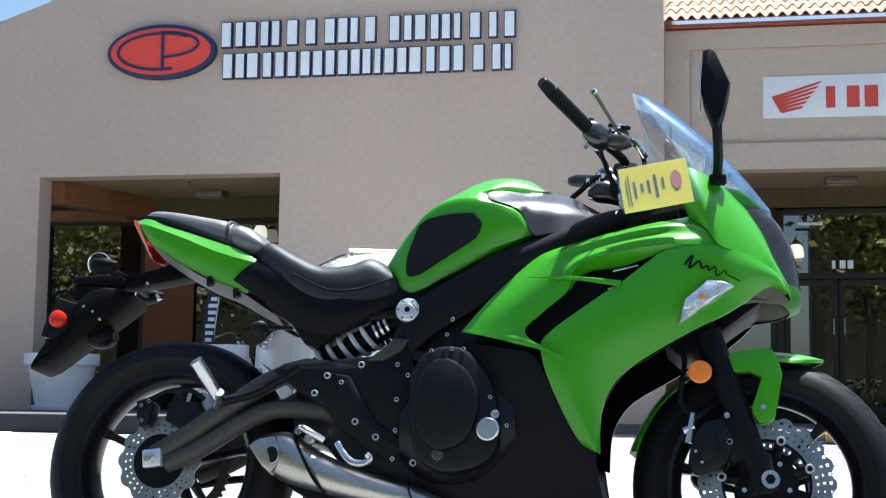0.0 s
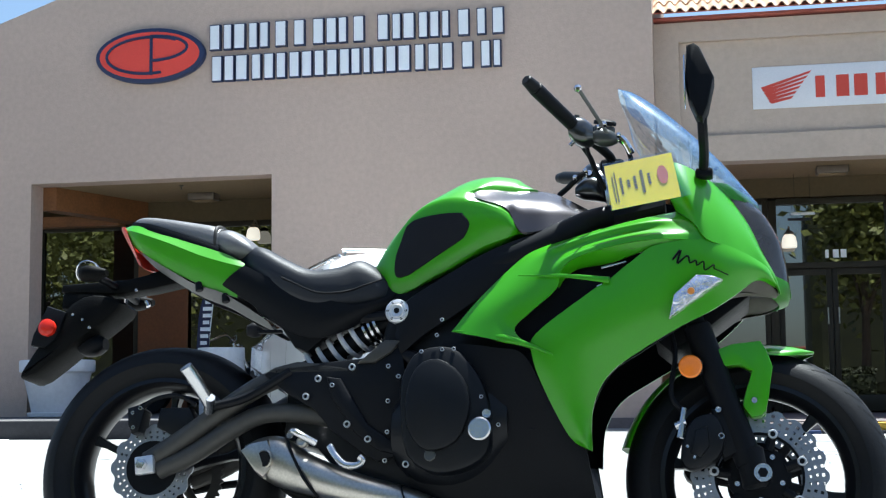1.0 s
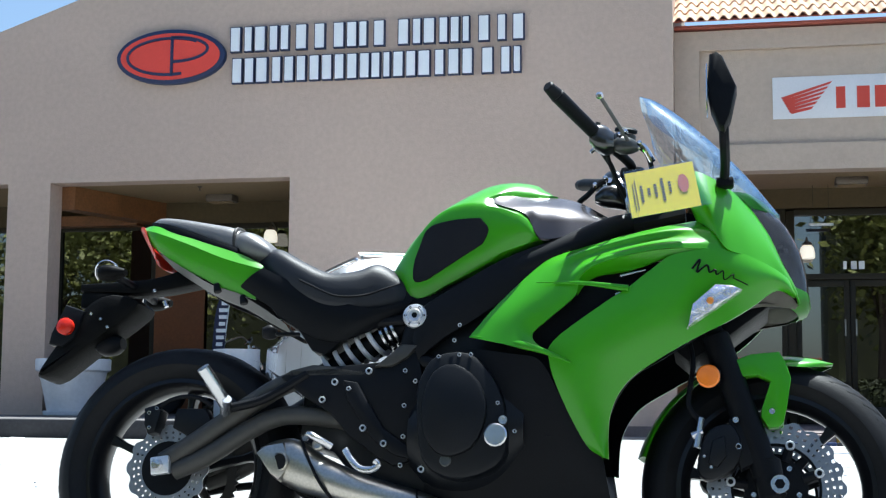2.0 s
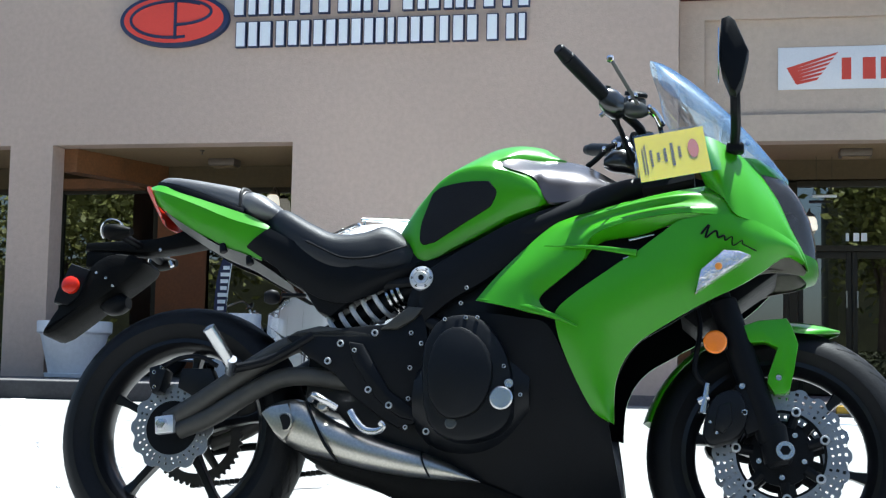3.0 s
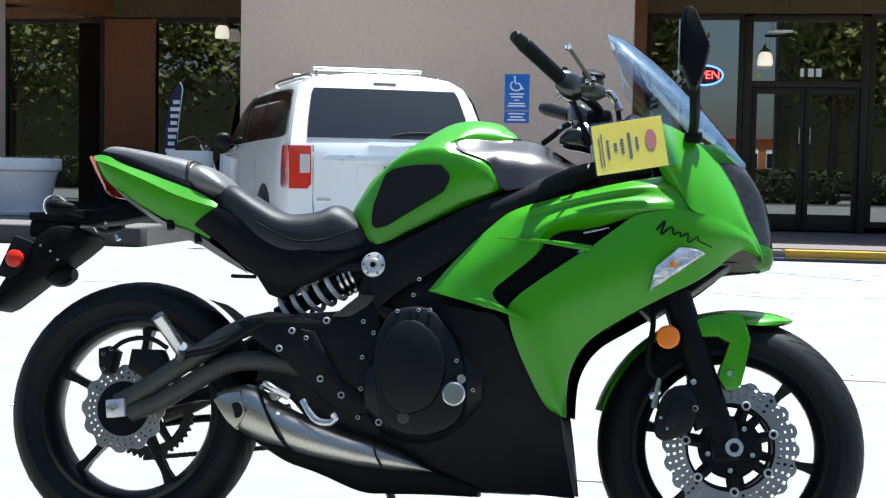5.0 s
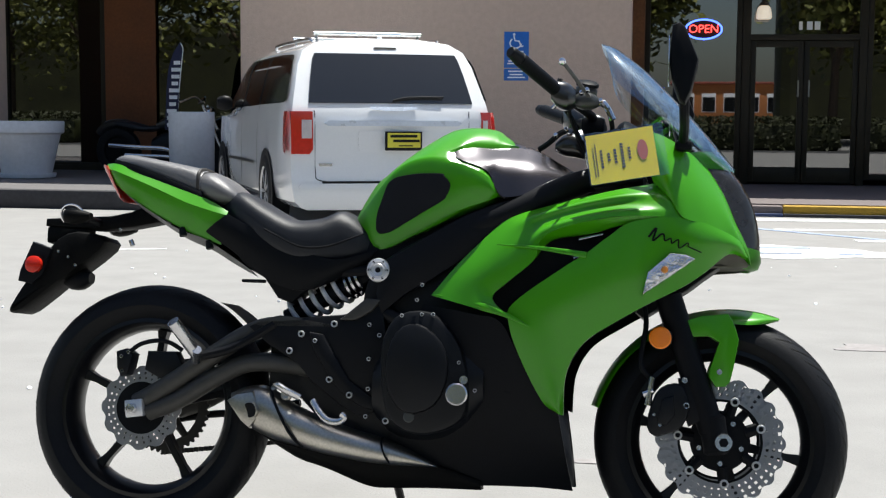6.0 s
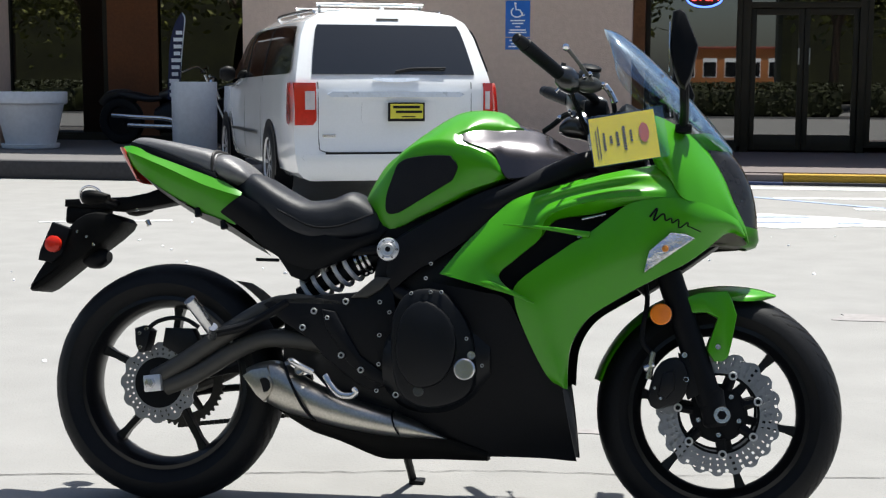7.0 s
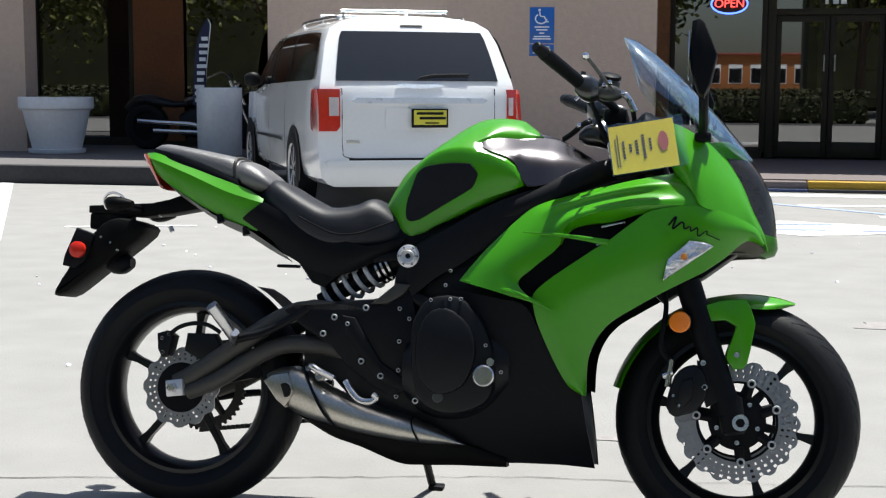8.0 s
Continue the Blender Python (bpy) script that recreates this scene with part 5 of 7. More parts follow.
def tank_mesh():
    """Flanks up to a crease, rounded shoulders, and a raised cap over the black cover's top edge."""
    a = smooth_path([(s[0], s[1], s[2]) for s in TANK], 8)
    b = smooth_path([(s[3], s[4], s[5]) for s in TANK], 8)
    rings = []
    for p, q in zip(a, b):
        x, bot, cr, top, wc, wb = *p, *q
        (we, ze), (wl, zl) = ([float(np.interp(x, [c[0] for c in e], [c[k] for c in e])) for k in (1, 2)] for e in (TOP_EDGE, LOW_EDGE))
        inside = min(1.0, max(0.0, (x - 0.740) / 0.03))
        we = min(we, wc * 0.85)
        blend = min(1.0, max(0.0, (x - 0.740) / 0.08))
        blend = blend * blend * (3 - 2 * blend)

        def arc(w):
            return cr + (top - cr) * max(0.0, 1 - (w / wc) ** 1.6) ** 0.85

        half = [(0.0, bot), (wb * 0.6, bot), (wb * 0.97, bot + 0.003)]
        half += [(wb + (wc - wb) * k + 0.007 * math.sin(math.pi * k), bot + (cr - bot) * k) for k in (0.08, 0.25, 0.42, 0.6, 0.76)]
        start = wc * 0.965
        e0, e1, e2 = Vector(half[-1]), Vector((wc, cr)), Vector((start, arc(start)))
        half += [tuple(e0 * (1 - t) ** 2 + e1 * 2 * t * (1 - t) + e2 * t * t) for t in (0.2, 0.4, 0.6, 0.8)]
        for k in np.linspace(0, 1, 8):
            w = start + (we - start) * k
            z = arc(w)
            low = ze + (zl - ze) * (w - we) / (wl - we) - 0.005
            half.append((w, z + (max(min(z, low), cr) - z) * inside))
        for t in np.linspace(0.12, math.pi / 2, 12):
            w = we * math.cos(t)
            cap = ze + 0.005 + (top - ze - 0.005) * (0.25 * (1 - w / we) + 0.75 * math.sin(t) ** 1.2)
            half.append((w, arc(w) + (cap - arc(w)) * blend))
        half[-1] = (0.0, top)
        rings.append([(x, -w, z) for w, z in half] + [(x, w, z) for w, z in half[-2:0:-1]])
    return ring_loft(rings)


tank = part("fuel_tank", tank_mesh(), M_GREEN, bike, "lime green fuel tank with creased shoulders")


def tank_side(x, h):
    """How far the tank's flank stands out at x and height h."""
    bot, cr, top, wc, wb = (float(np.interp(x, [s[0] for s in TANK], [s[k] for s in TANK])) for k in range(1, 6))
    if h < cr:
        k = max(0.0, (h - bot) / (cr - bot))
        return wb + (wc - wb) * k + 0.007 * math.sin(math.pi * k)
    k = min(1.0, math.sin(SH) + (h - cr) / (top - cr) * (1 - math.sin(SH)))
    return wc * math.cos(math.asin(k)) / math.cos(SH)


def knee_pad(s):
    out = [(0.594, 0.858), (0.606, 0.872), (0.627, 0.881), (0.680, 0.887), (0.731, 0.886), (0.739, 0.880), (0.754, 0.859), (0.743, 0.831), (0.730, 0.820), (0.680, 0.791), (0.615, 0.753), (0.600, 0.747), (0.580, 0.745), (0.569, 0.758), (0.573, 0.800)]
    loop = smooth_path([(p[0], 0, p[1]) for p in out[-2:] + out + out[:3]], 4)[8:-12]
    cx, cz = sum(q.x for q in loop) / len(loop), sum(q.z for q in loop) / len(loop)
    bm = bmesh.new()
    rings = []
    for k, lift in ((1.0, 0.0), (0.985, 0.0035), (0.8, 0.0040), (0.55, 0.0045), (0.3, 0.0045)):
        rings.append([bm.verts.new((cx + (q.x - cx) * k, s * (tank_side(cx + (q.x - cx) * k, cz + (q.z - cz) * k) + lift), cz + (q.z - cz) * k)) for q in loop])
    for a, b in zip(rings, rings[1:]):
        for i in range(len(loop)):
            j = (i + 1) % len(loop)
            bm.faces.new((a[i], a[j], b[j], b[i]))
    bm.faces.new(rings[-1])
    bmesh.ops.recalc_face_normals(bm, faces=bm.faces)
    return bm


for s in (-1, 1):
    part("tank_pad", knee_pad(s), M_PAD, tank, "matt black knee pad")
def cover_panel(s):
    """The cover's skin on one side: an upper facet rounding over a fold into the side facet."""
    rings = []
    edges = [smooth_path(e, 8) for e in (TOP_EDGE, FOLD, LOW_EDGE)]
    for x in np.linspace(0.746, 1.034, 60):
        top, fold, low = (Vector([float(np.interp(x, [c[0] for c in e], [c[k] for c in e])) for k in (1, 2)]) for e in edges)
        a, b = fold.lerp(top, 0.42), fold.lerp(low, 0.42)
        outer = [top.lerp(a, k) for k in (0, 0.06, 0.35, 0.7)] + [a * (1 - t) ** 2 + fold * 2 * t * (1 - t) + b * t * t for t in np.linspace(0, 1, 9)] + [b.lerp(low, k) for k in (0.5, 1)]
        inner = [p + Vector((-0.004, -0.004)) for p in outer[::-1]]
        rings.append([(x, s * p.x, p.y) for p in outer + inner])
    return ring_loft(rings)


cover = part("tank_cover", body([(0.880, 0.85, 0.90, 0.105), (0.90, 0.85, 0.92, 0.105), (0.95, 0.85, 0.92, 0.098), (1.0, 0.855, 0.905, 0.085), (1.035, 0.865, 0.89, 0.06)], 20, 4, 2.8), M_BLACKPAINT, bike, "gloss black tank cover")
for s in (-1, 1):
    part("cover_panel", cover_panel(s), M_GRAPHITE, cover, "graphite metallic cover panel", angle=50)
    part("cover_ridge", shell([(0.880, s * 0.004, 0.990), (0.90, s * 0.004, 0.984), (0.95, s * 0.004, 0.966), (1.025, s * 0.004, 0.920)], [(0.875, s * 0.064, 0.965), (0.90, s * 0.058, 0.966), (0.95, s * 0.052, 0.956), (1.030, s * 0.045, 0.912)], 0.004, 6, 5, 0.005, s), M_GRAPHITE, cover, "graphite metallic centre ridge")
bolt(1.004, -0.125, 0.873, 0.008, M_CHROME)

# seats and tail
part("rider_seat", body([(0.180, 0.775, 0.840, 0.085), (0.205, 0.745, 0.849, 0.105), (0.235, 0.725, 0.844, 0.120), (0.30, 0.690, 0.808, 0.138), (0.365, 0.662, 0.781, 0.145), (0.43, 0.650, 0.788, 0.140), (0.470, 0.652, 0.806, 0.128), (0.50, 0.660, 0.797, 0.122), (0.535, 0.675, 0.770, 0.112), (0.568, 0.695, 0.745, 0.09)], 36, 5, 3.4), M_SEAT, bike, "black vinyl rider seat")
for s in (-1, 1):
    part("seat_seam", tube([(0.300, s * 0.139, 0.748), (0.332, s * 0.142, 0.733), (0.387, s * 0.144, 0.709), (0.434, s * 0.140, 0.707), (0.470, s * 0.128, 0.716), (0.499, s * 0.122, 0.728), (0.538, s * 0.108, 0.745)], 0.0028, 8), M_MATTBLACK, bike, "black welted seam of the seat")
part("passenger_seat", body([(-0.130, 0.91, 0.932, 0.05), (-0.10, 0.89, 0.941, 0.072), (-0.04, 0.875, 0.934, 0.084), (0.05, 0.845, 0.918, 0.092), (0.095, 0.825, 0.909, 0.097), (0.118, 0.815, 0.900, 0.098)], 28, 5, 3.2), M_SEATSUNLIT, bike, "black vinyl passenger seat with sunlight painted in as grey")
part("seat_strap", body([(0.106, 0.830, 0.908, 0.099), (0.108, 0.825, 0.910, 0.100), (0.112, 0.822, 0.909, 0.100), (0.114, 0.820, 0.905, 0.099)], 28, 3, 3.2), M_STRAP, bike, "brownish grey seat strap")
part("seat_hump", body([(0.108, 0.83, 0.896, 0.092), (0.135, 0.815, 0.898, 0.106), (0.165, 0.806, 0.886, 0.110), (0.192, 0.805, 0.866, 0.106), (0.212, 0.808, 0.846, 0.094)], 28, 5, 2.6), M_SEATSUNLIT, bike, "padded hump between the seats")
fairing("tail_cowl",
        [(-0.150, -0.060, 0.902), (-0.105, -0.090, 0.890), (-0.005, -0.108, 0.852), (0.089, -0.119, 0.813), (0.150, -0.121, 0.794), (0.197, -0.120, 0.782)],
        [(-0.135, -0.062, 0.878), (-0.095, -0.080, 0.846), (-0.020, -0.090, 0.796), (0.045, -0.096, 0.764), (0.110, -0.101, 0.734), (0.180, -0.103, 0.711)],
        0.003, M_GREEN, "lime green tail cowl")
fairing("tail_ridge",
        [(-0.150, -0.045, 0.916), (-0.105, -0.074, 0.910), (-0.005, -0.092, 0.873), (0.089, -0.102, 0.841), (0.150, -0.107, 0.818), (0.196, -0.111, 0.793)],
        [(-0.150, -0.061, 0.902), (-0.105, -0.091, 0.890), (-0.005, -0.109, 0.852), (0.089, -0.120, 0.813), (0.150, -0.122, 0.794), (0.197, -0.121, 0.782)],
        0.0, M_GREEN, "lime green top edge of the tail", 3)
fairing("seat_base",
        [(-0.125, -0.060, 0.926), (-0.069, -0.083, 0.911), (-0.005, -0.090, 0.890), (0.046, -0.096, 0.870), (0.091, -0.100, 0.853), (0.125, -0.102, 0.841)],
        [(-0.125, -0.063, 0.912), (-0.069, -0.085, 0.894), (-0.005, -0.093, 0.870), (0.046, -0.099, 0.853), (0.091, -0.103, 0.838), (0.125, -0.106, 0.826)],
        0.001, M_MATTBLACK, "black seat base edge", 3)
fairing("tail_edge",
        [(-0.125, -0.066, 0.868), (-0.070, -0.086, 0.828), (0.000, -0.096, 0.786), (0.070, -0.104, 0.747), (0.140, -0.108, 0.724), (0.200, -0.108, 0.690), (0.262, -0.108, 0.650)],
        [(-0.100, -0.020, 0.840), (-0.060, -0.026, 0.806), (0.000, -0.032, 0.769), (0.070, -0.038, 0.730), (0.140, -0.044, 0.702), (0.200, -0.048, 0.669), (0.262, -0.050, 0.638)],
        0.0, M_UNDERTAIL, "light grey plastic tail underside", 5)
fairing("side_cover",
        [(0.200, -0.122, 0.785), (0.255, -0.128, 0.757), (0.33, -0.135, 0.722), (0.42, -0.138, 0.690), (0.49, -0.135, 0.680), (0.575, -0.115, 0.708)],
        [(0.140, -0.108, 0.742), (0.215, -0.115, 0.695), (0.285, -0.120, 0.645), (0.345, -0.122, 0.612), (0.42, -0.120, 0.608), (0.545, -0.105, 0.668)],
        0.008, M_MATTBLACK, "matt black side cover")
part("battery_box", plate([(0.20, 0.72), (0.24, 0.669), (0.298, 0.632), (0.333, 0.585), (0.367, 0.573), (0.423, 0.623), (0.562, 0.684), (0.45, 0.71)], -0.112, -0.04, 0.006), M_MATTBLACK, bike, "matt black battery box")
part("tail_inner", body([(-0.13, 0.875, 0.91, 0.045), (-0.05, 0.83, 0.895, 0.075), (0.10, 0.765, 0.86, 0.085), (0.25, 0.70, 0.80, 0.09), (0.42, 0.63, 0.74, 0.09)], 16, 4, 3), M_MATTBLACK, bike)
for x, h in ((0.077, 0.752), (0.147, 0.722)):
    part("bungee_peg", rod((x, -0.100, h), (x + 0.006, -0.102, h - 0.022), 0.008, 0.010, 12, 0.002), M_MATTBLACK, bike, "black bungee peg")
light = part("tail_light", shell([(-0.150, -0.058, 0.910), (-0.160, -0.03, 0.914), (-0.163, 0.0, 0.915), (-0.160, 0.03, 0.914), (-0.150, 0.058, 0.910)], [(-0.104, -0.066, 0.828), (-0.116, -0.03, 0.826), (-0.118, 0.0, 0.825), (-0.116, 0.03, 0.826), (-0.104, 0.066, 0.828)], 0, 6, 5, 0.02), M_REDLENS, bike, "red tail light lens")
for s in (-1, 1):
    part("lens_side", shell([(-0.160, s * 0.048, 0.908), (-0.152, s * 0.066, 0.911), (-0.138, s * 0.078, 0.907)], [(-0.108, s * 0.060, 0.828), (-0.103, s * 0.070, 0.826), (-0.099, s * 0.080, 0.832)], 0.003, 6, 4, 0.006, s), M_REDLENS, light, "red lens wrapping round the tail")

# plate holder, signals, lamp
hold = part("plate_holder", join(plate([(-0.149, 0.729), (-0.147, 0.70), (-0.218, 0.642), (-0.275, 0.600), (-0.351, 0.539), (-0.386, 0.530), (-0.390, 0.547), (-0.352, 0.612), (-0.319, 0.663), (-0.273, 0.721), (-0.22, 0.742)], -0.058, 0.058, 0.016, 2),
                                 plate([(-0.317, 0.756), (-0.16, 0.748), (-0.08, 0.757), (0.01, 0.775), (-0.03, 0.818), (-0.09, 0.796), (-0.14, 0.785), (-0.317, 0.775)], -0.030, 0.030, 0.006),
                                 box((-0.315, -0.025, 0.712), (-0.20, 0.025, 0.757), 0.008)), M_HOLDER, bike, "black plate holder arm")
for s in (-1, 1):
    sg = part("rear_turn_signal", body([(-0.206, 0.752, 0.786, 0.020, s * 0.145), (-0.192, 0.749, 0.788, 0.025, s * 0.145), (-0.170, 0.752, 0.786, 0.024, s * 0.145), (-0.142, 0.762, 0.778, 0.012, s * 0.145)], 18, 4), M_HOLDER, bike, "black rear turn signal")
    part("signal_stalk", rod((-0.18, s * 0.13, 0.768), (-0.17, s * 0.02, 0.766), 0.010), M_MATTBLACK, sg)
    ring = [(-0.190 + 0.030 * math.cos(t), s * 0.145 - 0.014 * math.sin(t), 0.770 + 0.026 * math.sin(t)) for t in np.linspace(-0.3, math.pi + 0.6, 22)]
    part("signal_rim", tube(ring, 0.0032, 8, 1), M_CHROME, sg, "chrome signal rim")
    part("signal_lens", lathe([(0.018, 0), (0.015, 0.005), (0.006, 0.008)], Matrix.Translation((-0.206, s * 0.145, 0.769)) @ Matrix.Rotation(radians(-90), 4, "Y"), 18), M_LENS, sg)
rl = part("rear_reflector", lathe([(0.0215, 0.0), (0.0215, 0.012), (0.012, 0.018)], axle_pose(-0.320, -0.068, 0.653), 20), M_REDLENS, bike, "round red rear reflector")
part("reflector_housing", plate([(-0.332, 0.712), (-0.279, 0.695), (-0.300, 0.626), (-0.327, 0.604), (-0.366, 0.611), (-0.362, 0.638)], -0.066, -0.035, 0.006), M_MATTBLACK, rl)
part("plate_lamp", body([(-0.268, 0.61, 0.64, 0.02), (-0.245, 0.595, 0.65, 0.03), (-0.215, 0.597, 0.65, 0.03), (-0.195, 0.612, 0.64, 0.02)], 14, 3), M_MATTBLACK, bike)
for q in ((-0.10, 0.748), (-0.235, 0.675), (-0.262, 0.688), (-0.30, 0.668), (-0.215, 0.655)):
    bolt(q[0], -0.060, q[1], 0.004, M_STEEL, 0.003, hold)
part("helmet_hook", rod((-0.075, -0.05, 0.722), (-0.068, -0.05, 0.708), 0.006), M_STEEL, bike)

# frame
part("main_frame_tube", tube([(0.575, -0.125, 0.545), (0.592, -0.128, 0.63), (0.66, -0.135, 0.685), (0.78, -0.142, 0.745), (0.90, -0.145, 0.800), (1.03, -0.12, 0.865), (1.12, -0.06, 0.90)], 0.030, 14, 6, 0.75), M_FRAME, bike, "satin black frame tube")
part("main_frame_tube", tube([(0.575, 0.125, 0.545), (0.592, 0.128, 0.63), (0.66, 0.135, 0.685), (0.78, 0.142, 0.745), (0.90, 0.145, 0.800), (1.03, 0.12, 0.865), (1.12, 0.06, 0.90)], 0.030, 14, 6, 0.75), M_FRAME, bike, "satin black frame tube")
for s in (-1, 1):
    part("frame_cover", shell([(0.585, s * 0.152, 0.60), (0.60, s * 0.155, 0.665), (0.70, s * 0.160, 0.735), (0.82, s * 0.160, 0.80), (0.985, s * 0.150, 0.857)], [(0.60, s * 0.150, 0.555), (0.66, s * 0.155, 0.605), (0.72, s * 0.160, 0.640), (0.83, s * 0.160, 0.715), (0.96, s * 0.150, 0.80)], 0.006, 6, 5, 0.02, s), M_FRAME, bike, "satin black frame cover")
    part("down_tube", tube([(0.60, s * 0.13, 0.56), (0.68, s * 0.15, 0.52), (0.80, s * 0.16, 0.46), (0.90, s * 0.15, 0.42)], 0.018, 12), M_FRAME, bike)
    part("hanger_plate", plate([(0.275, 0.512), (0.30, 0.53), (0.375, 0.536), (0.505, 0.548), (0.60, 0.575), (0.615, 0.50), (0.59, 0.322), (0.555, 0.312), (0.515, 0.332), (0.441, 0.384), (0.40, 0.43), (0.33, 0.47)], s * 0.150, s * 0.128, 0.006), M_FRAME, bike, "satin black footpeg hanger plate")
    part("subframe_rail", tube([(0.60, s * 0.11, 0.66), (0.45, s * 0.105, 0.655), (0.25, s * 0.095, 0.70), (0.0, s * 0.07, 0.82)], 0.014, 10), M_FRAME, bike)
capr = part("frame_cap", lathe([(0.006, 0.012), (0.014, 0.014), (0.017, 0.010), (0.021, 0.012), (0.027, 0.010), (0.029, 0.004), (0.029, 0)][::-1], axle_pose(0.589, -0.150, 0.655), 28), M_BOLT, bike, "ringed aluminium frame cap")
for k in range(6):
    part("cap_hole", lathe([(0.0032, 0.0), (0.0032, 0.0012)], axle_pose(0.589 + 0.0215 * math.cos(k * math.pi / 3), -0.1605, 0.655 + 0.0215 * math.sin(k * math.pi / 3)), 8), M_MATTBLACK, capr)
part("cap_socket", lathe([(0.0065, 0.0), (0.0065, 0.0015)], axle_pose(0.589, -0.163, 0.655), 10), M_MATTBLACK, capr)
for q in ((0.410, 0.499), (0.383, 0.458), (0.444, 0.484), (0.489, 0.525), (0.483, 0.394), (0.533, 0.360), (0.574, 0.526), (0.599, 0.502), (0.576, 0.446), (0.577, 0.376), (0.622, 0.304), (0.574, 0.312)):
    big = q in ((0.489, 0.525), (0.383, 0.458), (0.483, 0.394), (0.533, 0.360), (0.410, 0.499), (0.622, 0.304))
    bolt(q[0], -0.158, q[1], 0.0082 if big else 0.0054, M_BOLT, 0.006)
for q in ((0.660, 0.548), (0.694, 0.585), (0.707, 0.552), (0.733, 0.553), (0.797, 0.445), (0.836, 0.383), (0.705, 0.62)):
    bolt(q[0], -0.206, q[1], 0.0046, M_BOLT, 0.005)

part("pivot_casting", plate([(0.318, 0.372), (0.318, 0.50), (0.36, 0.528), (0.47, 0.520), (0.60, 0.56), (0.68, 0.52), (0.68, 0.235), (0.605, 0.250), (0.514, 0.275), (0.440, 0.305), (0.40, 0.345)], -0.105, 0.105, 0.012), M_ENGINE, bike, "black swingarm pivot casting")
part("hanger_strut", plate([(0.428, 0.505), (0.462, 0.500), (0.53, 0.395), (0.600, 0.350), (0.60, 0.325), (0.555, 0.335), (0.50, 0.375), (0.44, 0.46)], -0.158, -0.140, 0.006), M_FRAME, bike, "satin black hanger strut")
part("frame_step", plate([(0.500, 0.535), (0.562, 0.588), (0.60, 0.586), (0.578, 0.558), (0.54, 0.536)], -0.160, -0.140, 0.005), M_SWING, bike, "dark grey frame trim")
part("frame_bridge", plate([(0.282, 0.518), (0.300, 0.529), (0.352, 0.542), (0.42, 0.536), (0.48, 0.528), (0.48, 0.515), (0.30, 0.512)], -0.150, -0.120, 0.004), M_SWING, bike, "grey upper swingarm bracket")
part("sight_plug", lathe([(0.0130, 0.0), (0.0130, 0.004), (0.0105, 0.006), (0.004, 0.0055)], axle_pose(0.686, -0.205, 0.317), 22), M_CONTROL, bike, "dull grey round plug")

# swingarm: two bent tubes each side
for s in (-1, 1):
    arm = part("swingarm", join(tube([(-0.01, s * 0.105, 0.318), (0.065, s * 0.112, 0.362), (0.18, s * 0.118, 0.440), (0.27, s * 0.118, 0.497), (0.34, s * 0.115, 0.515), (0.45, s * 0.105, 0.49), (0.53, s * 0.095, 0.44)], 0.0235, 14),
                                tube([(0.02, s * 0.105, 0.298), (0.097, s * 0.112, 0.330), (0.198, s * 0.118, 0.392), (0.27, s * 0.118, 0.425), (0.35, s * 0.115, 0.428), (0.46, s * 0.105, 0.415), (0.53, s * 0.095, 0.41)], 0.0225, 14)), M_SWING, bike, "dark grey tubular swingarm")
    ax = part("axle_block", box((-0.024, -0.010, -0.021), (0.022, 0.010, 0.021), 0.004, Matrix.Translation((-0.005, s * 0.128, 0.306)) @ Matrix.Rotation(radians(-8), 4, "Y")), M_BOLT, arm, "bright axle adjuster block")
    part("axle_nut", lathe([(0.006, 0.016), (0.012, 0.015), (0.013, 0.0)][::-1], axle_pose(-0.008, s * 0.128 - (0.012 if s < 0 else -0.0), 0.306), 6), M_STEEL, ax)
part("rear_caliper", join(plate([(-0.067, 0.442), (-0.042, 0.450), (-0.023, 0.437), (-0.030, 0.400), (-0.034, 0.386), (-0.052, 0.381), (-0.063, 0.402)], -0.122, -0.070, 0.006), plate([(0.0, 0.400), (0.006, 0.446), (0.080, 0.447), (0.10, 0.410), (0.06, 0.37)], -0.100, -0.060, 0.006)), M_ENGINE, bike, "black rear brake caliper")
part("rear_brake_hose", tube([(-0.033, -0.112, 0.443), (-0.007, -0.115, 0.461), (0.03, -0.115, 0.471), (0.067, -0.115, 0.468), (0.10, -0.11, 0.45)], 0.0055, 8), M_MATTBLACK, bike, "black brake hose")
for q in ((-0.050, 0.430), (-0.046, 0.395), (-0.032, 0.441)):
    bolt(q[0], -0.123, q[1], 0.005, M_STEEL, 0.004)


def toothed_ring(x, w, h, r, r_in, count, thick):
    """A sprocket: a flat ring with square teeth."""
    n = count * 4
    bm = bmesh.new()
    loops = []
    for y in (w - thick / 2, w + thick / 2):
        for inner in (False, True):
            loops.append([bm.verts.new((x + rr * math.cos(2 * math.pi * k / n), y, h + rr * math.sin(2 * math.pi * k / n))) for k in range(n) for rr in [r_in if inner else (r - 0.007 if k % 4 in (0, 3) else r)]])
    o0, i0, o1, i1 = loops
    for k in range(n):
        j = (k + 1) % n
        for f in ((o0[k], o0[j], i0[j], i0[k]), (o1[j], o1[k], i1[k], i1[j]), (o0[j], o0[k], o1[k], o1[j]), (i0[k], i0[j], i1[j], i1[k])):
            bm.faces.new(f)
    bmesh.ops.recalc_face_normals(bm, faces=bm.faces)
    return bm


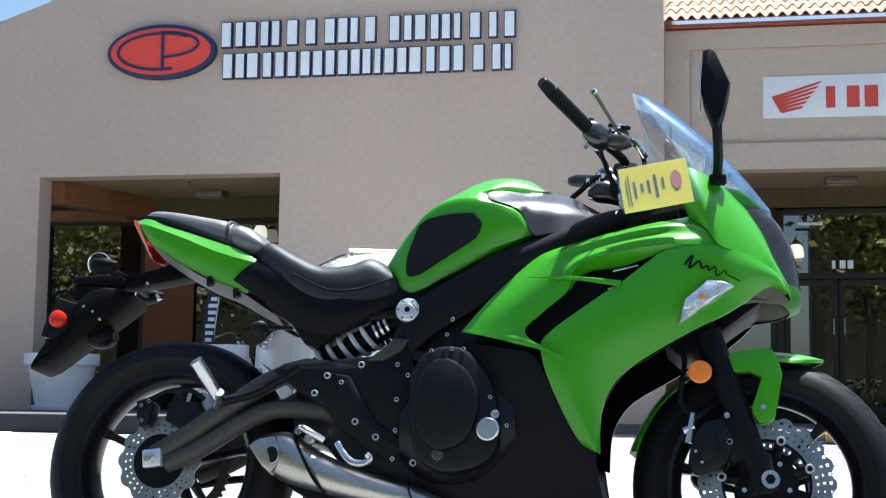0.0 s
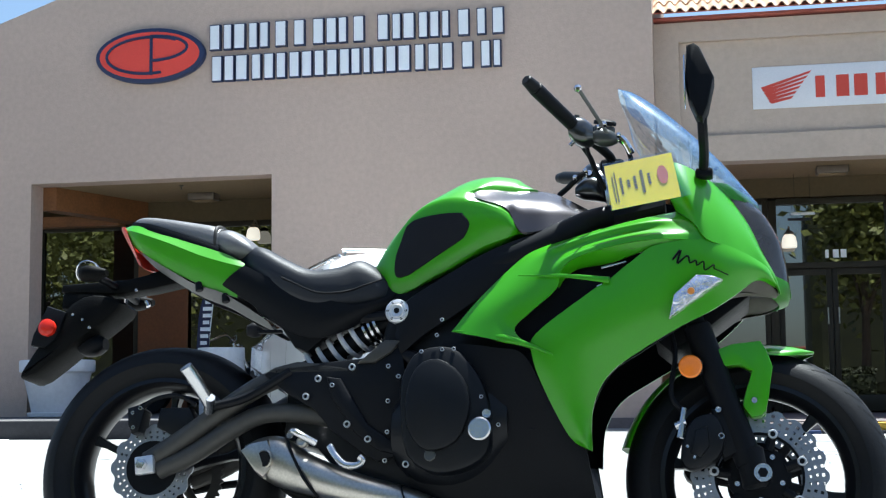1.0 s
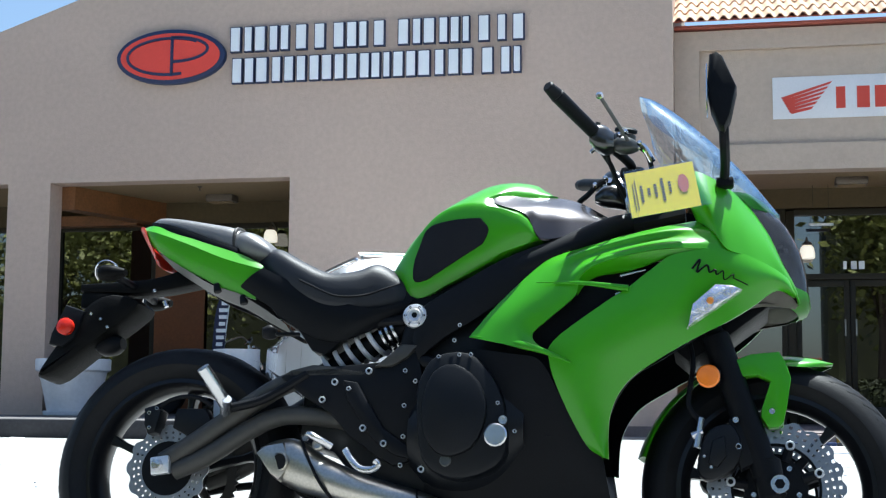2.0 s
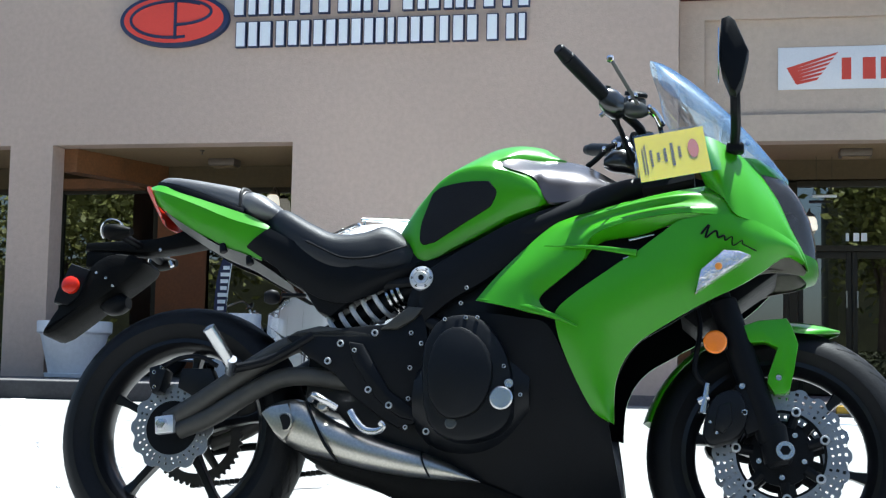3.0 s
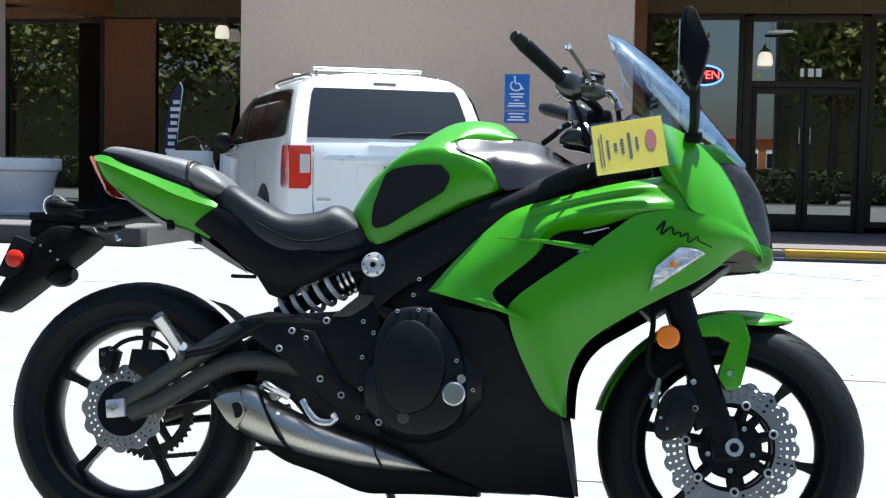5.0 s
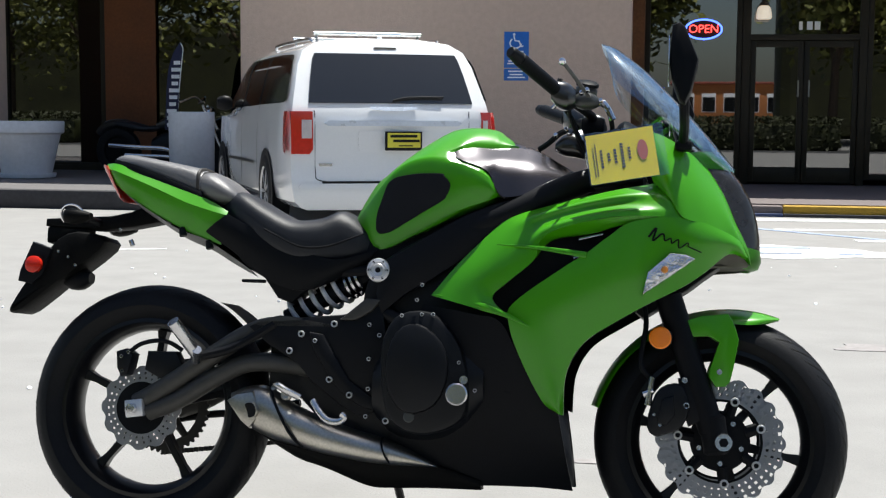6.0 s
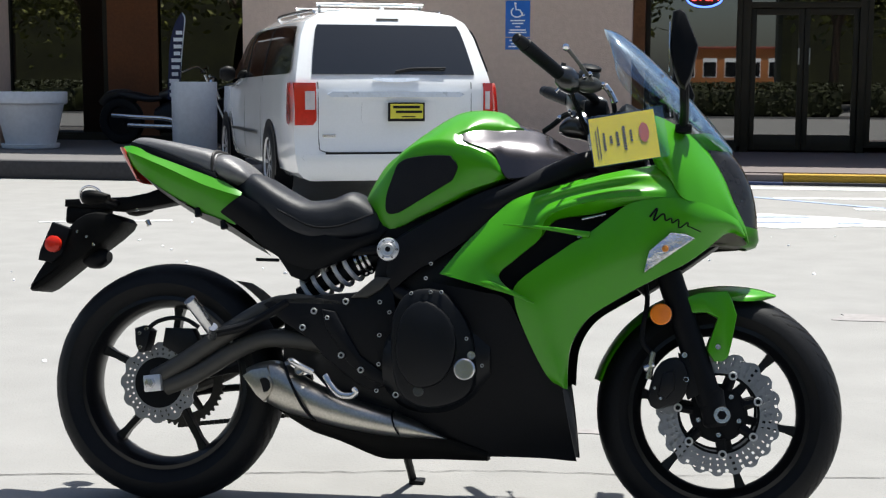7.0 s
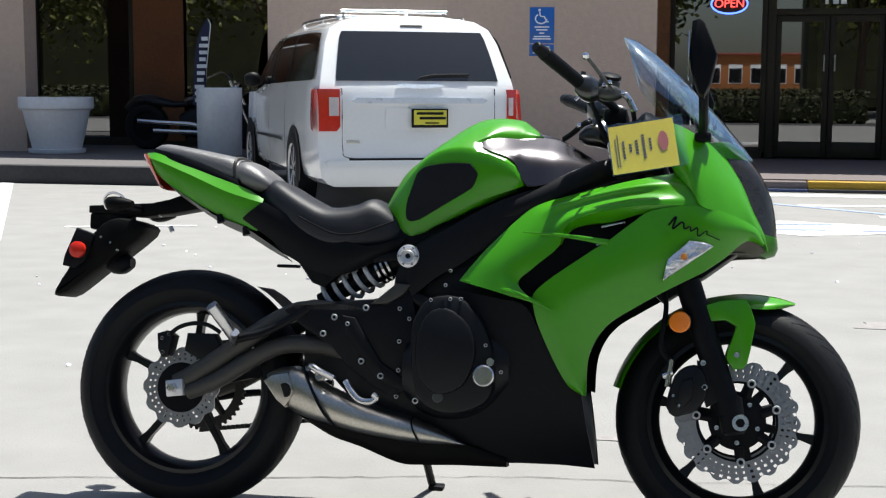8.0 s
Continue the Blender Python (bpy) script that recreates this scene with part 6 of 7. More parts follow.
sprocket = part("rear_sprocket", toothed_ring(RX, 0.084, RH, 0.118, 0.088, 43, 0.006), M_SWING, bike, "toothed dark rear sprocket", smooth=False)
for k in range(5):
    a = radians(20 + 72 * k)
    part("sprocket_arm", rod((RX + 0.03 * math.cos(a), 0.084, RH + 0.03 * math.sin(a)), (RX + 0.094 * math.cos(a), 0.084, RH + 0.094 * math.sin(a)), 0.012, 0.009, 10), M_SWING, sprocket)
for top in (0, 1):
    chain = []
    for i in range(44):
        x = RX + 0.0127 * i
        z = RH + (0.117 if top else -0.117) + (0.0 if top else 0.075 * (i / 44))
        chain.append(box((x - 0.0056, 0.079, z - 0.0055), (x + 0.0056, 0.091 + 0.004 * (i % 2), z + 0.0055)))
    part("drive_chain", join(*chain), M_SWING, bike, "dark oiled drive chain run", smooth=False)["kind"] = "stuff"
part("swingarm_lower_bar", tube([(0.02, 0.118, 0.276), (0.10, 0.118, 0.290), (0.20, 0.118, 0.302), (0.34, 0.115, 0.33)], 0.0095, 10, 6), M_FRAME, bike, "black lower chain guard bar")
part("chain_guard", plate([(0.0, 0.425), (0.08, 0.438), (0.30, 0.46), (0.30, 0.445), (0.08, 0.405), (0.0, 0.405)], 0.095, 0.105, 0.003), M_MATTBLACK, bike, "black chain guard")
part("rear_hugger", shell([(0.176, -0.07, 0.572), (0.215, -0.07, 0.548), (0.265, -0.07, 0.505)], [(0.176, 0.07, 0.572), (0.215, 0.07, 0.548), (0.265, 0.07, 0.505)], 0, 6, 4, 0.006), M_MATTBLACK, bike, "black tyre hugger")

part("airbox", body([(0.46, 0.66, 0.74, 0.09), (0.54, 0.62, 0.76, 0.105), (0.68, 0.62, 0.80, 0.115), (0.86, 0.68, 0.86, 0.11), (0.96, 0.74, 0.87, 0.09)], 16, 4, 3.0), M_MATTBLACK, bike, "black airbox under the tank")

# shock with white spring
p0, p1 = Vector((0.345, -0.055, 0.540)), Vector((0.56, -0.085, 0.652))
shock = part("shock_body", join(rod(p0, p0.lerp(p1, 0.55), 0.021), rod(p0.lerp(p1, 0.5), p1, 0.026)), M_MATTBLACK, bike, "black rear shock")
m = along(p0.lerp(p1, 0.06), p1)
L_ = (p1 - p0).length * 0.66
part("spring", tube([m @ Vector((0.034 * math.cos(t), 0.034 * math.sin(t), L_ * t / (2 * math.pi * 5.2))) for t in np.linspace(0, 2 * math.pi * 5.2, 105)], 0.0062, 8, 1), M_SPRING, shock, "white coil spring")
for k in (0.74, 0.80, 0.86):
    part("preload_collar", lathe([(0.030, -0.004), (0.036, -0.003), (0.036, 0.003), (0.030, 0.004)], along(p0.lerp(p1, k), p1), 24), M_STEEL, shock, "bright preload ring")

# engine and belly
eng = part("engine_block", join(box((0.50, -0.080, 0.22), (0.88, 0.080, 0.50), 0.03), box((0.60, -0.13, 0.45), (0.86, 0.13, 0.70), 0.03), body([(0.59, 0.30, 0.46, 0.18), (0.64, 0.25, 0.54, 0.19), (0.72, 0.24, 0.56, 0.195), (0.80, 0.27, 0.54, 0.19), (0.85, 0.33, 0.48, 0.18)], 20, 4, 2.6)), M_ENGINE, bike, "black engine castings")
part("clutch_cover", plate([(0.612, 0.447), (0.622, 0.51), (0.655, 0.552), (0.725, 0.558), (0.78, 0.51), (0.812, 0.44), (0.818, 0.34), (0.78, 0.295), (0.70, 0.278), (0.632, 0.32)], -0.208, -0.15, 0.012, 3), M_ENGINE, eng, "domed black clutch cover")
part("clutch_dome", plate([(0.628, 0.44), (0.65, 0.51), (0.70, 0.53), (0.755, 0.49), (0.775, 0.42), (0.745, 0.345), (0.68, 0.325), (0.637, 0.37)], -0.222, -0.20, 0.01, 3), M_ENGINE, eng)
part("oil_plug", join(lathe([(0.0255, 0), (0.0255, 0.006), (0.022, 0.009)], axle_pose(0.796, -0.214, 0.373), 28), box((0.794, -0.2235, 0.357), (0.798, -0.2215, 0.389))), M_STEEL, eng, "slotted aluminium oil plug")
bolt(0.811, -0.212, 0.406, 0.011, M_STEEL, 0.007, eng)
fairing("belly_fairing",
        [(0.700, -0.165, 0.578), (0.76, -0.185, 0.568), (0.83, -0.196, 0.556), (0.888, -0.198, 0.54), (0.94, -0.185, 0.45), (1.022, -0.150, 0.338)],
        [(0.62, -0.120, 0.262), (0.69, -0.110, 0.222), (0.80, -0.080, 0.165), (0.90, -0.070, 0.163), (0.98, -0.065, 0.162), (1.054, -0.060, 0.158)],
        0.02, M_MATTBLACK, "matt black belly fairing", 12)
part("belly_front_edge", shell([(1.020, -0.146, 0.335), (0.985, -0.08, 0.33), (0.975, 0, 0.33), (0.985, 0.08, 0.33), (1.020, 0.146, 0.335)], [(1.051, -0.058, 0.160), (1.045, -0.03, 0.160), (1.043, 0, 0.160), (1.045, 0.03, 0.160), (1.051, 0.058, 0.160)], 0, 6, 5, 0.006), M_MATTBLACK, bike, "matt black belly front wall")
part("inner_fairing", shell([(1.034, -0.14, 0.34), (1.036, -0.155, 0.42), (1.078, -0.17, 0.50), (1.142, -0.18, 0.543), (1.228, -0.18, 0.597)], [(1.00, -0.05, 0.36), (1.01, -0.05, 0.46), (1.05, -0.05, 0.55), (1.10, -0.05, 0.60), (1.18, -0.05, 0.66)], 0, 5, 5, 0.004), M_MATTBLACK, bike)
part("radiator", box((0.94, -0.14, 0.36), (0.985, 0.14, 0.64), 0.008), M_MATTBLACK, bike)

# exhaust
tip = along((0.298, -0.159, 0.316), (0.284, -0.199, 0.311))
TOPS = [(0.234, 0.353), (0.273, 0.37), (0.323, 0.372), (0.388, 0.334), (0.461, 0.304), (0.541, 0.279), (0.606, 0.263), (0.671, 0.24), (0.736, 0.205)]
LOWS = [(0.276, 0.279), (0.314, 0.258), (0.354, 0.243), (0.414, 0.23), (0.479, 0.216), (0.576, 0.203), (0.639, 0.199), (0.696, 0.2), (0.742, 0.201)]
WIDE = [0.036, 0.046, 0.054, 0.058, 0.057, 0.053, 0.045, 0.032, 0.010]


def muffler_mesh():
    a, b = smooth_path([(p[0], 0, p[1]) for p in TOPS], 5), smooth_path([(p[0], 0, p[1]) for p in LOWS], 5)
    wd = smooth_path([(w, 0, 0) for w in WIDE], 5)
    rings = []
    for p, q, w in zip(a, b, wd):
        c, d = (p + q) / 2, (p - q) / 2
        rings.append([(c.x + d.x * math.copysign(abs(math.cos(t)) ** 0.85, math.cos(t)), -0.115 + w.x * math.copysign(abs(math.sin(t)) ** 0.85, math.sin(t)), c.z + d.z * math.copysign(abs(math.cos(t)) ** 0.85, math.cos(t))) for t in np.linspace(0, 2 * math.pi, 33)[:-1]])
    return ring_loft(rings)


muf = part("muffler", muffler_mesh(), M_MUFFLER, bike, "brushed steel under-engine muffler")
part("heat_guard", shell([(0.301, -0.128, 0.27), (0.357, -0.14, 0.245), (0.416, -0.142, 0.232), (0.482, -0.142, 0.218), (0.578, -0.14, 0.205), (0.641, -0.136, 0.202), (0.697, -0.128, 0.201), (0.743, -0.112, 0.201), (0.841, -0.085, 0.169)],
                         [(0.336, -0.115, 0.242), (0.366, -0.12, 0.226), (0.413, -0.12, 0.203), (0.479, -0.118, 0.184), (0.577, -0.112, 0.149), (0.64, -0.108, 0.147), (0.697, -0.102, 0.149), (0.743, -0.095, 0.15), (0.84, -0.078, 0.15)], 0.006, 8, 5, 0.05), M_HOLDER, muf, "black lower heat guard")
part("tip_cap", join(plate([(0.236, 0.335), (0.257, 0.352), (0.299, 0.36), (0.316, 0.326), (0.313, 0.296), (0.294, 0.272), (0.272, 0.289)], -0.166, -0.12, 0.008), lathe([(0.0195, 0.0), (0.0215, 0.004), (0.0215, 0.010), (0.0195, 0.011)], tip, 22, False)), M_MUFFLER, muf, "steel end cap")
part("joint_ring", tube([(0.622 - 0.012 * math.cos(t), -0.118 - 0.054 * math.sin(t), 0.233 + 0.030 * math.cos(t)) for t in np.linspace(0.15, math.pi - 0.15, 14)], 0.0022, 6, 1), M_FRAME, muf)
part("muffler_outlet", lathe([(0.0175, 0.0), (0.0175, 0.0105), (0.001, 0.0100)], tip, 22), M_MATTBLACK, muf, "dark exhaust outlet")
part("muffler_band", tube([(0.333, -0.135, 0.374), (0.362, -0.176, 0.327), (0.396, -0.178, 0.268), (0.422, -0.150, 0.232)], 0.0036, 8), M_MATTBLACK, muf)
part("collector_pan", body([(0.340, 0.226, 0.255, 0.050), (0.40, 0.206, 0.28, 0.085), (0.50, 0.178, 0.28, 0.10), (0.585, 0.152, 0.27, 0.10), (0.66, 0.150, 0.26, 0.09), (0.80, 0.156, 0.25, 0.08), (0.95, 0.158, 0.25, 0.06)], 18, 5, 3.4), M_PAN, bike, "dark brown exhaust collector under the engine")

# pegs, pedal, stand
peg = part("passenger_peg", tube([(0.155, -0.17, 0.445), (0.138, -0.205, 0.480), (0.118, -0.235, 0.515)], 0.0155, 12), M_STEEL, bike, "folded alloy footpeg")
part("peg_joint", rod((0.15, -0.15, 0.43), (0.165, -0.19, 0.452), 0.014, 0.011), M_STEEL, peg)
part("peg_bracket", tube([(0.16, -0.155, 0.437), (0.24, -0.15, 0.46), (0.34, -0.145, 0.52)], 0.011, 10), M_FRAME, bike)
part("brake_pedal", tube([(0.447, -0.165, 0.344), (0.467, -0.176, 0.318), (0.489, -0.182, 0.300), (0.517, -0.186, 0.298), (0.531, -0.190, 0.308), (0.523, -0.190, 0.316)], 0.0080, 10, 6, 0.8), M_STEEL, bike, "alloy brake pedal")
part("rider_peg", tube([(0.348, -0.155, 0.370), (0.363, -0.175, 0.376), (0.385, -0.180, 0.365), (0.414, -0.165, 0.350)], 0.0085, 10, 6, 0.9), M_STEEL, bike, "alloy footpeg")
part("peg_pivot", lathe([(0.013, 0.0), (0.013, 0.016), (0.009, 0.020), (0.004, 0.018)], axle_pose(0.381, -0.150, 0.354), 16), M_MUFFLER, bike, "dull alloy peg pivot")
stand = part("side_stand", tube([(0.585, 0.12, 0.19), (0.586, 0.18, 0.14), (0.592, 0.262, 0.062)], 0.011, 10), M_FRAME, bike, "black side stand")
part("stand_foot", box((-0.016, -0.018, -0.006), (0.024, 0.018, 0.006), 0.003, Matrix.Translation((0.60, 0.264, 0.057)) @ Matrix.Rotation(radians(LEAN), 4, "X")), M_FRAME, stand)
part("seat_lock_lever", box((0.240, -0.112, 0.6205), (0.300, -0.098, 0.6285), 0.003), M_MATTBLACK, bike, "small black lever under the seat")

# price card in its sleeve
card = thing("price_tag", "yellow price card in a clear sleeve hung on the cowl", "price tag",
             pose(0, 0, 0, -LEAN) @ Matrix.Translation((1.156, -0.222, 0.925)) @ Matrix.Rotation(radians(-10), 4, "Y") @ Matrix.Rotation(radians(-17), 4, "X"))
part("card", box((-0.079, -0.0005, -0.062), (0.074, 0.0005, 0.062)), M_TAG, card, "yellow printed card", smooth=False)
part("sleeve", box((-0.082, -0.0045, -0.066), (0.096, -0.0030, 0.066)), M_SLEEVE, card, "clear plastic sleeve", smooth=False).visible_shadow = False
part("emblem", plate(oval(0.0118, 0.0255, 24), -0.0022, -0.0012), M_EMBLEM, card, "small red oval").matrix_basis = pose(0.045, 0, 0.006)
for i, (x, z0, z1, wd) in enumerate(((0.015, -0.012, 0.020, 0.0028), (-0.001, -0.032, 0.032, 0.0032), (-0.017, -0.018, 0.020, 0.0030), (-0.032, -0.010, 0.012, 0.0030), (-0.048, -0.026, 0.022, 0.0026), (-0.060, -0.045, 0.040, 0.0012), (-0.066, -0.045, 0.030, 0.0012))):
    n = max(2, int((z1 - z0) / 0.007))
    for k in range(n):
        a = z0 + (z1 - z0) * k / n
        part("print_bar", box((x - wd, -0.0018, a), (x + wd, -0.0012, a + (z1 - z0) / n * 0.75)), M_TAGINK, card, smooth=False)

# ---- the parked van ----
M_VANWHITE = material("white_car_paint", (0.89, 0.90, 0.91), 0.25, vary=0.03, scale=2, coat=1.0)
M_CARGLASS = material("dark_privacy_glass", (0.016, 0.017, 0.019), 0.05, vary=0.04, scale=3, fine=3, coat=1.0)
M_CARTRIM = material("black_car_trim", (0.009, 0.009, 0.010), 0.5, vary=0.2, scale=5, gloss=0.2)
M_LAMPRED = material("red_tail_lamp", (0.66, 0.035, 0.02), 0.15, vary=0.15, scale=14, coat=1.0)
M_LAMPCLEAR = material("clear_lamp_section", (0.72, 0.66, 0.68), 0.15, metal=0.1, vary=0.12, scale=20, coat=1.0)
M_PLATEYELLOW = material("yellow_dealer_plate", (0.72, 0.66, 0.06), 0.5, vary=0.08, scale=9)

M_ALLOY = material("silver_alloy", (0.55, 0.56, 0.58), 0.35, metal=0.7, vary=0.1)
M_SATIN = material("satin_chrome_trim", (0.72, 0.78, 0.88), 0.28, metal=0.15, vary=0.1)
HALF = [(0.78, 0.23), (0.84, 0.255), (0.885, 0.30), (0.905, 0.38), (0.914, 0.46), (0.917, 0.55), (0.918, 0.80), (0.905, 1.00), (0.885, 1.12), (0.805, 1.45), (0.745, 1.575), (0.62, 1.645), (0.32, 1.685)]


def van_section(y, wide, top, lean):
    """One closed cross-section: top squeezes what is above the belt line, lean moves the upper part forward."""
    left = []
    for w, z in HALF:
        zz = z if z < 1.0 else 1.0 + (z - 1.0) * top
        k = max(0.0, min(1.0, (z - 1.0) / 0.69))
        left.append((-w * wide, y + lean * k ** 1.15 - (0.05 * math.cos(math.pi / 2 * min(1.0, abs(z - 0.38) / 0.20)) if y < 0.1 else 0.0), zz))
    right = [(-p[0], p[1], p[2]) for p in reversed(left)]
    return left + right


def van_body():
    st = [van_section(0.0, 0.955, 1, 0.40), van_section(0.10, 0.985, 1, 0.36), van_section(0.45, 1.0, 1.0, 0.20), van_section(1.2, 1.0, 1.01, 0.05), van_section(2.4, 1.0, 1.01, 0.0), van_section(3.0, 1.0, 0.97, -0.05),
          van_section(3.9, 0.99, 0.16, -0.05), van_section(4.7, 0.95, 0.0, 0.0), van_section(5.05, 0.88, -0.1, 0.0), van_section(5.12, 0.80, -0.2, 0.0)]
    bm = ring_loft(st, True, False)
    for sec, out in ((st[0], -0.05), (st[-1], 0.04)):
        n = len(HALF)
        rows = []
        for i in range(n):
            a, b = Vector(sec[i]), Vector(sec[-1 - i])
            rows.append([bm.verts.new(a.lerp(b, u) + Vector((0, out * math.sin(math.pi * u), 0))) for u in np.linspace(0, 1, 9)])
        for r0, r1 in zip(rows, rows[1:]):
            for j in range(8):
                bm.faces.new((r0[j], r0[j + 1], r1[j + 1], r1[j]))
    bmesh.ops.remove_doubles(bm, verts=bm.verts, dist=0.0005)
    bmesh.ops.recalc_face_normals(bm, faces=bm.faces)
    return bm


def rear_y(z, u):
    """Where the rear face lies at height z and side place u (-1 to 1)."""
    k = max(0.0, min(1.0, (z - 1.0) / 0.69))
    return 0.40 * k ** 1.15 - 0.05 * math.cos(u * math.pi / 2) - 0.05 * math.cos(math.pi / 2 * min(1.0, abs(z - 0.38) / 0.20))


def rear_patch(rows, lift, thick):
    """rows: (z, half width left, half width right); a patch that follows the rear face."""
    bm = bmesh.new()
    grids = []
    for off in (lift, lift - thick):
        g = []
        for z, a, b in rows:
            g.append([bm.verts.new((x, rear_y(z, x / 0.88) - off, z)) for x in np.linspace(a, b, 11)])
        grids.append(g)
        for r0, r1 in zip(g, g[1:]):
            for j in range(10):
                bm.faces.new((r0[j], r0[j + 1], r1[j + 1], r1[j]))
    o, i = grids
    loop = lambda g: g[0] + [r[-1] for r in g[1:]] + g[-1][-2::-1] + [r[0] for r in g[-2:0:-1]]
    lo, li = loop(o), loop(i)
    for k in range(len(lo)):
        j = (k + 1) % len(lo)
        bm.faces.new((lo[k], li[k], li[j], lo[j]))
    bmesh.ops.recalc_face_normals(bm, faces=bm.faces)
    return bm


def side_x(z):
    for (w0, z0), (w1, z1) in zip(HALF, HALF[1:]):
        if z0 <= z <= z1:
            return w0 + (w1 - w0) * (z - z0) / (z1 - z0)
    return 0.9


def side_patch(outline, s, lift, cols=1):
    """outline: two rows (bottom, top) of (y, z) points; follows the flank."""
    bot, top = outline
    bm = bmesh.new()
    rows = []
    for k in range(7):
        v = k / 6
        rows.append([bm.verts.new((s * (side_x(a[1] + (b[1] - a[1]) * v) + lift), a[0] + (b[0] - a[0]) * v, a[1] + (b[1] - a[1]) * v)) for a, b in zip(bot, top)])
    for r0, r1 in zip(rows, rows[1:]):
        for j in range(len(bot) - 1):
            bm.faces.new((r0[j], r0[j + 1], r1[j + 1], r1[j]))
    bmesh.ops.solidify(bm, geom=list(bm.faces), thickness=0.004)
    bmesh.ops.recalc_face_normals(bm, faces=bm.faces)
    return bm


van = thing("van", "white minivan parked nose in at an angle to the shop", "van", pose(-1.13, 8.265, 0, 0, 0, 26))
part("van_body", van_body(), M_VANWHITE, van, "white painted van body", angle=28)
part("rear_window", rear_patch([(1.125, -0.715, 0.715), (1.22, -0.70, 0.70), (1.36, -0.675, 0.675), (1.50, -0.645, 0.645), (1.55, -0.62, 0.62)], 0.010, 0.02), M_CARGLASS, van, "dark rear window")
seam = [(-0.676, 1.06), (-0.672, 1.02), (-0.672, 0.72), (-0.67, 0.55), (-0.63, 0.478), (-0.3, 0.464), (0, 0.462), (0.3, 0.464), (0.63, 0.478), (0.67, 0.55), (0.672, 0.72), (0.672, 1.02), (0.676, 1.06)]
part("tailgate_seam", tube([(x, rear_y(z, x / 0.88) - 0.0005, z) for x, z in seam], 0.0038, 6, 5), M_CARTRIM, van, "dark tailgate seam")
part("tailgate_gap", tube([(x, rear_y(0.462, x / 0.88) - 0.002, 0.464) for x in (-0.62, -0.3, 0, 0.3, 0.62)], 0.010, 6, 5), M_CARTRIM, van, "dark gap over the bumper")
for s in (-1, 1):
    inner = 0.69 if s < 0 else 0.785
    lo, hi = sorted((s * inner, s * 0.872))
    lamp = part("tail_lamp", rear_patch([(0.70, -0.872 if s < 0 else 0.80, -0.72 if s < 0 else 0.872), (0.74, lo, hi), (0.90, lo, hi), (1.055, lo, hi)], 0.014, 0.05), M_LAMPRED, van, "red tail lamp")
    lo, hi = sorted((s * (inner + 0.012), s * (inner + (0.095 if s < 0 else 0.055))))
    part("clear_section", rear_patch([(0.83, lo, hi), (0.90, lo, hi), (0.985, lo, hi)], 0.020, 0.01), M_LAMPCLEAR, lamp, "clear reversing section")
    part("lamp_side", side_patch(([(-0.01, 0.70), (0.10, 0.72)], [(0.02, 1.055), (0.17, 1.055)]), s, 0.004), M_LAMPRED, lamp)
    part("side_window", side_patch(([(0.16, 1.16), (0.24, 1.13), (0.6, 1.125), (1.1, 1.12), (1.6, 1.115), (2.1, 1.105), (2.6, 1.10), (3.2, 1.09), (3.75, 1.08)], [(0.33, 1.50), (0.40, 1.535), (0.7, 1.55), (1.1, 1.56), (1.6, 1.56), (2.1, 1.56), (2.55, 1.555), (2.85, 1.54), (3.0, 1.50)]), s, 0.005), M_CARGLASS, van, "dark side windows")
    for y in (1.59, 2.64):
        part("window_pillar", side_patch(([(y - 0.04, 1.118), (y + 0.04, 1.112)], [(y - 0.04, 1.555), (y + 0.04, 1.55)]), s, 0.007), M_CARTRIM, van, "black window pillar")
    part("side_moulding", side_patch(([(1.75, 0.560), (2.6, 0.560), (3.6, 0.555)], [(1.75, 0.588), (2.6, 0.588), (3.6, 0.583)]), s, 0.010), M_GREYPLASTIC, van, "black side moulding")
    for y in (1.60, 2.66):
        part("door_seam", tube([(s * 0.9165, y, 0.34), (s * 0.9175, y, 0.80), (s * 0.890, y, 1.10)], 0.0016, 6), M_GREYPLASTIC, van)
    mir = part("door_mirror", body([(-0.08, 1.10, 1.23, 0.05), (0.0, 1.07, 1.27, 0.08), (0.08, 1.08, 1.26, 0.075), (0.12, 1.11, 1.22, 0.05)], 16, 3, 3), M_CARTRIM, van, "black door mirror")
    mir.matrix_basis = pose(s * 1.0, 3.45, 0.205) @ Matrix.Diagonal((0.80, 0.80, 0.80, 1))
    for y in (1.02, 4.1):
        wheel_ob = part("wheel", lathe([(0.222, 0.09), (0.23, 0.10), (0.29, 0.105), (0.325, 0.09), (0.335, 0.05), (0.335, -0.08), (0.20, -0.1)], Matrix.Translation((s * 0.82, y, 0.335)) @ Matrix.Rotation(s * radians(90), 4, "Y"), 36), M_TYRE, van, "black car tyre")
        part("wheel_rim", lathe([(0.03, 0.075), (0.06, 0.07), (0.10, 0.035), (0.19, 0.04), (0.212, 0.095), (0.225, 0.104), (0.225, 0.0)], Matrix.Translation((s * 0.82, y, 0.335)) @ Matrix.Rotation(s * radians(90), 4, "Y"), 30), M_ALLOY, wheel_ob, "silver alloy wheel rim")
        for k in range(7):
            part("spoke", box((-0.016, 0.03, 0.05), (0.016, 0.212, 0.094), 0.006, Matrix.Translation((s * 0.82, y, 0.335)) @ Matrix.Rotation(s * radians(90), 4, "Y") @ Matrix.Rotation(k * 2 * math.pi / 7, 4, "Z")), M_ALLOY, wheel_ob)
        well = plate([(y + 0.40 * math.cos(a), 0.335 + 0.39 * math.sin(a)) for a in np.linspace(-0.25, math.pi + 0.25, 17)], 0, 0.006)
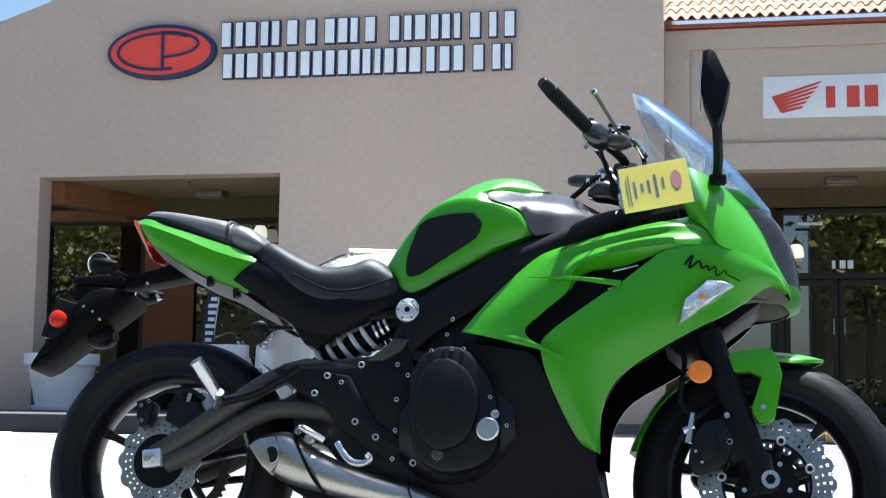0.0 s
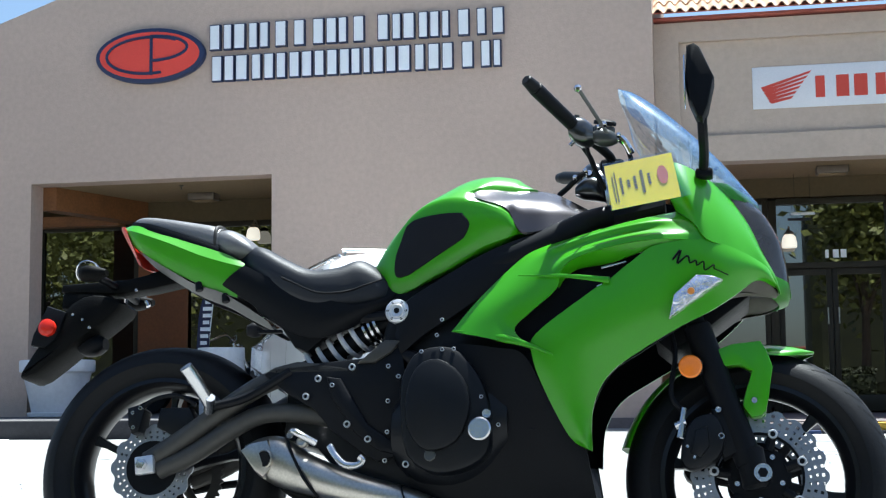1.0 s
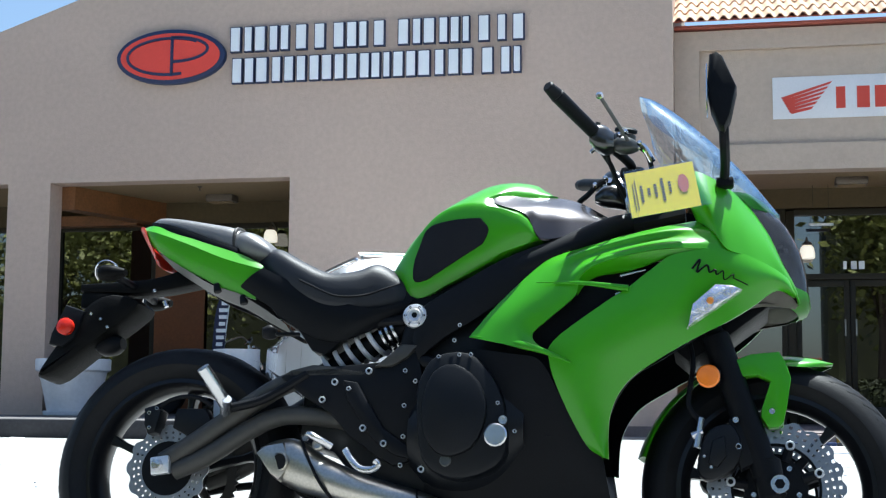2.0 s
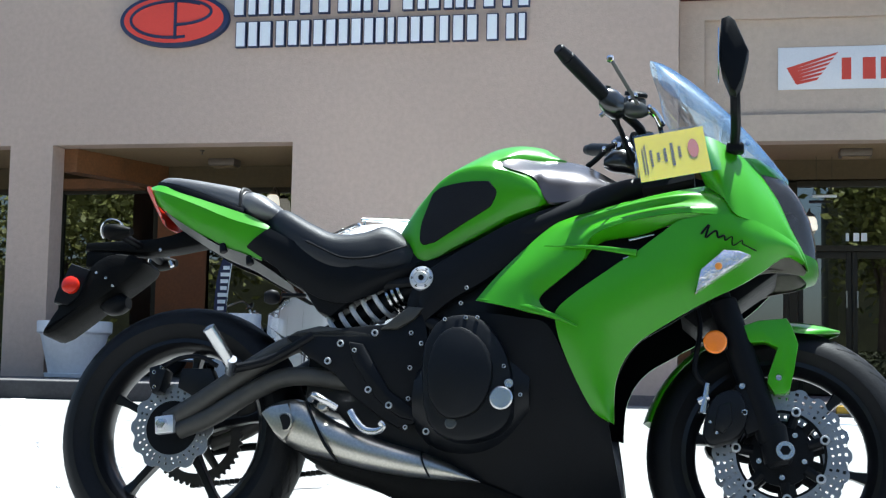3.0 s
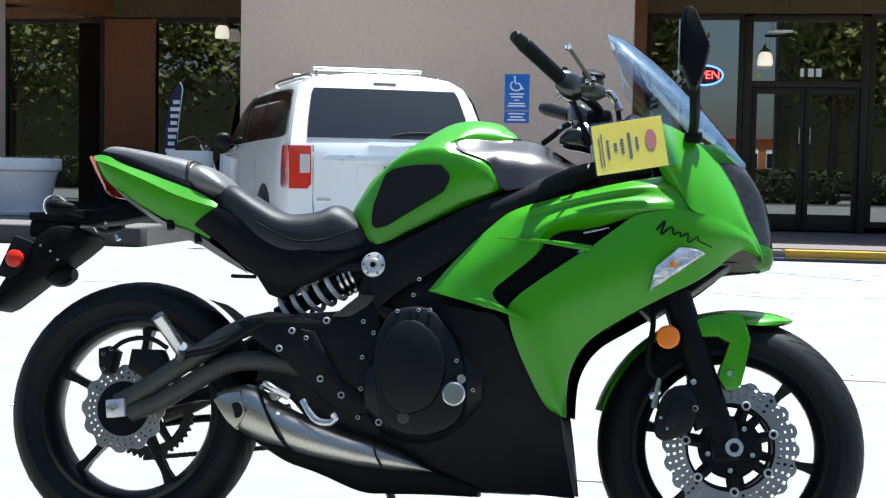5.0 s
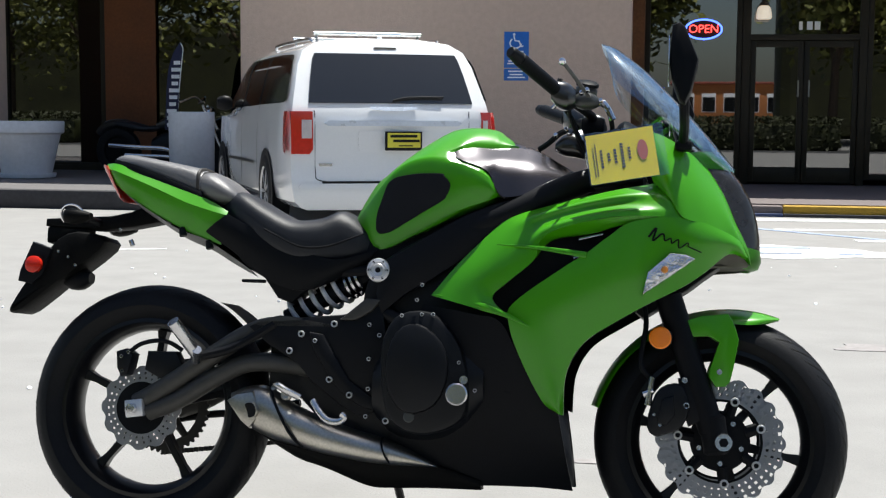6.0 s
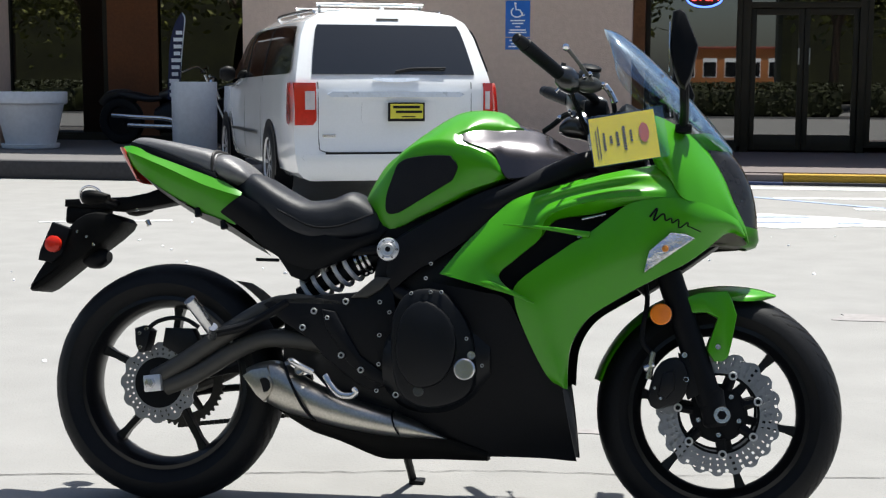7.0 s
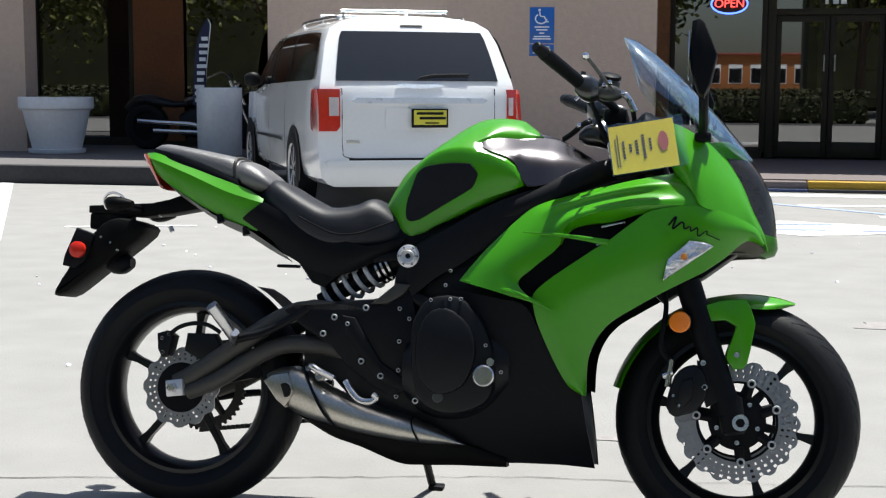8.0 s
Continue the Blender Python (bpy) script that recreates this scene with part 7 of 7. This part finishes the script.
        bmesh.ops.transform(well, matrix=Matrix.Translation((s * 0.924, 0, 0)) @ Matrix.Rotation(radians(90), 4, "Z"), verts=well.verts)
        part("wheel_arch", well, M_CARTRIM, van, "dark wheel arch", smooth=False)
        wheel_ob.location.x = s * 0.02
    part("roof_rail", tube([(s * 0.56, 0.62, 1.66), (s * 0.58, 0.75, 1.69), (s * 0.58, 1.5, 1.70), (s * 0.58, 2.4, 1.70), (s * 0.57, 2.55, 1.67)], 0.016, 8), M_STEEL, van, "silver roof rail")
for y in (0.95, 2.0):
    part("cross_bar", join(rod((-0.50, y, 1.755), (0.50, y, 1.755), 0.017, rim=0.004), rod((-0.47, y, 1.67), (-0.47, y, 1.75), 0.014), rod((0.47, y, 1.67), (0.47, y, 1.75), 0.014)), M_STEEL, van, "silver roof cross bar")
part("bumper_step", rear_patch([(0.405, -0.80, 0.80), (0.43, -0.82, 0.82), (0.455, -0.80, 0.80)], 0.006, 0.02), M_VANWHITE, van, "white bumper top")
part("chrome_strip", rear_patch([(0.935, -0.56, 0.56), (0.958, -0.60, 0.60), (0.980, -0.56, 0.56)], 0.030, 0.03), M_SATIN, van, "bright tailgate strip")
part("plate_recess", rear_patch([(0.715, -0.30, 0.34), (0.80, -0.31, 0.35), (0.895, -0.30, 0.34)], 0.006, 0.01), M_VANWHITE, van)
vp = part("dealer_plate", box((-0.085, -0.095, 0.73), (0.235, -0.075, 0.89), 0.004), M_CARTRIM, van, "yellow plate in a black frame")
part("plate_face", box((-0.068, -0.099, 0.755), (0.218, -0.0955, 0.878)), M_PLATEYELLOW, vp, "yellow plate face", smooth=False)
for i, (a, b, z) in enumerate(((-0.045, 0.19, 0.84), (-0.02, 0.21, 0.80), (0.03, 0.15, 0.765))):
    part("print_bar", box((a, -0.1015, z), (b, -0.0995, z + (0.022 if i < 2 else 0.010))), M_CARTRIM, vp, smooth=False)
part("wing_emblem", join(rear_patch([(1.060, -0.06, 0.06), (1.078, -0.21, 0.21), (1.098, -0.19, 0.19)], 0.026, 0.02)), M_SATIN, van, "chrome wing emblem")
part("trim_badge", rear_patch([(0.60, -0.64, -0.53), (0.612, -0.64, -0.53), (0.622, -0.64, -0.53)], 0.016, 0.012), M_STEEL, van)
part("rear_wiper", tube([(0.0, rear_y(1.15, 0) - 0.03, 1.15), (0.15, rear_y(1.18, 0.2) - 0.03, 1.175), (0.45, rear_y(1.19, 0.5) - 0.035, 1.18)], 0.009, 8), M_CARTRIM, van, "black rear wiper")
part("high_brake_lamp", rear_patch([(1.592, -0.095, 0.095), (1.60, -0.10, 0.10), (1.608, -0.095, 0.095)], 0.006, 0.01), M_CARTRIM, van)
part("antenna_base", lathe([(0.03, 1.69), (0.02, 1.72), (0.008, 1.73)], pose(0.05, 0.7, 0), 12), M_VANWHITE, van)

# ---- pots, porch clutter ----
def planter():
    p = thing("planter", "large white tapered planter with a rolled rim on a saucer", "planter", pose(-7.03, 13.38, 0.185))
    part("pot", lathe([(0.30, 0.05), (0.315, 0.06), (0.415, 0.50), (0.425, 0.545), (0.43, 0.56), (0.455, 0.57), (0.475, 0.585), (0.478, 0.715), (0.468, 0.73), (0.44, 0.73), (0.43, 0.62)], None, 40, True), M_WHITEPOT, p, "white glazed tapered pot")
    part("saucer", lathe([(0.33, 0.0), (0.36, 0.01), (0.37, 0.06), (0.36, 0.065), (0.33, 0.05)], None, 36), M_WHITEPOT, p)
    part("soil", lathe([(0.01, 0.62), (0.435, 0.605)], None, 24), M_SOIL, p)
    bm = bmesh.new()
    rnd = random.Random(5)
    for i in range(240):
        a, r = rnd.uniform(0, 6.283), rnd.uniform(0, 0.40)
        c = Vector((r * math.cos(a), r * math.sin(a), 0.66 + rnd.uniform(0, 0.10) * (1 - r)))
        m = Matrix.Translation(c) @ Euler((rnd.uniform(-1, 1), rnd.uniform(-1, 1), rnd.uniform(0, 6))).to_matrix().to_4x4()
        vs = [bm.verts.new(m @ Vector(q)) for q in ((-0.01, 0, 0), (0, -0.035, 0.004), (0.012, 0, 0), (0, 0.035, 0.004))]
        bm.faces.new(vs)
    part("ground_cover", bm, M_LEAF, p, "low green planting", smooth=False)["kind"] = "stuff"


planter()
cyl = thing("tall_planter", "tall plain white cylindrical planter", "planter", pose(-4.25, 11.85, 0.0))
cyl.location = (-4.86, 13.55, 0.185)
part("pot", lathe([(0.275, 0.0), (0.282, 0.01), (0.290, 0.845), (0.287, 0.86), (0.27, 0.86), (0.265, 0.78)], None, 36), M_WHITEPOT, cyl, "white cylinder pot")
part("soil", lathe([(0.01, 0.80), (0.266, 0.79)], None, 24), M_SOIL, cyl)

flag = thing("feather_flag", "tall navy feather flag with white blocks on a pole", "flag", pose(-5.42, 14.5, 0.185, 0, 0, 0))
M_NAVY = material("navy_flag_cloth", (0.02, 0.025, 0.07), 0.8, vary=0.15, scale=6)
part("pole", tube([(0.0, 0, 0.02), (0.02, 0, 0.9), (0.08, 0, 1.5), (0.10, 0, 1.70), (0.06, 0, 1.78)], 0.008, 8), M_SIGNWHITE, flag, "white flag pole")
part("cloth", shell([(-0.165, 0.0, 0.62), (-0.150, 0.01, 1.0), (-0.115, -0.01, 1.35), (-0.05, 0.01, 1.62), (0.05, 0.0, 1.775)], [(0.025, 0.0, 0.62), (0.035, -0.01, 1.05), (0.066, 0.01, 1.35), (0.093, 0.0, 1.62), (0.075, 0.0, 1.775)], 0.012, 5, 5, 0.003), M_NAVY, flag, "navy flag cloth")
for i in range(10):
    z = 0.66 + i * 0.092
    x = -0.072 + 0.0115 * i
    a = 0.050 + 0.012 * ((i * 7) % 3)
    part("print_bar", box((x - a, -0.034, z), (x + a * 0.8, -0.026, z + 0.050)), M_SIGNWHITE, flag, smooth=False)
part("base", lathe([(0.16, 0), (0.16, 0.02), (0.02, 0.035)], None, 20), M_CARTRIM, flag)


def cruiser():
    """A dark machine parked sideways under the porch."""
    c = thing("parked_motorcycle", "dark cruiser motorcycle with chrome pipes parked under the porch", "motorcycle", pose(-5.62, 14.72, 0.185))
    for x in (-0.72, 0.80):
        w = part("wheel", lathe([(0.20, 0.05), (0.24, 0.065), (0.30, 0.06), (0.32, 0.03), (0.32, -0.03), (0.30, -0.06), (0.24, -0.065), (0.20, -0.05)], axle_pose(x, 0, 0.32), 32, False), M_TYRE, c, "black tyre")
        part("wheel_rim", lathe([(0.02, 0.05), (0.05, 0.05), (0.05, 0.01), (0.19, 0.01), (0.205, 0.03), (0.205, -0.03), (0.02, -0.03)], axle_pose(x, 0, 0.32), 24), M_FRAME, w)
    part("exhaust_pipe", tube([(0.15, -0.16, 0.30), (0.0, -0.18, 0.36), (-0.4, -0.19, 0.38), (-0.78, -0.19, 0.40)], 0.034, 12), M_CHROME, c, "chrome exhaust pipe")
    part("exhaust_pipe", tube([(0.2, -0.16, 0.22), (0.05, -0.18, 0.25), (-0.3, -0.19, 0.26), (-0.55, -0.19, 0.27)], 0.032, 12), M_CHROME, c, "chrome exhaust pipe")
    part("engine", body([(-0.2, 0.2, 0.5, 0.14), (0.0, 0.17, 0.6, 0.17), (0.25, 0.2, 0.55, 0.15)], 16, 3, 3), M_ENGINE, c)
    part("tank", body([(-0.15, 0.62, 0.72, 0.08), (0.05, 0.6, 0.82, 0.15), (0.3, 0.62, 0.84, 0.14), (0.45, 0.68, 0.78, 0.07)], 18, 4), M_BLACKPAINT, c, "gloss black tank")
    part("seat", body([(-0.75, 0.66, 0.74, 0.09), (-0.5, 0.6, 0.72, 0.13), (-0.3, 0.58, 0.67, 0.14), (-0.1, 0.6, 0.68, 0.08)], 16, 4), M_SEAT, c, "black seat")
    part("fender", tube([(-1.0, 0, 0.55), (-0.88, 0, 0.66), (-0.65, 0, 0.69), (-0.5, 0, 0.62)], 0.07, 10), M_BLACKPAINT, c)
    part("fork", join(rod((0.80, -0.09, 0.32), (0.52, -0.09, 0.95), 0.022), rod((0.80, 0.09, 0.32), (0.52, 0.09, 0.95), 0.022)), M_CHROME, c, "chrome fork")
    part("handlebar", tube([(0.30, -0.38, 0.98), (0.45, -0.2, 1.06), (0.5, 0, 0.98), (0.45, 0.2, 1.06), (0.30, 0.38, 0.98)], 0.014, 10), M_CHROME, c, "chrome handlebar")
    part("headlamp", lathe([(0.03, 0), (0.08, 0.03), (0.09, 0.12), (0.075, 0.14)], along((0.50, 0, 0.84), (0.75, 0, 0.84)), 18), M_CHROME, c)


cruiser()


M_HEDGE = material("dark_dense_foliage", (0.042, 0.046, 0.012), 0.7, vary=0.6, scale=0.9, fine=5, bump=0.8, bump_scale=3)

# ---- across the street, mirrored in the glass ----
def tree(x, y, h, spread, seed):
    rnd = random.Random(seed)
    t = thing("tree", "leafy green street tree across the lot", "tree", pose(x, y, 0), group="street trees")
    limbs = [rod((0, 0, 0), (0.1, 0, h * 0.45), 0.2, 0.12, 10)]
    tips = []
    for i in range(9):
        a, r = rnd.uniform(0, 6.283), rnd.uniform(0.3, 0.9) * spread
        tip = Vector((r * math.cos(a), r * math.sin(a), h * rnd.uniform(0.55, 0.95)))
        tips.append(tip)
        limbs.append(tube([(0.05, 0, h * rnd.uniform(0.3, 0.45)), tip * 0.55 + Vector((0, 0, h * 0.2)), tip], 0.07, 6, 3, 1, 0.25))
    part("trunk", join(*limbs), M_BARK, t, "brown trunk and limbs")
    verts, faces = [], []
    for i in range(5200):
        c = tips[rnd.randrange(9)] + Vector((rnd.gauss(0, spread * 0.30), rnd.gauss(0, spread * 0.30), rnd.gauss(0, h * 0.12)))
        if c.z < h * 0.10:
            continue
        m = Euler((rnd.uniform(-1.2, 1.2), rnd.uniform(-1.2, 1.2), rnd.uniform(0, 6.28))).to_matrix()
        s = rnd.uniform(0.12, 0.27)
        k = len(verts)
        verts += [tuple(c + m @ Vector(q)) for q in ((-s * 0.5, 0, 0), (0, -s, 0.02), (s * 0.5, 0, 0), (0, s, 0.02))]
        faces.append((k, k + 1, k + 2, k + 3))
    me = bpy.data.meshes.new("crown")
    me.from_pydata(verts, [], faces)
    me.materials.append(M_LEAF)
    ob = new("crown", me)
    ob.parent = t


for k, (x, y, h, s) in enumerate(((-36, -20, 8, 3.6), (-29, -24, 9, 4), (-23, -19, 8, 3.8), (-17, -22, 9, 4), (-11.5, -18, 8.5, 3.8), (-6.5, -23, 8, 3.4), (-0.6, -19.5, 8.0, 1.8), (6.6, -16.5, 8.5, 2.2), (10.2, -20, 8.5, 3.4), (13.5, -23, 9, 4), (19, -19, 8, 3.8), (26, -24, 9, 4))):
    tree(x, y, h, s, 20 + k)

M_OCHRE = material("ochre_render", (0.50, 0.19, 0.06), 0.85, vary=0.12, scale=0.5, fine=12, bump=0.3)
house = thing("house", "long low ochre building with white windows across the street", "building", pose(9, -150, 0))
part("wall", box((-9, -9, 0), (9, 0, 5.2), 0.05), M_OCHRE, house, "ochre rendered wall")
part("roof", box((-9.4, -9.4, 5.2), (9.4, 0.4, 5.5), 0.06), M_REDTRIM, house, "red brown roof edge")
for i in range(6):
    w = part("window", box((-8 + i * 2.8, -0.02, 1.5), (-6.2 + i * 2.8, 0.06, 4.0), 0.02), M_SIGNWHITE, house, "white framed window")
    part("pane", box((-7.9 + i * 2.8, 0.06, 1.6), (-6.3 + i * 2.8, 0.07, 3.5)), M_CARGLASS, w, smooth=False)

structure("backdrop_hedge", box((-80, -34, 0), (-1.5, -31, 5.5), 0.6), M_HEDGE, "dense green hedge line across the street", "hedge")
structure("backdrop_hedge_east", box((5.6, -34, 0), (80, -31, 9.0), 0.6), M_HEDGE, "dense green hedge line across the street", "hedge")


def shrub_row(x0, x1, y, h, deep, seed, count):
    """A clipped row of shrubs: a dark core and many small leaves."""
    rnd = random.Random(seed)
    r = thing("shrub_row", "low clipped green shrub row along the lot edge", "hedge", pose(0, y, 0), group="lot edge shrubs")
    part("core", box((x0, -deep, 0.0), (x1, deep, h * 0.85), 0.18), M_SHRUB, r, "dense dark green core")
    verts, faces = [], []
    for i in range(count):
        c = Vector((rnd.uniform(x0, x1), rnd.uniform(-deep * 1.1, deep * 1.1), h * rnd.uniform(0.05, 1.05)))
        if rnd.random() < 0.5:
            c.y = math.copysign(deep * rnd.uniform(0.95, 1.1), c.y)
        else:
            c.z = h * rnd.uniform(0.8, 1.08)
        m = Euler((rnd.uniform(-1.2, 1.2), rnd.uniform(-1.2, 1.2), rnd.uniform(0, 6.28))).to_matrix()
        s = rnd.uniform(0.05, 0.10)
        k = len(verts)
        verts += [tuple(c + m @ Vector(q)) for q in ((-s * 0.5, 0, 0), (0, -s, 0.02), (s * 0.5, 0, 0), (0, s, 0.02))]
        faces.append((k, k + 1, k + 2, k + 3))
    me = bpy.data.meshes.new("leaves")
    me.from_pydata(verts, [], faces)
    me.materials.append(M_SHRUB)
    ob = new("leaf_mass", me)
    ob.parent = r
    ob["kind"] = "stuff"


for k in range(5):
    shrub_row(-30 + k * 12.2, -30 + k * 12.2 + 11.6, -8.6, 0.95, 0.9, 70 + k, 6000)
